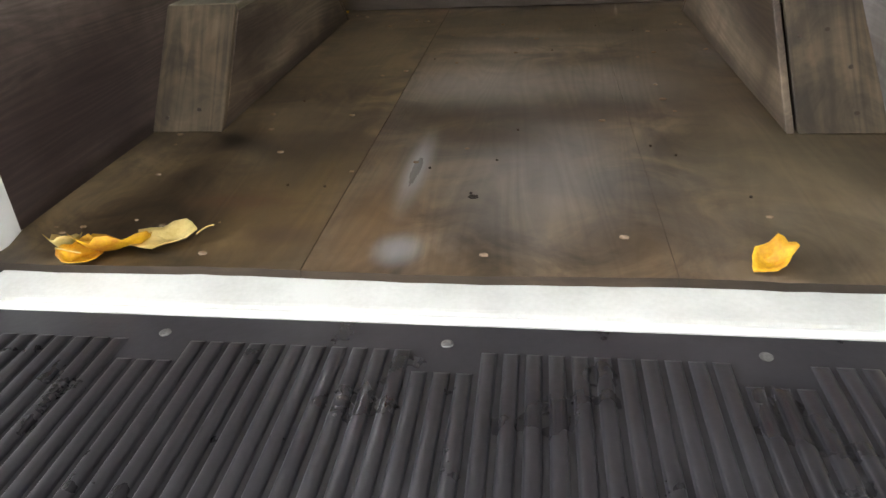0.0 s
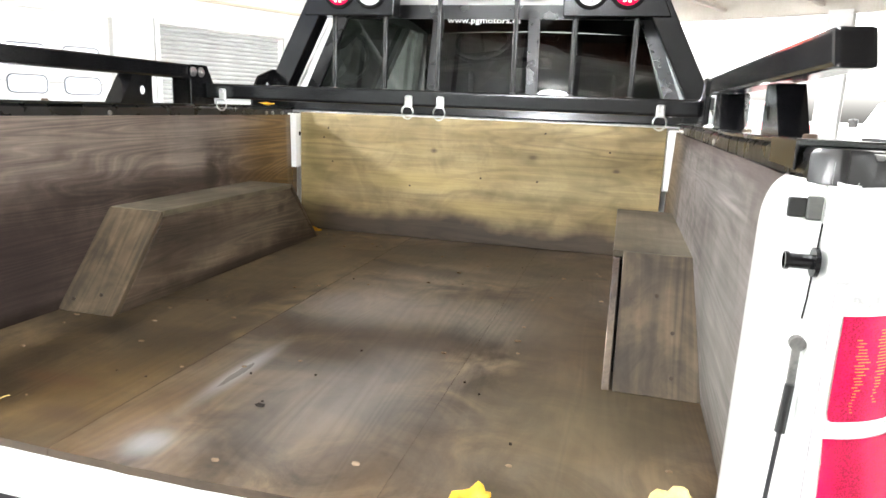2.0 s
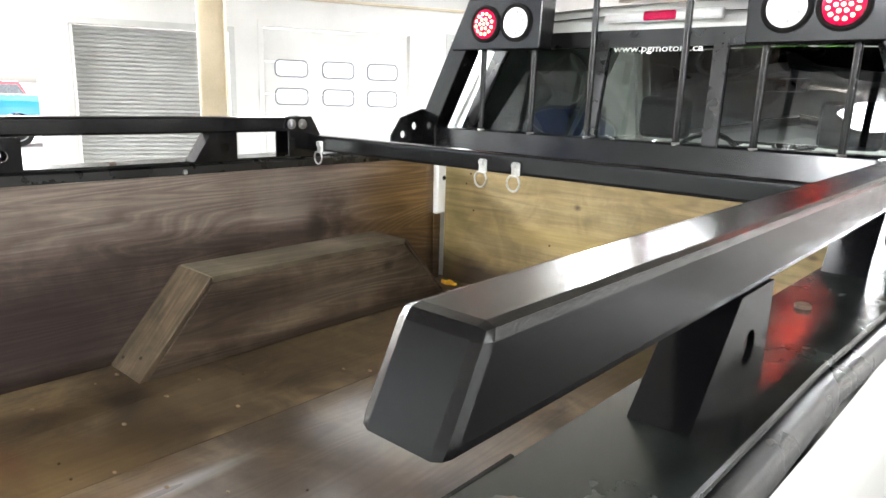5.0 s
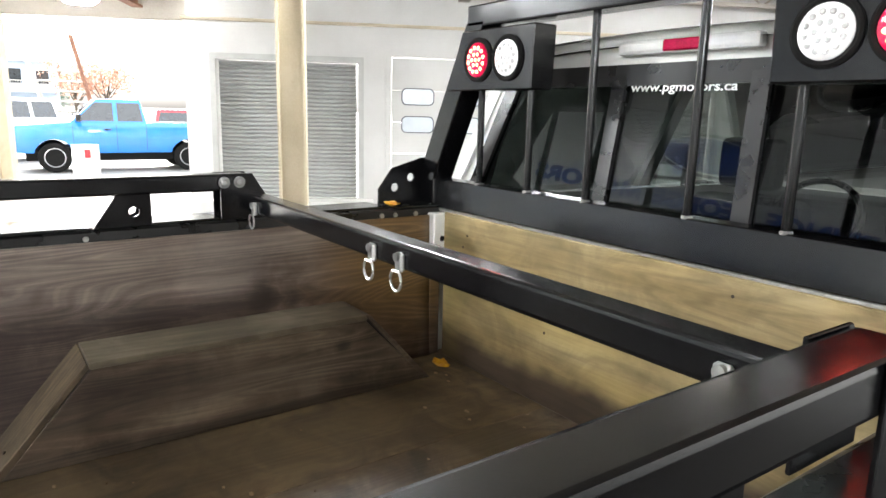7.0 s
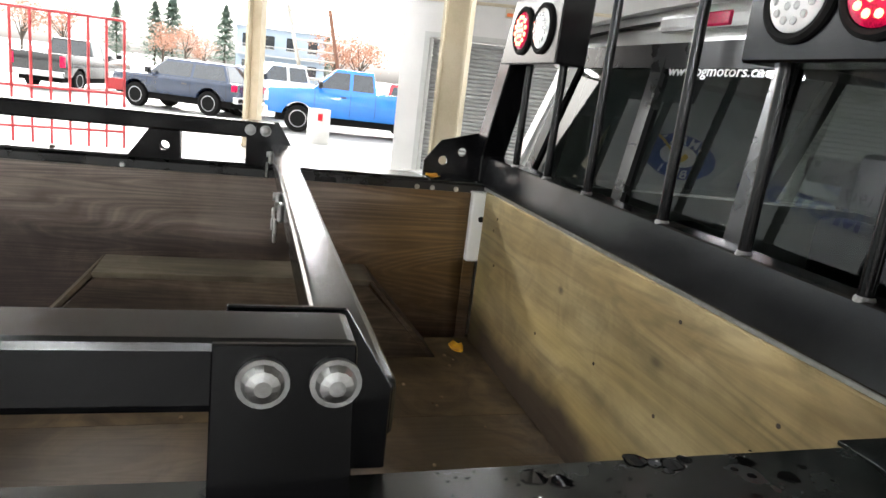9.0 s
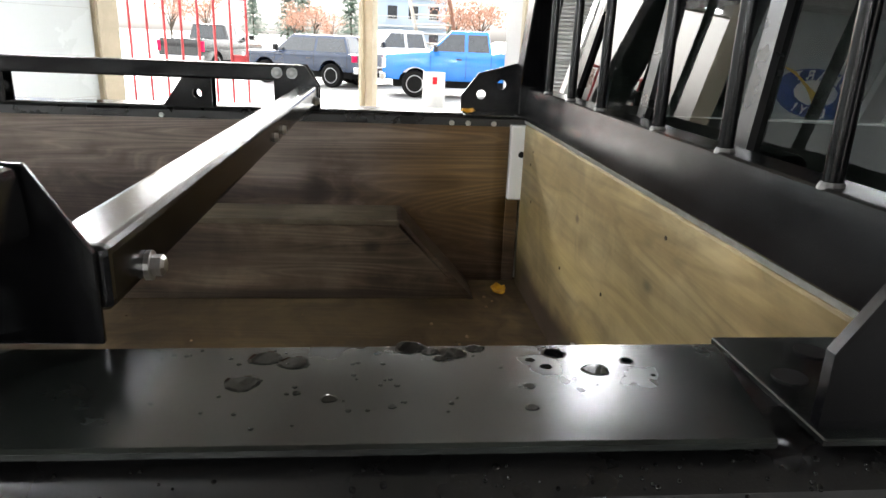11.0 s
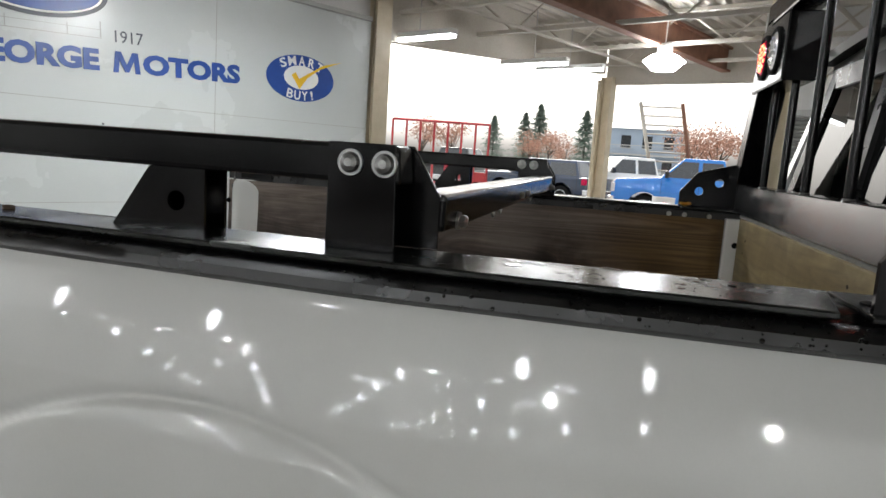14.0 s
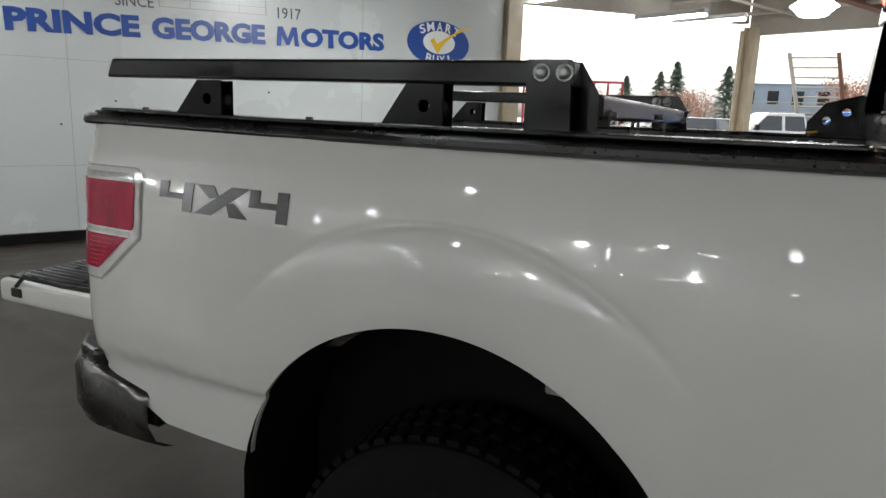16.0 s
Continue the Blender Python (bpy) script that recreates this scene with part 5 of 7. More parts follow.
part("window_bar", frame_bar(-WB[0], 1.43, -WT[0], 1.855, 0.05), BLACK_PLASTIC, win)
part("window_bar", frame_bar(WB[0], 1.43, WT[0], 1.855, 0.05), BLACK_PLASTIC, win)
part("window_bar", frame_bar(-0.215, 1.43, -0.20, 1.855, 0.045), BLACK_PLASTIC, win)
part("window_bar", frame_bar(0.215, 1.43, 0.20, 1.855, 0.045), BLACK_PLASTIC, win)
for x0, x1, x2, x3 in ((-0.775, -0.225, -0.21, -0.605), (-0.205, 0.205, 0.19, -0.19), (0.225, 0.775, 0.605, 0.21)):
    rows = [[(MID + x0, back_y(1.43) + 0.005, 1.43), (MID + x1, back_y(1.43) + 0.005, 1.43)], [(MID + x3, back_y(1.855) + 0.005, 1.855), (MID + x2, back_y(1.855) + 0.005, 1.855)]]
    part("pane", grid_mesh("pane", rows), GLASS_DARK, win, "tinted glass pane")
mm = Matrix.Translation((MID - 0.165, back_y(1.79) + 0.001, 1.785)) @ pose(0, 0, 0, 82, 0, 0)
part("lettering", lettering("www.pgmotors.ca", 0.31, 0.026, 0.001, mm, 0.01), INK_WHITE, win, "small white web address on the glass")
bl = part("brake_lamp", box(MID - 0.20, MID + 0.20, 2.030, 2.065, 1.885, 1.922, 0.010, 2), LAMP_CLEAR, truck, "high mounted brake and cargo lamp")
part("red_lens", box(MID - 0.055, MID + 0.055, 2.025, 2.035, 1.889, 1.918, 0.004, 1), RED_LENS, bl)

# windscreen, bonnet, seats and mirrors
rows = [[(MID - 0.66, 3.40, 1.89), (MID, 3.46, 1.91), (MID + 0.66, 3.40, 1.89)], [(MID - 0.85, 4.0, 1.42), (MID, 4.15, 1.42), (MID + 0.85, 4.0, 1.42)]]
part("windscreen", grid_mesh("windscreen", rows), GLASS_CLEAR, truck, "clear windscreen")
bm = prism([(4.03, 0.55), (4.03, 1.36), (4.12, 1.39), (5.25, 1.28), (5.42, 1.15), (5.45, 0.60)], "x", MID - 0.93, MID + 0.93, 0.05, 3)
part("bonnet", bm, PAINT_WHITE, truck, "white bonnet and front wings")
part("front_bumper", box(MID - 0.95, MID + 0.95, 5.42, 5.58, 0.52, 0.80, 0.04, 3), CHROME, truck)
part("dashboard", box(MID - 0.80, MID + 0.80, 3.72, 4.0, 1.15, 1.40, 0.05, 3), SEAT, truck)
part("cab_floor", box(MID - 0.90, MID + 0.90, 2.1, 4.1, 0.55, 0.62), SEAT, truck)
for y, w, top_z, head_z in ((2.45, 0.66, 1.27, 1.40), (3.12, 0.46, 1.43, 1.66)):
    for sx in (-0.40, 0.40):
        st = part("seat", box(MID + sx - w / 2, MID + sx + w / 2, y - 0.08, y + 0.06, 0.75, top_z, 0.05, 3), SEAT, truck, "dark cloth seat back")
        part("headrest", box(MID + sx - 0.12, MID + sx + 0.12, y - 0.07, y + 0.03, top_z + 0.03, head_z, 0.04, 3), SEAT, st)
bm = bmesh.new()
add_sweep(bm, [(MID - 0.38 + 0.19 * math.cos(a), 3.62 + 0.07 * math.sin(a), 1.30 + 0.17 * math.sin(a)) for a in np.linspace(0, 2 * math.pi, 25)[:-1]], 0.015, 8, True)
part("steering_wheel", bm, BLACK_PLASTIC, truck)
part("inner_mirror", box(MID - 0.12, MID + 0.12, 3.50, 3.53, 1.70, 1.765, 0.012, 2), BLACK_PLASTIC, truck)
for sign in (1, -1):
    lo, hi = sorted((MID + sign * 1.035, MID + sign * 1.300))
    tip = Matrix.Translation((0, 3.6, 1.43)) @ pose(0, 0, 0, -6, 0, 0) @ Matrix.Translation((0, -3.6, -1.43))
    mr = part("door_mirror", box(lo, hi, 3.60, 3.72, 1.265, 1.600, 0.035, 3), BLACK_PLASTIC, truck, "tall black towing mirror with two glasses")
    part("mirror_glass", box(lo + 0.022, hi - 0.022, 3.594, 3.602, 1.425, 1.582, 0.004, 1, tip), MIRROR, mr)
    part("wide_glass", box(lo + 0.022, hi - 0.022, 3.594, 3.602, 1.285, 1.408, 0.004, 1, tip), MIRROR, mr)
    part("mirror_arm", box(min(MID + sign * 0.93, MID + sign * 1.08), max(MID + sign * 0.93, MID + sign * 1.08), 3.64, 3.70, 1.36, 1.42, 0.015, 2), BLACK_PLASTIC, mr)

# ---------------------------------------------------------------- plywood lining of the bed
liner = thing("plywood_bed_lining", (MID, 0.95, 0.88), "weathered brown plywood lining of a truck bed", "bed lining")
SEAM = -0.235
def floor_sheet(x0, x1, mat, wav=0.003):
    bm = bmesh.new()
    ny, nx = 50, 14
    top, bot = [], []
    for i in range(ny + 1):
        y = 0.0 + 1.90 * i / ny
        rt, rb = [], []
        for j in range(nx + 1):
            xa, xb = x0, x1
            if 0.62 < y < 1.66:
                xa, xb = max(xa, -0.606), min(xb, 0.606)
            x = xa + (xb - xa) * j / nx
            yy = y - (0.012 + 0.008 * noise.noise(Vector((x * 3.0, 1.7, 0))) + 0.003 * noise.noise(Vector((x * 21, 5, 0))) if i == 0 else 0)
            z = 0.8985 + wav * noise.noise(Vector((x * 2.2, y * 1.6, 3)))
            rt.append(bm.verts.new((x, yy, z)))
            rb.append(bm.verts.new((x, yy, 0.879)))
        top.append(rt)
        bot.append(rb)
    for i in range(ny):
        for j in range(nx):
            bm.faces.new((top[i][j], top[i][j + 1], top[i + 1][j + 1], top[i + 1][j]))
            bm.faces.new((bot[i][j], bot[i + 1][j], bot[i + 1][j + 1], bot[i][j + 1]))
    ring_t = [top[0][j] for j in range(nx + 1)] + [top[i][nx] for i in range(1, ny + 1)] + [top[ny][j] for j in range(nx - 1, -1, -1)] + [top[i][0] for i in range(ny - 1, 0, -1)]
    ring_b = [bot[0][j] for j in range(nx + 1)] + [bot[i][nx] for i in range(1, ny + 1)] + [bot[ny][j] for j in range(nx - 1, -1, -1)] + [bot[i][0] for i in range(ny - 1, 0, -1)]
    for k in range(len(ring_t)):
        f = bm.faces.new((ring_t[k], ring_b[k], ring_b[(k + 1) % len(ring_t)], ring_t[(k + 1) % len(ring_t)]))
        f.material_index = 1
    return bm


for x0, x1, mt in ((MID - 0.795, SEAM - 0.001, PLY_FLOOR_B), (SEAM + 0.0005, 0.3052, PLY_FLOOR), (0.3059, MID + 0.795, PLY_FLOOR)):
    ob = part("floor_sheet", floor_sheet(x0, x1, mt), mt, liner, "weathered plywood floor sheet with damp stains, painted shade and sheen", True)
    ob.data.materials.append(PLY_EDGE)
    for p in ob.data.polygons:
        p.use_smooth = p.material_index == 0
for sign in (1, -1):
    rows = []
    for i in range(40):
        y = (0.048 if sign > 0 else -0.02) + (1.777 if sign > 0 else 1.845) * i / 39
        row = []
        for j in range(14):
            d = abs(y - ARCH_Y)
            foot = max(0.899, ARCH_Z + math.sqrt(max(0.0, 0.482 ** 2 - d * d)))
            z = foot + (1.389 - foot) * j / 13
            x = 0.772 + 0.012 * (z - 0.899) / 0.49 + (0.026 * max(0.0, 1 - (z - 0.899) / 0.26) * min(1.0, max(0.0, (1.0 - y) / 0.3)) if sign > 0 else 0.0) + 0.005 * noise.noise(Vector((y * 1.5, z * 2, sign * 4)))
            row.append((MID + sign * x, y, z))
        rows.append(row)
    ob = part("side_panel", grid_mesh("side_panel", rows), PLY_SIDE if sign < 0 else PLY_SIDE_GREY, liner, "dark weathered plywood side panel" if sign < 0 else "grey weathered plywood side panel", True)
    md = ob.modifiers.new("thick", 'SOLIDIFY')
    md.thickness, md.offset = 0.012, 0.0
    lo, hi = sorted((MID + sign * 0.768, MID + sign * 0.785))
    part("corner_board", box(lo, hi, 1.8245, 1.8655, 0.899, 1.170, 0.002, 1), PLY_SIDE, liner, "dark foot of the side panel in the corner")
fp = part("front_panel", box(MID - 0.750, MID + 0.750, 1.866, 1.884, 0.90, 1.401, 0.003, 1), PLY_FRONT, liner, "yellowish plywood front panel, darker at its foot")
# wheel arch boxes
for sign in (1, -1):
    X = lambda v: MID + sign * v
    def lohi(a, b):
        return sorted((X(a), X(b)))
    yb, yt, fz = (0.525, 0.790, 1.138) if sign > 0 else (0.548, 0.757, 1.140)
    n = Vector((0, -(fz - 0.90), (yt - yb))).normalized()
    t = 0.018
    lo, hi = lohi(0.622 if sign > 0 else 0.600, 0.800 if sign > 0 else 0.775)
    pts = [(yb, 0.900), (yb + t / abs(n.y), 0.900), (yt + t * 0.3, fz - 0.012), (yt, fz)]
    part("slope_board", prism(pts, "x", lo, hi, 0.002, 1), PLY_PLANK, liner, "grey brown sloping board at the rear of the wheel box")
    pts = [(yb + (0.001 if sign > 0 else 0.02), 0.900), (1.70, 0.900), (1.485, fz - 0.016), (yt + (-0.012 if sign > 0 else 0.008), fz - 0.016)]
    lo, hi = lohi(0.600, 0.616)
    part("arch_side", prism(pts, "x", lo, hi, 0.002, 1), PLY_BOX, liner, "dark weathered plywood side of the wheel box, darker along the floor")
    lo, hi = lohi(0.598, 0.775)
    part("arch_top", box(lo, hi, yt + 0.004, 1.49, fz - 0.016, fz, 0.002, 1), PLY_TOP, liner, "plywood top of the wheel box")
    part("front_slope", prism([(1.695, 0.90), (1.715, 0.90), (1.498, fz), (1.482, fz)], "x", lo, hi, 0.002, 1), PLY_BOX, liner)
# screws in the boards
for x, z in ((-0.62, 1.34), (-0.60, 1.20), (-0.25, 1.12), (0.05, 1.17), (0.28, 1.17), (0.55, 1.30), (-0.64, 1.30), (0.60, 1.05), (0.3, 1.36)):
    part("screw_head", rod((x, 1.8665, z), (x, 1.8648, z), 0.004, None, 8), PLY_EDGE, liner)
rng = random.Random(4)
for k in range(16):
    x, y = rng.uniform(-0.55, 0.6), rng.uniform(0.1, 1.75)
    part("nail_head", rod((x, y, 0.899), (x, y, 0.9018), 0.003, 0.0025, 7), PLY_EDGE, liner)
for x, z in ((0.645, 1.05), (0.70, 1.06), (0.735, 1.00), (0.735, 0.93), (-0.66, 0.94), (-0.735, 0.925)):
    y = np.interp(z, [0.90, 1.138], [0.525, 0.790] if x > 0 else [0.548, 0.757])
    part("screw_head", rod((x, y + 0.002, z), (x, y - 0.0025, z + 0.0025), 0.0045, None, 8), PLY_EDGE, liner)
bm = bmesh.new()
for k in range(60):
    x, y = rng.uniform(-0.72, 0.72), rng.uniform(0.02, 1.8)
    r = rng.uniform(0.002, 0.006)
    bmesh.ops.create_icosphere(bm, subdivisions=1, radius=r, matrix=Matrix.Translation((x, y, 0.901)) @ Matrix.Diagonal((1.5, 1, 0.5, 1)))
tagged(part("wood_crumbs", bm, plain("crumbs", (0.30, 0.22, 0.15), (0.12, 0.08, 0.05), 0.8)), "small wood crumbs and grit on the plywood floor", "crumbs", kind="stuff")

# ---------------------------------------------------------------- side rack rails with cross bar
rack = thing("bed_rack", (MID, 0.7, RAIL_Z), "black steel bed rack of two side rails and a cross bar", "bed rack")
def rail(sign):
    """Side rail on two feet; it spreads a little towards the front."""
    made = []
    spread = Matrix(((1, sign * 0.0110, 0, -sign * 0.0005), (0, 1, 0, 0), (0, 0, 1, 0), (0, 0, 0, 1)))

    def put(*args):
        made.append(part(*args))
        return made[-1]

    x_in, x_out = (0.787, 0.845) if sign > 0 else (0.752, 0.812)
    lo, hi = sorted((MID + sign * x_in, MID + sign * x_out))
    bm = prism([(0.0215, 1.507), (0.044, 1.552), (1.206, 1.549), (1.210, 1.503)], "x", lo, hi)
    if sign > 0:
        for v in bm.verts:
            if v.co.y < 0.1:
                v.co.x += 0.018 if v.co.x < 0.81 else 0.003
    r = put("rail", soft(bm, 0.006, 2), BLACK_COAT, rack, "black square steel side rail")
    # base strip on the bed rail
    pts = [(0.782, 0.026), (0.868, 0.018), (0.873, 0.03), (0.880, 0.45), (0.918, 1.12), (0.924, 1.25), (0.926, 1.660), (0.800, 1.684), (0.804, 1.2), (0.786, 0.6)]
    bm = prism([(MID + sign * u, v) for u, v in pts], "z", 1.4172, 1.425, 0.002, 1)
    bmesh.ops.bisect_plane(bm, geom=bm.verts[:] + bm.edges[:] + bm.faces[:], plane_co=(0, 0.53, 0), plane_no=(0, 1, 0))
    for v in bm.verts:
        v.co.z += tail_rise(v.co.y)
    part("base_strip", bm, BLACK_WET, rack, "flat black base strip, wet with rain")
    l4, h4 = sorted((MID + sign * 0.7815, MID + sign * 0.7855))
    part("inner_flange", box(l4, h4, 0.028, 0.16, 1.398, 1.431, 0.001, 1), BLACK_COAT, rack, "black flange folded down inside the bed")
    for y0, y1, yt0, yt1, hy in ((0.250, 0.392, 0.322, 0.392, 0.350), (0.815, 0.952, 0.872, 0.952, 0.911)):
        foot = None
        shift = (0.004, 0.014) if sign > 0 and y0 < 0.5 else (0.0, 0.0)
        for xa in (x_out - 0.008 + shift[0], x_in + 0.004 + shift[1]):
            l2, h2 = sorted((MID + sign * xa, MID + sign * (xa + 0.005)))
            # plate with a round hole
            hole = [(hy + 0.013 * math.cos(q), 1.462 + 0.013 * math.sin(q)) for q in np.linspace(0, math.pi, 9)]
            lower = [(hy + 0.013 * math.cos(q), 1.462 + 0.013 * math.sin(q)) for q in np.linspace(0, -math.pi, 9)]
            ym = y0 + (yt0 - y0) * (1.462 - 1.4245) / (1.504 - 1.4245)
            bm = bmesh.new()
            add_prism(bm, [(y1, 1.462)] + hole + [(ym, 1.462), (yt0, 1.504), (yt1, 1.504)], "x", l2, h2)
            add_prism(bm, [(y1, 1.462)] + lower + [(ym, 1.462), (y0, 1.4245), (y1, 1.4245)], "x", l2, h2)
            bmesh.ops.remove_doubles(bm, verts=bm.verts, dist=0.00005)
            if foot is None:
                foot = put("rail_foot", bm, BLACK_COAT, rack, "slanted black foot with a round hole")
            else:
                put("inner_plate", bm, BLACK_COAT, foot)
        l2, h2 = sorted((MID + sign * (x_in + 0.0045 + shift[1]), MID + sign * (x_out - 0.0035 + shift[0])))
        put("slope_plate", prism([(y0, 1.42452), (y0 + 0.012, 1.42452), (yt0 + 0.008, 1.5035), (yt0 - 0.002, 1.5035)], "x", l2, h2), BLACK_COAT, foot)
    l2, h2 = sorted((MID + sign * (x_in - 0.006), MID + sign * (x_in - 0.001)))
    l3, h3 = sorted((MID + sign * (x_out + 0.001), MID + sign * (x_out + 0.006)))
    shape = [(1.128, 1.425), (1.128, 1.550), (1.217, 1.550), (1.254, 1.491), (1.254, 1.425)]
    inner = [(y - 0.010 if y > 1.2 else y, z) for y, z in shape] if sign > 0 else shape
    outer = [(1.122, 1.425), (1.122, 1.550), (1.204, 1.550), (1.209, 1.425)] if sign > 0 else shape
    for l, h, edge in ((l2, h2, inner), (l3, h3, outer)):
        put("end_plate", prism(edge, "x", l, h, 0.001, 1), BLACK_COAT, rack, "black end plate")
    for yy in (1.151, 1.193) if sign > 0 else (1.138, 1.180):
        for xx, d in (((x_in - 0.006, -1), (x_out + 0.006, 1)) if sign < 0 else ((x_out + 0.006, 1),)):
            bm = rod((MID + sign * xx, yy, 1.527), (MID + sign * (xx + d * 0.004), yy, 1.527), 0.0155, None, 18)
            add_lathe(bm, [(0.0125, 0.004), (0.010, 0.009), (0.005, 0.011)], Matrix.Translation((MID + sign * xx, yy, 1.527)) @ pose(0, 0, 0, 0, 90 * sign * d, 0), 14)
            put("bolt", bm, BOLT_ZINC, rack, "dull zinc bolt")
    for ob in made:
        ob.data.transform(spread)
    for xx, yy in ((0.815, 0.115), (0.825, 0.62)):
        bm = lathe([(0.0085, 0), (0.0085, 0.004), (0.006, 0.0055)], Matrix.Translation((MID + sign * xx, yy, 1.425 + tail_rise(yy))), 6)
        part("bolt", bm, plain("rusty_bolt", (0.13, 0.085, 0.055), (0.07, 0.045, 0.03), 0.6, 0.3, 40), rack, "rusty hexagon bolt")


for sign in (1, -1):
    rail(sign)
bar = part("cross_bar", box(MID - 0.7575, MID + 0.7925, 1.198, 1.250, 1.446, 1.494, 0.008, 3), BLACK_COAT, rack, "black square cross bar over the bed")
for x in (-0.688, -0.046, 0.054, 0.689):
    bm = box(x - 0.012, x + 0.012, 1.189, 1.1995, 1.443, 1.478, 0.004, 1)
    add_rod(bm, (x, 1.192, 1.470), (x, 1.184, 1.470), 0.008, None, 10)
    h = part("tie_down", bm, ZINC, rack, "zinc tie down with D ring")
    bm = bmesh.new()
    ring = [(x + 0.018 * math.cos(a), 1.186, 1.428 + 0.020 * math.sin(a)) for a in np.linspace(radians(125), radians(415), 18)]
    add_sweep(bm, ring, 0.0028, 6, True)
    part("ring", bm, ZINC, h)
    if x < 0.6:
        part("nut", rod((x, 1.2495, 1.462), (x, 1.256, 1.462), 0.008, 0.007, 8), ZINC, h)
for x in (0.720, -0.70):
    bm = rod((x, 1.2495, 1.456), (x, 1.254, 1.456), 0.012, None, 16)
    add_lathe(bm, [(0.0088, 0.004), (0.0088, 0.012), (0.006, 0.0145)], Matrix.Translation((x, 1.2495, 1.456)) @ pose(0, 0, 0, -90, 0, 0), 6)
    part("bolt", bm, ZINC, rack, "zinc nut on the cross bar")

# ---------------------------------------------------------------- headache rack behind the cab
hr = thing("headache_rack", (MID, 1.9, RAIL_Z), "black steel headache rack with round lamps", "headache rack")
part("base_beam", prism([(1.864, 1.412), (1.880, 1.506), (1.930, 1.508), (1.930, 1.412)], "x", MID - 0.83, MID + 0.83, 0.003, 1), BLACK_COAT, hr, "broad black base beam")
for sign in (1, -1):
    X = lambda v: MID + sign * v
    lo_y, hi_y = 1.852, 1.932
    leg = [(0.888, 1.4228), (0.888, 1.515), (0.640, 1.995), (0.550, 1.995), (0.585, 1.93), (0.798, 1.510), (0.798, 1.4228)]
    pts = [(X(a), z) for a, z in leg]
    part("leg", prism(pts, "y", lo_y, hi_y, 0.004, 1), BLACK_COAT, hr, "slanted black leg")
    gx, gy = (0.906, 1.690) if sign > 0 else (0.870, 1.682)
    lo, hi = sorted((X(gx), X(gx + 0.008)))
    bm = bmesh.new()
    h1, h2 = (1.745, 1.476), (1.808, 1.508)
    def halfcirc(c, a0, a1):
        return [(c[0] + 0.0145 * math.cos(q), c[1] + 0.0145 * math.sin(q)) for q in np.linspace(a0, a1, 9)]
    # split along the line through both holes
    an = math.atan2(h2[1] - h1[1], h2[0] - h1[0])
    left = (gy, h1[1] - (h1[0] - gy) * math.tan(an))
    right = (1.90, h2[1] + (1.90 - h2[0]) * math.tan(an))
    upper = [left] + halfcirc(h1, an + math.pi, an) + halfcirc(h2, an + math.pi, an) + [right, (1.90, 1.574), (1.853, 1.574), (1.735, 1.541), (gy, 1.472)]
    lower = [left] + halfcirc(h1, an + math.pi, an + 2 * math.pi) + halfcirc(h2, an + math.pi, an + 2 * math.pi) + [right, (1.90, 1.4228), (gy, 1.4228)]
    add_prism(bm, upper, "x", lo, hi)
    add_prism(bm, lower, "x", lo, hi)
    part("gusset", bm, BLACK_COAT, hr, "black gusset plate with two round holes")
    a, b = sorted((X(0.785), X(gx + 0.018)))
    fo = part("foot_plate", box(a, b, 1.688, 1.955, 1.4175, 1.4228, 0.001, 1), BLACK_WET, hr, "wet black foot plate with bolt holes")
    for fx, fy in ((0.850, 1.712), (0.812, 1.752)):
        part("hole", lathe([(0.012, 0), (0.012, 0.0012)], Matrix.Translation((X(fx), fy, 1.4228)), 14), DARK, fo)
    # lamp box
    pts = [(X(p), z) for p, z in ((0.335, 1.793), (0.328, 1.968), (0.650, 1.968), (0.722, 1.793))]
    lb = part("lamp_box", prism(pts, "y", 1.845, 1.930, 0.004, 1), BLACK_COAT, hr, "black lamp box with a red and a white round lamp")
    for lx, mt, glowm, nm in ((0.565, RED_LENS, LED_RED, "red_lamp"), (0.432, LAMP_CLEAR, LED_WHITE, "white_lamp")):
        at = Matrix.Translation((X(lx), 1.845, 1.881)) @ pose(0, 0, 0, 90, 0, 0)
        gr = part("grommet", lathe([(0.064, 0.0), (0.064, 0.006), (0.058, 0.010), (0.052, 0.008), (0.050, 0.002)], at, 32), RUBBER, lb, "black rubber grommet", True)
        part(nm, lathe([(0.050, 0.002), (0.050, 0.007), (0.044, 0.010), (0.02, 0.012)], at, 32), mt, lb, "round %s lamp" % nm.split("_")[0], True)
        spots_ = [(0, 0)] + [(0.017 * math.cos(q), 0.017 * math.sin(q)) for q in np.linspace(0, 2 * math.pi, 7)[:-1]] + [(0.035 * math.cos(q), 0.035 * math.sin(q)) for q in np.linspace(0.2, 2 * math.pi + 0.2, 13)[:-1]]
        for u, v in spots_:
            part("led", lathe([(0.0058, 0.0095), (0.0058, 0.0128), (0.003, 0.0138)], at @ Matrix.Translation((u, v, 0)), 8), glowm, lb)
bm = box(MID - 0.635, MID + 0.635, 1.852, 1.932, 1.978, 2.042, 0.006, 2)
part("top_bar", bm, BLACK_COAT, hr, "black top bar")
for x, z1 in ((0.1535, 1.98), (0.380, 1.795), (0.603, 1.795)):
    for sign in (1, -1):
        bm = rod((MID + sign * x, 1.893, 1.502), (MID + sign * x, 1.893, z1), 0.0105, None, 16)
        p = part("upright", bm, BLACK_COAT, hr, "", True)
        part("weld", lathe([(0.0145, 1.503), (0.0125, 1.509), (0.0106, 1.511)], Matrix.Translation((MID + sign * x, 1.893, 0)), 12), DULL, p)

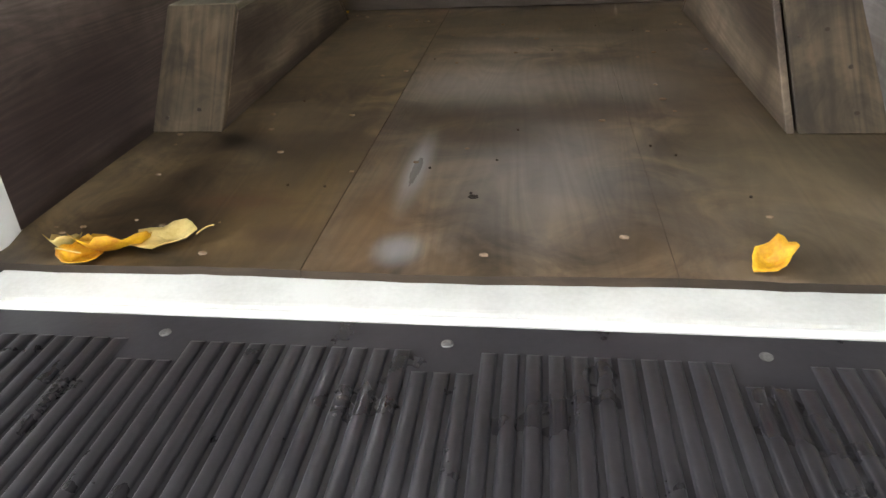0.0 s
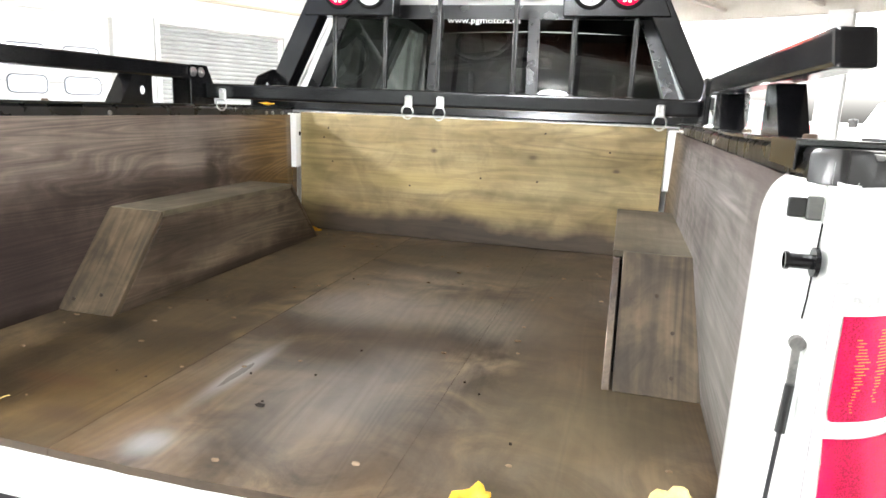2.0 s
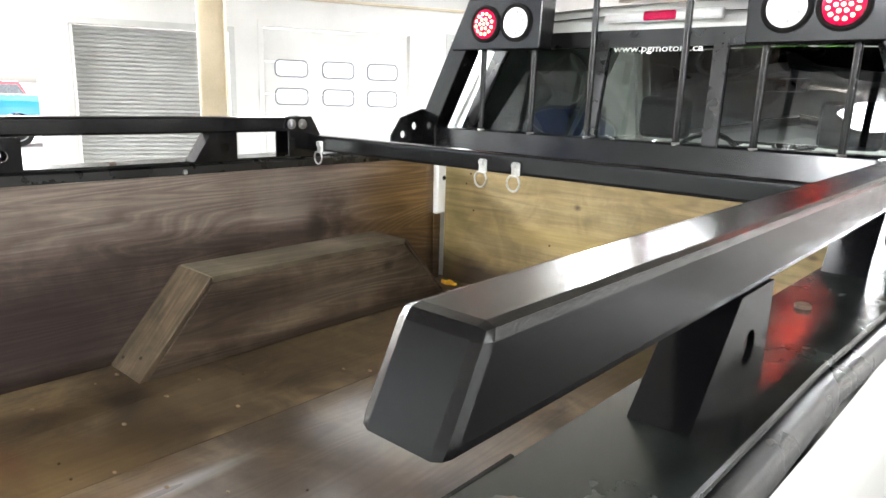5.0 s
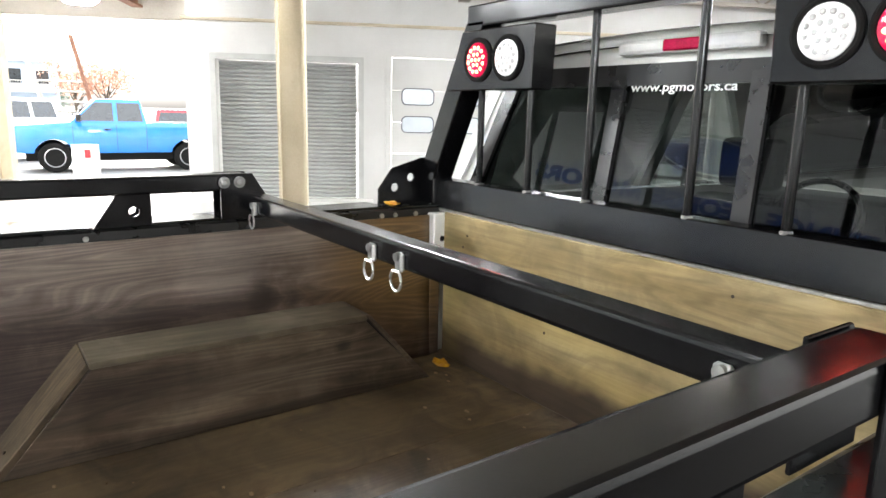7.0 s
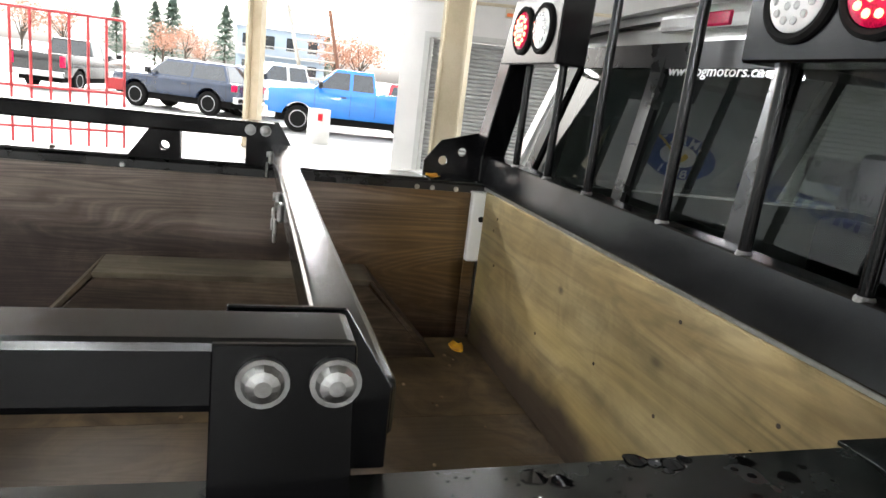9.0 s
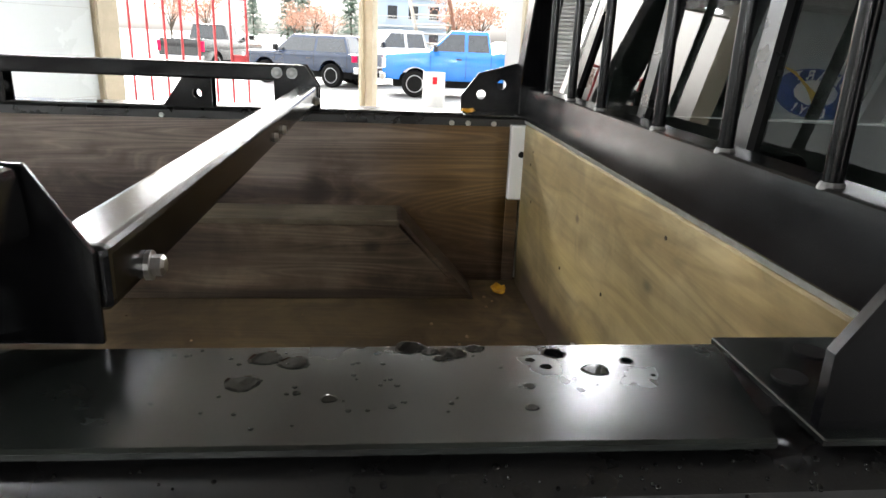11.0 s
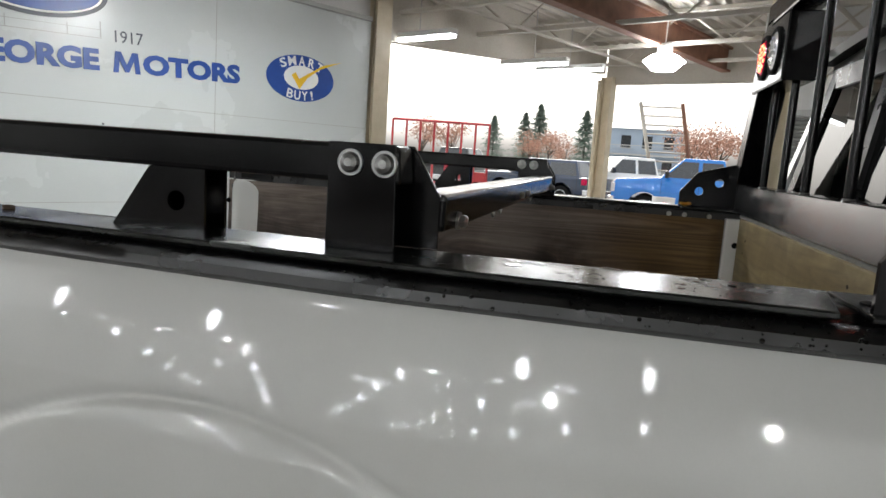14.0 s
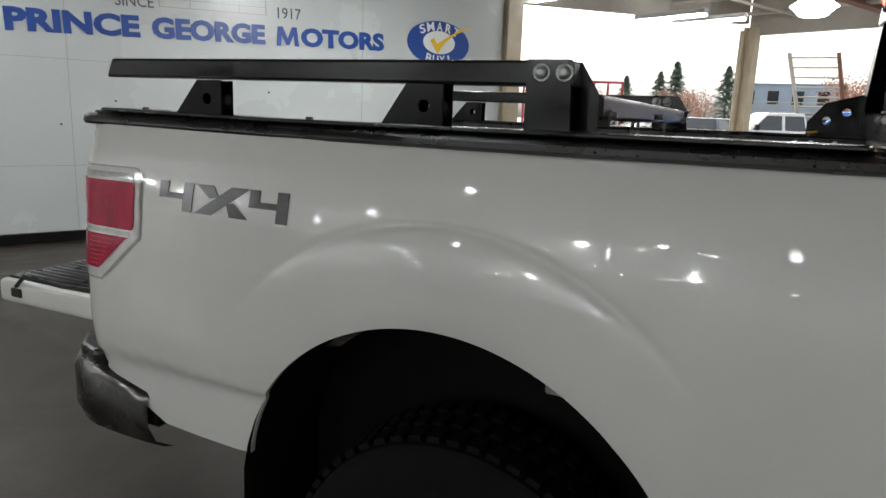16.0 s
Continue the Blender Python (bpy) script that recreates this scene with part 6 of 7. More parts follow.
# ---------------------------------------------------------------- vehicles round about
PAINT_BLUE = plain("blue_car_paint", (0.012, 0.19, 0.62), (0.01, 0.165, 0.56), 0.25, 0.1, 2, 200, 0.0, coat=1.0)
PAINT_NAVY = plain("navy_car_paint", (0.02, 0.035, 0.075), (0.015, 0.028, 0.06), 0.25, 0.1, 2, 200, 0.0, coat=1.0)
PAINT_RED = plain("red_car_paint", (0.50, 0.008, 0.018), (0.43, 0.006, 0.014), 0.25, 0.1, 2, 200, 0.0, coat=1.0)
PAINT_BLACK = plain("black_car_paint", (0.02, 0.02, 0.022), (0.015, 0.015, 0.016), 0.25, 0.0, 2, 200, 0.0, coat=1.0)
PAINT_SILVER = plain("silver_car_paint", (0.55, 0.56, 0.58), (0.5, 0.51, 0.53), 0.3, 0.4, 2, 200, 0.0, coat=1.0)
CAR_GLASS = plain("dark_car_glass", (0.03, 0.035, 0.04), (0.02, 0.025, 0.03), 0.05, 0, 4, 100, 0.0, coat=1.0)
LAMP_WHITE = plain("headlamp", (0.8, 0.8, 0.82), (0.6, 0.6, 0.62), 0.08, 0.4, 20, 100, 0.0, coat=1.0)


def vehicle(kind, paint, at, turn, label, wheelbase=3.55, scale=1.0):
    """A car in its own frame, nose along +y, standing on z = 0, then placed."""
    M = Matrix.Translation(at) @ pose(0, 0, 0, 0, 0, turn) @ Matrix.Scale(scale, 4)
    name = {"pickup": "parked_pickup", "suv": "parked_suv"}[kind]
    car = thing(name, at, label, "pickup truck" if kind == "pickup" else "car", "parked vehicles")
    f, r = wheelbase / 2, -wheelbase / 2
    nose, tail = f + 0.95, r - 1.15 if kind == "pickup" else r - 0.95

    def archpts(c):
        return [(c + 0.47 * math.cos(q), 0.40 + 0.47 * math.sin(q)) for q in np.linspace(math.pi - 0.22, 0.22, 11)]
    hood = 1.20 if kind == "pickup" else 1.08
    belt = 1.30 if kind == "pickup" else 1.10
    low = [(tail, 0.52)] + archpts(r) + archpts(f) + [(nose - 0.1, 0.52), (nose, 0.70), (nose, hood - 0.18), (nose - 0.12, hood)]
    cowl, head = f - 0.35, f - 1.05
    if kind == "pickup":
        cab_back = r + 1.05
        top = [(cowl + 0.05, belt), (cab_back - 0.05, belt), (cab_back - 0.06, belt + 0.02), (tail, belt + 0.02)]
    else:
        cab_back = tail + 0.25
        top = [(cowl + 0.05, belt), (tail, belt)]
    body = prism(low + top, "x", -0.97, 0.97, 0.05, 2)
    # body sides bulge at mid height and draw in above and below; nose and tail are rounded in plan
    for zz in (0.72, 0.88, 1.0, 1.12):
        bmesh.ops.bisect_plane(body, geom=body.verts[:] + body.edges[:] + body.faces[:], plane_co=(0, 0, zz), plane_no=(0, 0, 1))
    for yy in (nose - 0.30, tail + 0.25):
        bmesh.ops.bisect_plane(body, geom=body.verts[:] + body.edges[:] + body.faces[:], plane_co=(0, yy, 0), plane_no=(0, 1, 0))
    for v in body.verts:
        u = (v.co.z - 0.90) / 0.40
        v.co.x *= 1.0 - 0.055 * u * u
        if v.co.y > nose - 0.25:
            v.co.x *= 0.93
        elif v.co.y < tail + 0.2:
            v.co.x *= 0.965
    b = part("body", body, paint, car, "", True)
    # greenhouse
    def ring(y0, y1, w, z):
        return [(-w, y0, z), (w, y0, z), (w, y1, z), (-w, y1, z)]
    roof_z = 1.92 if kind == "pickup" else 1.66
    bm = bmesh.new()
    lo = [bm.verts.new(p) for p in ring(cab_back, cowl, 0.91, belt - 0.03)]
    hi = [bm.verts.new(p) for p in ring(cab_back + (0.12 if kind == "pickup" else 0.30), head, 0.70, roof_z)]
    bm.faces.new(lo[::-1])
    bm.faces.new(hi)
    for i in range(4):
        bm.faces.new((lo[i], lo[(i + 1) % 4], hi[(i + 1) % 4], hi[i]))
    bmesh.ops.recalc_face_normals(bm, faces=bm.faces)
    soft(bm, 0.04, 2)
    part("cab", bm, paint, car)
    # windows, 6 mm proud of the sloping cab walls
    def wall_x(z):
        return 0.91 + (0.70 - 0.91) * (z - belt + 0.03) / (roof_z - belt + 0.03)
    z0, z1 = belt + 0.04, roof_z - 0.10
    k0, k1 = (z0 - belt + 0.03) / (roof_z - belt + 0.03), (z1 - belt + 0.03) / (roof_z - belt + 0.03)
    yb0, yb1 = cab_back + (0.12 if kind == "pickup" else 0.30) * k0, cab_back + (0.12 if kind == "pickup" else 0.30) * k1
    yf0, yf1 = cowl + (head - cowl) * k0, cowl + (head - cowl) * k1
    split = (yb0 + yf0) / 2 - 0.15
    for sx in (-1, 1):
        for a0, a1, b0, b1 in ((split + 0.05, split + 0.05, yf0 - 0.10, yf1 - 0.06), (yb0 + 0.08, yb1 + 0.06, split - 0.05, split - 0.05)):
            bm = bmesh.new()
            vs = [(a0, z0), (b0, z0), (b1, z1), (a1, z1)]
            fr = [bm.verts.new((sx * (wall_x(z) + 0.008), y, z)) for y, z in vs]
            bk = [bm.verts.new((sx * (wall_x(z) - 0.02), y, z)) for y, z in vs]
            bm.faces.new(fr)
            bm.faces.new(bk[::-1])
            for i in range(4):
                bm.faces.new((fr[i], bk[i], bk[(i + 1) % 4], fr[(i + 1) % 4]))
            part("side_window", bm, CAR_GLASS, car)
        part("mirror", box(sx * 1.08 - 0.10, sx * 1.08 + 0.10, cowl - 0.30, cowl - 0.18, belt + 0.02, belt + 0.22, 0.03, 2), BLACK_PLASTIC, car)
        part("door_handle", box(min(sx * 0.965, sx * 0.985), max(sx * 0.965, sx * 0.985), split + 0.12, split + 0.30, belt - 0.20, belt - 0.16, 0.006, 1), BLACK_PLASTIC, car)
        for yy in (split, yf0 - 0.02, yb0 + 0.02):
            pts = [(sx * (0.9725 * (1.0 - 0.055 * ((zz - 0.90) / 0.40) ** 2) - dd), zz) for dd, order in ((0.0, 1), (0.012, -1)) for zz in (0.58, 0.72, 0.90, 1.05, belt - 0.06)[::order]]
            part("door_gap", prism(pts, "y", yy - 0.005, yy + 0.005), DARK, car)
    for yy0, yy1, xw in ((yf0, yf1, "windscreen"), (yb0, yb1, "rear_window")):
        s = 1 if xw == "windscreen" else -1
        rows = [[(-0.80, yy0 + s * 0.012, z0), (0.80, yy0 + s * 0.012, z0)], [(-0.62, yy1 + s * 0.012, z1), (0.62, yy1 + s * 0.012, z1)]]
        ob = part(xw, grid_mesh(xw, rows), CAR_GLASS, car)
        md = ob.modifiers.new("thick", 'SOLIDIFY')
        md.thickness = 0.01
    # trim
    part("grille", box(-0.55, 0.55, nose - 0.02, nose + 0.02, 0.78, hood - 0.08, 0.01, 1), BLACK_PLASTIC, car)
    bm = bmesh.new()
    for zz in (0.84, 0.92, 1.0):
        add_box(bm, -0.53, 0.53, nose + 0.018, nose + 0.032, zz - 0.012, zz + 0.012)
    part("grille_bars", bm, CHROME, car)
    part("front_bumper", box(-0.98, 0.98, nose - 0.10, nose + 0.09, 0.45, 0.70, 0.04, 2), CHROME, car)
    part("back_bumper", box(-0.98, 0.98, tail - 0.12, tail + 0.05, 0.48, 0.70, 0.04, 2), CHROME, car)
    for sx in (-1, 1):
        part("headlamp", box(min(sx * 0.58, sx * 0.95), max(sx * 0.58, sx * 0.95), nose - 0.10, nose + 0.015, 0.82, hood - 0.10, 0.02, 2), LAMP_WHITE, car)
        part("rear_lamp", box(min(sx * 0.82, sx * 0.975), max(sx * 0.82, sx * 0.975), tail - 0.015, tail + 0.12, 0.85, belt - 0.05, 0.02, 2), RED_LENS, car)
        for yy in (f, r):
            w = Matrix.Translation((sx * 0.83, yy, 0.39)) @ pose(0, 0, 0, 0, 90 * sx, 0)
            ty = part("wheel", lathe([(0.22, -0.11), (0.35, -0.12), (0.385, -0.09), (0.39, 0.0), (0.385, 0.09), (0.35, 0.12), (0.23, 0.11)], w, 28), RUBBER, car, "black tyre on an alloy rim", True)
            part("rim", lathe([(0.24, -0.05), (0.25, 0.115), (0.23, 0.118), (0.21, 0.07), (0.06, 0.06)], w, 24), ALLOY, ty, "", True)
            bm = bmesh.new()
            for k in range(6):
                add_box(bm, 0.03, 0.22, -0.03, 0.03, 0.07, 0.105, w @ pose(0, 0, 0, 0, 0, 60 * k))
            part("spokes", bm, ALLOY, ty)
    part("underside", box(-0.80, 0.80, tail + 0.2, nose - 0.3, 0.30, 0.56, 0.02, 1), DARK, car)
    if kind == "pickup":
        part("bed_opening", box(-0.80, 0.80, tail + 0.08, cab_back - 0.14, belt - 0.05, belt + 0.024, 0, 1), DARK, car)
    car.matrix_basis = Matrix.Identity(4)
    for o in car.children:
        o.matrix_parent_inverse = Matrix.Identity(4)
    car.matrix_basis = M
    return car


vehicle("pickup", PAINT_BLUE, (-19.7, 4.15, -0.02), 176, "bright blue pickup truck parked in the yard", 3.3, 1.0)
vehicle("suv", PAINT_NAVY, (-23.2, -0.9, -0.02), 150, "dark navy sport utility car parked in the yard", 2.7, 1.0)
vehicle("pickup", PAINT_WHITE, (-24.2, 2.2, -0.02), 200, "white pickup truck parked behind the column", 3.4, 1.0)
vehicle("pickup", PAINT_BLACK, (-29.5, -5.6, -0.02), 75, "black pickup truck parked behind the red gate", 3.5, 1.0)
vehicle("suv", PAINT_SILVER, (-31.0, 1.2, -0.02), 100, "silver car parked far back in the yard", 2.7, 1.0)
vehicle("suv", PAINT_RED, (-25.5, 6.6, -0.02), 95, "red car parked behind the blue truck", 2.7, 1.0)
vehicle("pickup", PAINT_RED, (3.47, 20.05, 0.0), 140, "red pickup truck with chrome bumper parked at the open end", 3.5, 1.0)
vehicle("pickup", PAINT_WHITE, (7.4, 18.2, 0.0), 152, "white pickup truck with black grille parked at the open end", 3.5, 1.0)
vehicle("suv", PAINT_WHITE, (-6.6, 26.0, 0.0), 80, "white car parked in front of the green trees", 2.7, 1.0)

# ---------------------------------------------------------------- loose things by the open side
drum = thing("drum", (-16.2, 2.8, 0), "tall white plastic drum on the wet ground", "drum")
at = Matrix.Translation((-16.2, 2.8, -0.02))
part("barrel", lathe([(0.27, 0.0), (0.285, 0.03), (0.285, 0.28), (0.292, 0.30), (0.285, 0.32), (0.285, 0.58), (0.292, 0.60), (0.285, 0.62), (0.28, 0.86), (0.26, 0.86), (0.255, 0.80)], at, 28), WALL_WHITE, drum, "", True)
part("label_patch", box(-16.2 + 0.284, -16.2 + 0.292, 2.74, 2.86, 0.56, 0.74), PAINT_RED, drum, "small red sticker")
RED_STEEL = plain("red_steel", (0.42, 0.03, 0.035), (0.32, 0.02, 0.025), 0.45, 0, 6, 100, 0.1)
gate2 = thing("trailer_gate", (-11.9, -2.0, 0), "tall red steel gate with upright bars", "steel gate")
G0, G1 = Vector((-11.5, -2.95, 0)), Vector((-12.05, -1.05, 0))
for zz in (0.28, 0.95, 2.20):
    part("rail", rod(G0 + Vector((0, 0, zz)), G1 + Vector((0, 0, zz)), 0.028, None, 6), RED_STEEL, gate2)
for i in range(8):
    p = G0.lerp(G1, i / 7)
    part("bar", rod(p + Vector((0, 0, -0.015)), p + Vector((0, 0, 2.2)), 0.024, None, 6), RED_STEEL, gate2)
p = G0.lerp(G1, 0.93)
part("lock_plate", box(p.x - 0.02, p.x + 0.03, p.y - 0.13, p.y + 0.13, 1.02, 1.22, 0.01, 1), RED_STEEL, gate2)
pile = thing("timber_pile", (-9.2, -2.0, 0), "old brown timbers lying at the foot of the sign wall", "timber")
for i, (a, b, z, tn) in enumerate(((7.0, 0.35, 0.05, 8), (7.1, 0.5, 0.05, -6), (6.7, 0.42, 0.15, 20), (6.6, 0.62, 0.05, 3))):
    part("timber", box(-0.7, 0.7, -0.06, 0.06, -0.048, 0.048, 0.006, 1, Matrix.Translation(plan(a, b, z)) @ pose(0, 0, 0, 0, 0, tn - 27)), PLY_PLANK, pile)

# ---------------------------------------------------------------- yellow leaves
def leaf(at, size, turn, tilt, curl, mat, label, stem=True, seed=1):
    rng = random.Random(seed)
    n = 18
    out = []
    for i in range(n):
        a = 2 * math.pi * i / n
        r = 1.0 + 0.10 * math.sin(5 * a + seed) + rng.uniform(-0.07, 0.07)
        out.append((size * r * math.cos(a), size * 0.62 * r * math.sin(a)))
    bm = bmesh.new()
    M = Matrix.Translation(at) @ pose(0, 0, 0, tilt[0], tilt[1], turn)
    rings = []
    for k in (1.0, 0.66, 0.33):
        ring_ = []
        for x, y in out:
            x, y = x * k, y * k
            z = curl * size * ((x / size) ** 2 * 0.5 + (y / size) ** 2 * 1.3) + 0.10 * size * math.sin(x / size * 5 + seed) * math.cos(y / size * 4) + rng.uniform(-0.02, 0.02) * size
            ring_.append(bm.verts.new(M @ Vector((x, y, z))))
        rings.append(ring_)
    c = bm.verts.new(M @ Vector((0, 0, -0.02 * size)))
    for a, b in zip(rings, rings[1:]):
        for i in range(n):
            bm.faces.new((a[i], a[(i + 1) % n], b[(i + 1) % n], b[i]))
    for i in range(n):
        bm.faces.new((rings[-1][i], rings[-1][(i + 1) % n], c))
    low = min(v.co.z for v in bm.verts)
    lift = at[2] - low
    for v in bm.verts:
        v.co.z += lift
    ob = part("fallen_leaf", bm, mat, None, "", True)
    tagged(ob, label, "leaf", "fallen leaves")
    md = ob.modifiers.new("thick", 'SOLIDIFY')
    md.thickness = 0.0008
    if stem:
        bm = bmesh.new()
        pts = [M @ Vector((size * (0.9 + 0.45 * k), size * 0.12 * math.sin(2.5 * k), size * 0.16 * k)) + Vector((0, 0, lift)) for k in (0, 0.35, 0.7, 1.0, 1.3)]
        add_sweep(bm, pts, size * 0.022, 5)
        part("stem", bm, LEAF_PALE, ob)
    return ob


Z = 0.9005
leaf((-0.550, 0.026, Z), 0.056, 215, (24, -10), 0.7, LEAF_YELLOW, "curled bright yellow leaf at the edge of the plywood", True, 2)
leaf((-0.485, 0.062, Z), 0.056, 12, (4, -5), 0.35, LEAF_PALE, "pale dry leaf with a long stem on the plywood", True, 3)
leaf((-0.640, 0.030, Z), 0.042, 130, (10, 22), 0.8, LEAF_PALE, "pale folded leaf at the edge of the plywood", False, 5)
leaf((-0.595, 0.005, Z), 0.040, 60, (25, 5), 0.8, LEAF_YELLOW, "small yellow leaf among others on the plywood", False, 8)
leaf((0.436, 0.034, Z), 0.036, 40, (12, -20), 0.8, LEAF_YELLOW, "curled orange yellow leaf at the edge of the plywood", False, 11)
leaf((0.712, 0.110, Z), 0.040, 150, (-35, 30), 0.6, LEAF_PALE, "pale mottled leaf standing against the side panel", True, 12)
leaf((0.722, 0.034, Z), 0.038, 250, (30, 20), 0.7, LEAF_YELLOW, "bright yellow leaf beside the tail post", True, 14)
leaf((0.725, 0.060, Z), 0.030, 80, (40, 10), 0.6, LEAF_PALE, "small pale leaf beside the tail post", False, 15)
leaf((-0.815, 1.70, 1.4230), 0.030, 20, (8, 5), 0.5, LEAF_YELLOW, "small yellow leaf on the black rail", False, 17)
leaf((-0.66, 1.80, Z), 0.035, 10, (10, 5), 0.5, LEAF_YELLOW, "small yellow leaf in the front corner of the bed", False, 19)
leaf((0.0, 0.228, Z), 0.009, 10, (10, 5), 0.5, PLY_EDGE, "tiny brown leaf scrap on the plywood", False, 23)

# ---------------------------------------------------------------- rain drops on the rail
WATER, wt, wb = nodes_of("water")
wb.inputs["IOR"].default_value = 1.33
wb.inputs["Base Color"].default_value = (0.004, 0.004, 0.004, 1)
wb.inputs["Roughness"].default_value = 0.03
wb.inputs["Coat Weight"].default_value = 0.0
rng = random.Random(9)
bm = bmesh.new()
def drop(x, y, z, r, flat, nrm=(0, 0, 1)):
    q = Vector(nrm).to_track_quat('Z', 'Y').to_matrix().to_4x4()
    n = 9
    M = Matrix.Translation((x, y, z)) @ q
    add_lathe(bm, [(r, 0.0), (r * 0.9, flat * 0.5), (r * 0.6, flat * 0.86), (r * 0.2, flat)], M, n)
for k in range(150):
    y = 1.80 - 0.66 * rng.random() ** 2.2
    u = rng.random()
    x = np.interp(u, [0.0, 0.35, 0.7, 1.0], [0.922, 0.9335, 0.9422, 0.9445])
    z = np.interp(u, [0.0, 0.35, 0.7, 1.0], [1.4108, 1.4080, 1.4018, 1.3930])
    nr = (0.15, 0, 1) if u < 0.3 else (0.6, 0, 0.8) if u < 0.7 else (0.95, 0, 0.3)
    drop(x, y, z, rng.uniform(0.0007, 0.0015) if rng.random() < 0.85 else rng.uniform(0.0018, 0.0029), 0.0012, nr)
for k in range(60):
    drop(rng.uniform(0.80, 0.91), rng.uniform(1.28, 1.655), 1.425, rng.uniform(0.0008, 0.002), 0.0006)
tagged(part("rain_drops", bm, WATER, None, "", True), "small clear rain drops on the black rail", "rain drops", kind="stuff")
bm = bmesh.new()
for x, y, r in ((0.821, 1.356, 0.013), (0.828, 1.376, 0.012), (0.855, 1.347, 0.013), (0.806, 1.454, 0.013), (0.812, 1.468, 0.008), (0.815, 1.483, 0.012), (0.808, 1.500, 0.008), (0.823, 1.474, 0.006), (0.816, 1.555, 0.010), (0.841, 1.578, 0.011), (0.828, 1.604, 0.006), (0.826, 1.536, 0.004), (0.836, 1.545, 0.005), (0.875, 1.402, 0.006), (0.868, 1.382, 0.003), (0.888, 1.524, 0.005), (0.862, 1.528, 0.005), (0.885, 1.44, 0.003)):
    n = 14
    ring_ = []
    for i in range(n):
        a = 2 * math.pi * i / n
        rr = 0.8 * r * (1 + 0.07 * math.sin(3 * a + x * 90) + 0.05 * math.sin(5 * a + y * 70))
        ring_.append(bm.verts.new((x + rr * math.cos(a), y + 1.1 * rr * math.sin(a), 1.4252)))
    top_ = [bm.verts.new((x + (v.co.x - x) * 0.8, y + (v.co.y - y) * 0.8, 1.4254)) for v in ring_]
    for i in range(n):
        bm.faces.new((ring_[i], ring_[(i + 1) % n], top_[(i + 1) % n], top_[i]))
    bm.faces.new(top_)
tagged(part("water_spots", bm, WATER, None, "", False), "flat dark water spots on the black rail", "water spots", kind="stuff")

# ---------------------------------------------------------------- puddles on the floor
POOL, pt, pb = nodes_of("puddle_water")
pb.inputs["Base Color"].default_value = (0.03, 0.028, 0.025, 1)
pb.inputs["Roughness"].default_value = 0.04
pb.inputs["IOR"].default_value = 1.5
bump(pt, pb, noise_tex(pt, coords(pt), 7.0, 3), 0.05, 0.01)
RIPPLE, pt, pb = nodes_of("rippled_water")
pb.inputs["Base Color"].default_value = (0.05, 0.048, 0.046, 1)
pb.inputs["Roughness"].default_value = 0.08
bump(pt, pb, noise_tex(pt, coords(pt), 55.0, 3, 0.6), 0.9, 0.012)


def puddle(line, widths, mat, label, seed):
    """A flat ragged pool along a line of ground points."""
    rng = random.Random(seed)
    left, right = [], []
    n = 26
    for k in range(n + 1):
        u = k / n * (len(line) - 1)
        i0 = min(int(u), len(line) - 2)
        a, b = Vector(line[i0]), Vector(line[i0 + 1])
        c = a.lerp(b, u - i0)
        d = (b - a).normalized()
        w = np.interp(u, range(len(widths)), widths) * (1 + 0.35 * noise.noise(Vector((u * 3.1, seed, 0)))) + 0.004
        side = Vector((-d.y, d.x))
        left.append(c + side * w * rng.uniform(0.8, 1.2))
        right.append(c - side * w * rng.uniform(0.8, 1.2))
    top = [(v.x, v.y) for v in left + right[::-1]]
    return tagged(part("puddle", prism(top, "z", -0.004, 0.0065), mat), label, "puddle", "puddles")


puddle([(1.34, 4.92), (1.50, 4.78), (1.66, 4.62), (1.84, 4.16), (2.1, 3.75)], [0.008, 0.035, 0.05, 0.10, 0.03], POOL, "thin bright streak of rain water on the concrete", 3)
puddle([(1.66, 7.0), (1.78, 6.85), (1.88, 6.66)], [0.01, 0.06, 0.015], POOL, "small puddle of rain water on the concrete", 5)
puddle([(0.98, 2.62), (1.12, 2.55), (1.36, 2.42), (1.62, 2.22)], [0.10, 0.17, 0.17, 0.10], RIPPLE, "rippled wet patch on the concrete beside the truck", 8)

# ---------------------------------------------------------------- far side of the yard
BARK = plain("bark", (0.10, 0.08, 0.06), (0.06, 0.05, 0.04), 0.9, 0, 20, 100, 0.4)
# needle green paled towards grey, haze put into the colour
HAZED_NEEDLES = plain("hazed_conifer_needles", (0.17, 0.23, 0.18), (0.10, 0.15, 0.11), 0.7, 0, 3, 60, 0.2)
AUTUMN = plain("autumn_leaves", (0.50, 0.30, 0.22), (0.38, 0.20, 0.13), 0.7, 0, 2, 60, 0.2)
GREENS = plain("green_leaves", (0.12, 0.27, 0.045), (0.07, 0.18, 0.03), 0.6, 0, 2, 60, 0.2)


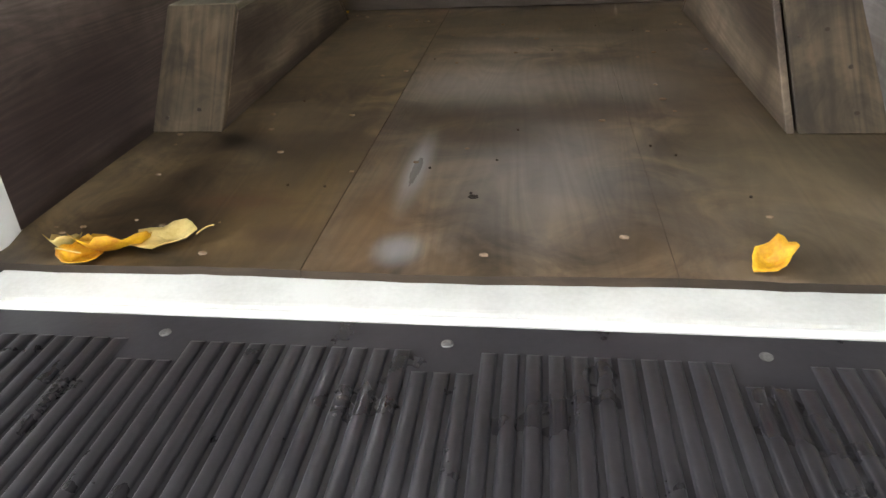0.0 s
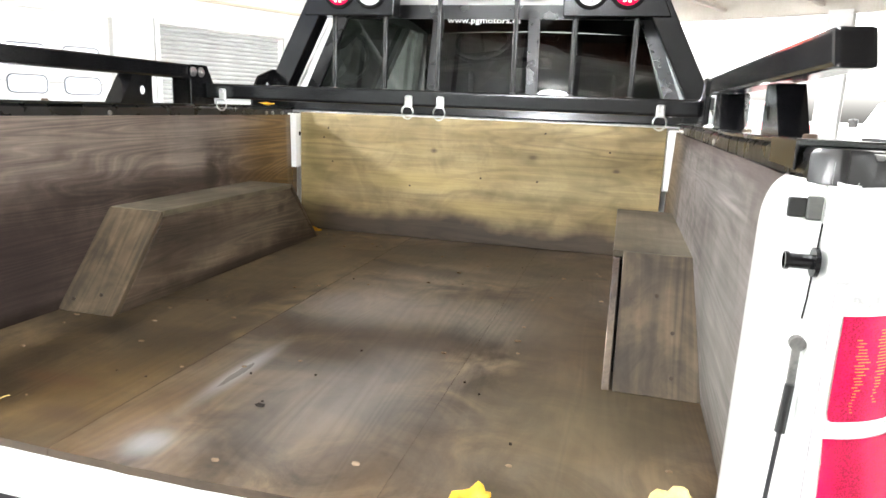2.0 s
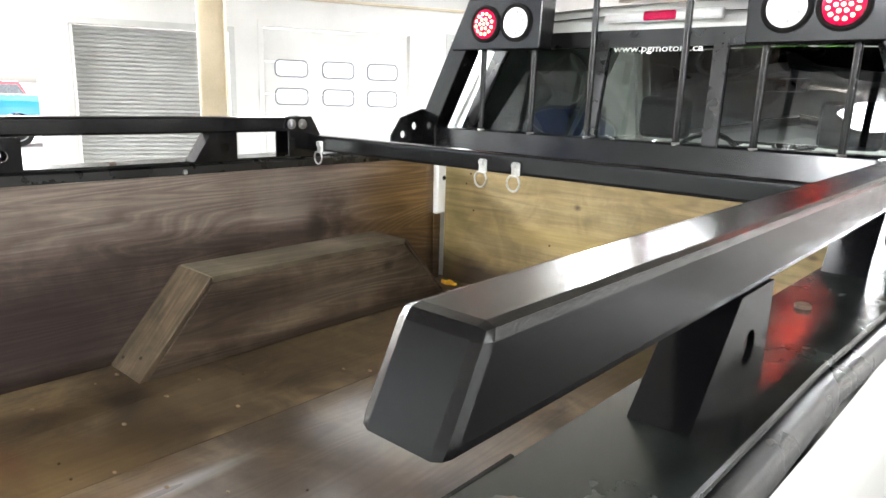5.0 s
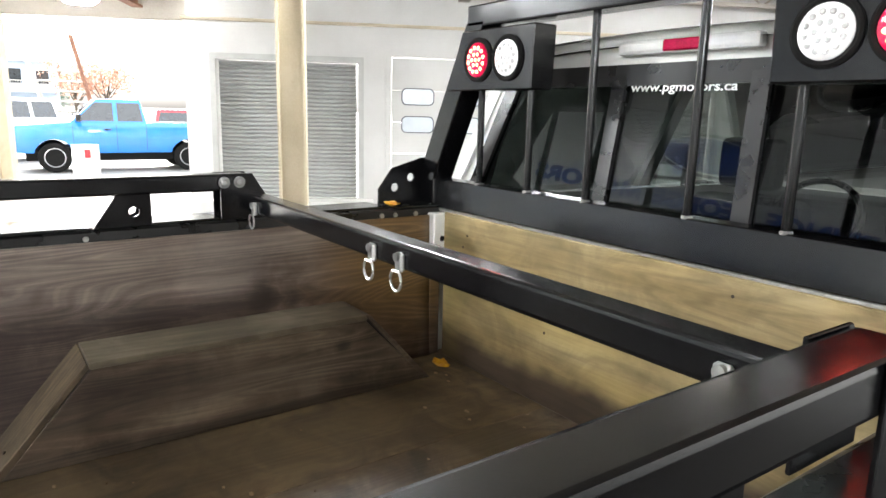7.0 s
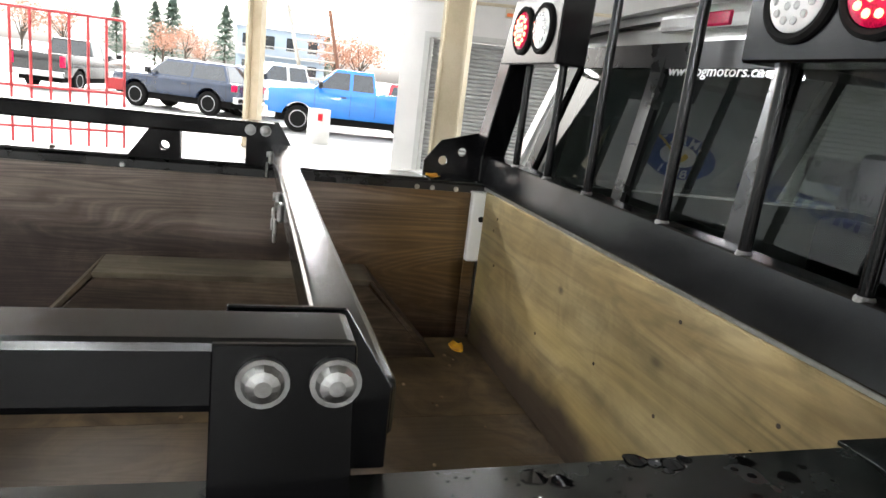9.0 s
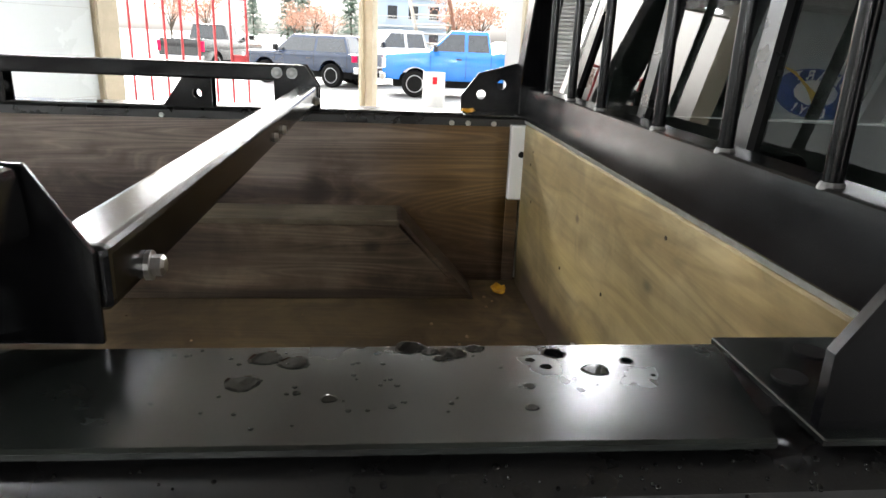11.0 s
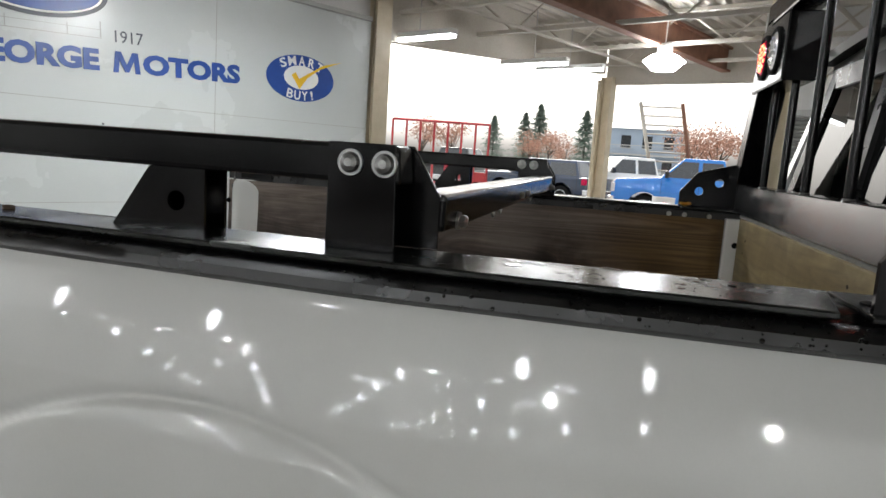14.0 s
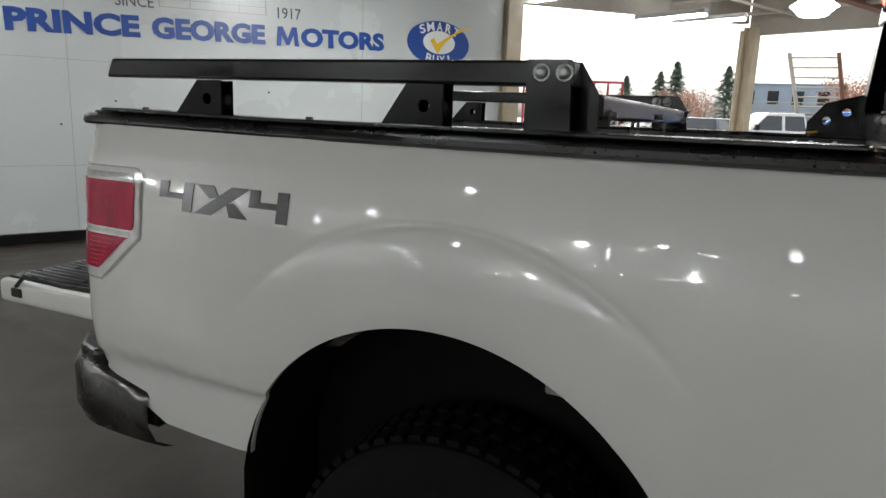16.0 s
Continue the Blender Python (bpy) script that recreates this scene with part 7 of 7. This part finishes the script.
def conifer(at, h, seed):
    rng = random.Random(seed)
    t = thing("conifer", at, "tall green conifer beyond the yard, paled as by haze", "tree", "far trees")
    at = Vector(at)
    part("trunk", rod(at, at + Vector((0, 0, h)), h * 0.018, 0.02, 8), BARK, t)
    verts, faces = [], []
    for k in range(2600):
        u = rng.random() ** 0.8
        z = h * (0.08 + 0.92 * u)
        rad = h * 0.42 * (1 - u) ** 0.85 * (0.75 + 0.25 * math.sin(z * 7)) + 0.05
        a = rng.random() * 2 * math.pi
        rr = rad * rng.uniform(0.25, 1.05)
        c = at + Vector((rr * math.cos(a), rr * math.sin(a), z - 0.25 * rr))
        s = h * rng.uniform(0.012, 0.028)
        d = Vector((math.cos(a), math.sin(a), -0.35)).normalized() * s * 2
        sd = Vector((-math.sin(a), math.cos(a), rng.uniform(-0.4, 0.4))) * s * 0.6
        i = len(verts)
        verts += [tuple(c - sd), tuple(c + d), tuple(c + sd), tuple(c - d * 0.6)]
        faces.append((i, i + 1, i + 2, i + 3))
    me = bpy.data.meshes.new("crown")
    me.from_pydata(verts, [], faces)
    part("crown", me, HAZED_NEEDLES, t)


def broadleaf(at, h, mat, seed, label, dense=1300, wide=1.0):
    rng = random.Random(seed)
    t = thing("broadleaf_tree", at, label, "tree", "far trees")
    at = Vector(at)
    bm = rod(at, at + Vector((0, 0, h * 0.45)), h * 0.03, h * 0.018, 8)
    tips = []
    for k in range(9):
        a = rng.random() * 6.28
        tip = at + Vector((math.cos(a) * h * wide * rng.uniform(0.1, 0.3), math.sin(a) * h * wide * rng.uniform(0.1, 0.3), h * rng.uniform(0.55 if wide == 1.0 else 0.2, 0.9)))
        add_rod(bm, at + Vector((0, 0, h * rng.uniform(0.25, 0.45))), tip, h * 0.012, h * 0.004, 5)
        tips.append(tip)
    part("trunk", bm, BARK, t)
    verts, faces = [], []
    for k in range(dense):
        c = rng.choice(tips) + Vector((rng.gauss(0, wide), rng.gauss(0, wide), rng.gauss(0, 0.8))) * h * 0.10
        s = h * rng.uniform(0.012, 0.026)
        n = Vector((rng.gauss(0, 1), rng.gauss(0, 1), rng.gauss(0, 1))).normalized()
        u = n.orthogonal().normalized() * s
        v = n.cross(u).normalized() * s * 0.7
        i = len(verts)
        verts += [tuple(c - u), tuple(c + v), tuple(c + u), tuple(c - v)]
        faces.append((i, i + 1, i + 2, i + 3))
    me = bpy.data.meshes.new("crown")
    me.from_pydata(verts, [], faces)
    part("crown", me, mat, t)


def far(az, dist, z=-0.02):
    """Place by degrees left of straight ahead and metres from the bed's right side."""
    return (1.9 - dist * math.sin(radians(az)), 1.5 + dist * math.cos(radians(az)), z)


for az, d, h, s in ((92.4, 100, 9.2, 1), (96.2, 120, 11.4, 2), (97.4, 120, 9.8, 3), (100.0, 130, 9.6, 4), (87.0, 150, 10.5, 5), (84.5, 150, 10, 6)):
    conifer(far(az, d), h, s)
for az, d, h, s in ((95.3, 80, 5.2, 11), (96.9, 85, 5.0, 12), (103.5, 80, 5.4, 13), (106, 80, 5.6, 14), (84.0, 60, 5.2, 15), (82.0, 60, 5.5, 16), (93.9, 95, 4.2, 17)):
    broadleaf(far(az, d), h, AUTUMN, s, "bare branched tree with thin rusty autumn leaves")
for az, d, h, s, w in ((13.7, 38, 6.2, 21, 0.30), (16.6, 40, 6.6, 22, 0.32), (18.6, 41, 6.4, 23, 0.5), (20.6, 40, 6.6, 24, 0.6), (22.6, 42, 6.2, 25, 0.6), (24.8, 43, 6.8, 26, 0.7)):
    broadleaf(far(az, d), h, GREENS, s, "leafy green tree beyond the open end of the lot", 2600, w)

# pale blue balcony building
c0 = Vector(far(88.2, 78))
bld = thing("far_building", tuple(c0), "pale blue and white two storey building with balconies", "building")
BM = Matrix.Translation(c0) @ pose(0, 0, 0, 0, 0, -2)
PALE = plain("pale_blue_siding", (0.40, 0.48, 0.58), (0.34, 0.42, 0.52), 0.7, 0, 1, 30, 0.1)
part("wall", box(-3, 3, -4.5, 4.5, 0, 5.6, 0, 1, BM), PALE, bld)
part("roof", prism([(-3.4, 5.6), (3.4, 5.6), (0, 6.5)], "y", -4.8, 4.8, 0, 1, BM), TRIM_GREY, bld)
for zz in (0.3, 2.9):
    for yy in (-3.4, -1.2, 1.0, 3.2):
        w = part("window", box(3.0, 3.05, yy - 0.5, yy + 0.5, zz + 0.7, zz + 2.0, 0, 1, BM), CAR_GLASS, bld)
        part("frame", box(3.05, 3.08, yy - 0.56, yy + 0.56, zz + 0.62, zz + 0.70, 0, 1, BM), WALL_WHITE, w)
    part("balcony", box(3.06, 4.0, -4.4, 4.4, zz - 0.1, zz + 0.05, 0, 1, BM), WALL_WHITE, bld)
    bm = bmesh.new()
    for k in range(45):
        yy = -4.4 + 8.8 * k / 44
        add_box(bm, 3.95, 3.98, yy - 0.015, yy + 0.015, zz + 0.05, zz + 0.9, BM)
    add_box(bm, 3.93, 4.0, -4.4, 4.4, zz + 0.9, zz + 0.97, BM)
    part("railing", bm, WALL_WHITE, bld)
# leaning steel lattice outside the corner
lat = thing("steel_lattice", far(86.0, 27), "leaning rusty steel lattice stair in the yard", "steel stair")
L0, L1 = Vector(far(88.4, 27, 4.0)), Vector(far(86.3, 27, -0.02))
R0, R1 = Vector(far(85.2, 27, 4.0)), Vector(far(83.4, 27, -0.02))
for a, b, mt in ((L0, L1, CEIL_WHITE), (R0, R1, RUST)):
    part("stringer", rod(a, b, 0.07, None, 6), mt, lat)
for k in range(12):
    part("tread", rod(L0.lerp(L1, (k + 0.5) / 12), R0.lerp(R1, (k + 0.5) / 12), 0.035, None, 5), CEIL_WHITE, lat)
# low fence line at the back of the yard
bm = bmesh.new()
for k in range(60):
    a = 112 - k * 0.55
    add_rod(bm, far(a, 60, -0.02), far(a, 60, 1.2), 0.03, None, 5)
for zz in (0.6, 1.15):
    add_sweep(bm, [far(112 - k * 0.55, 60, zz) for k in range(60)], 0.025, 5)
tagged(part("yard_fence", bm, TRIM_GREY), "thin grey fence along the back of the yard", "fence", kind="structure")
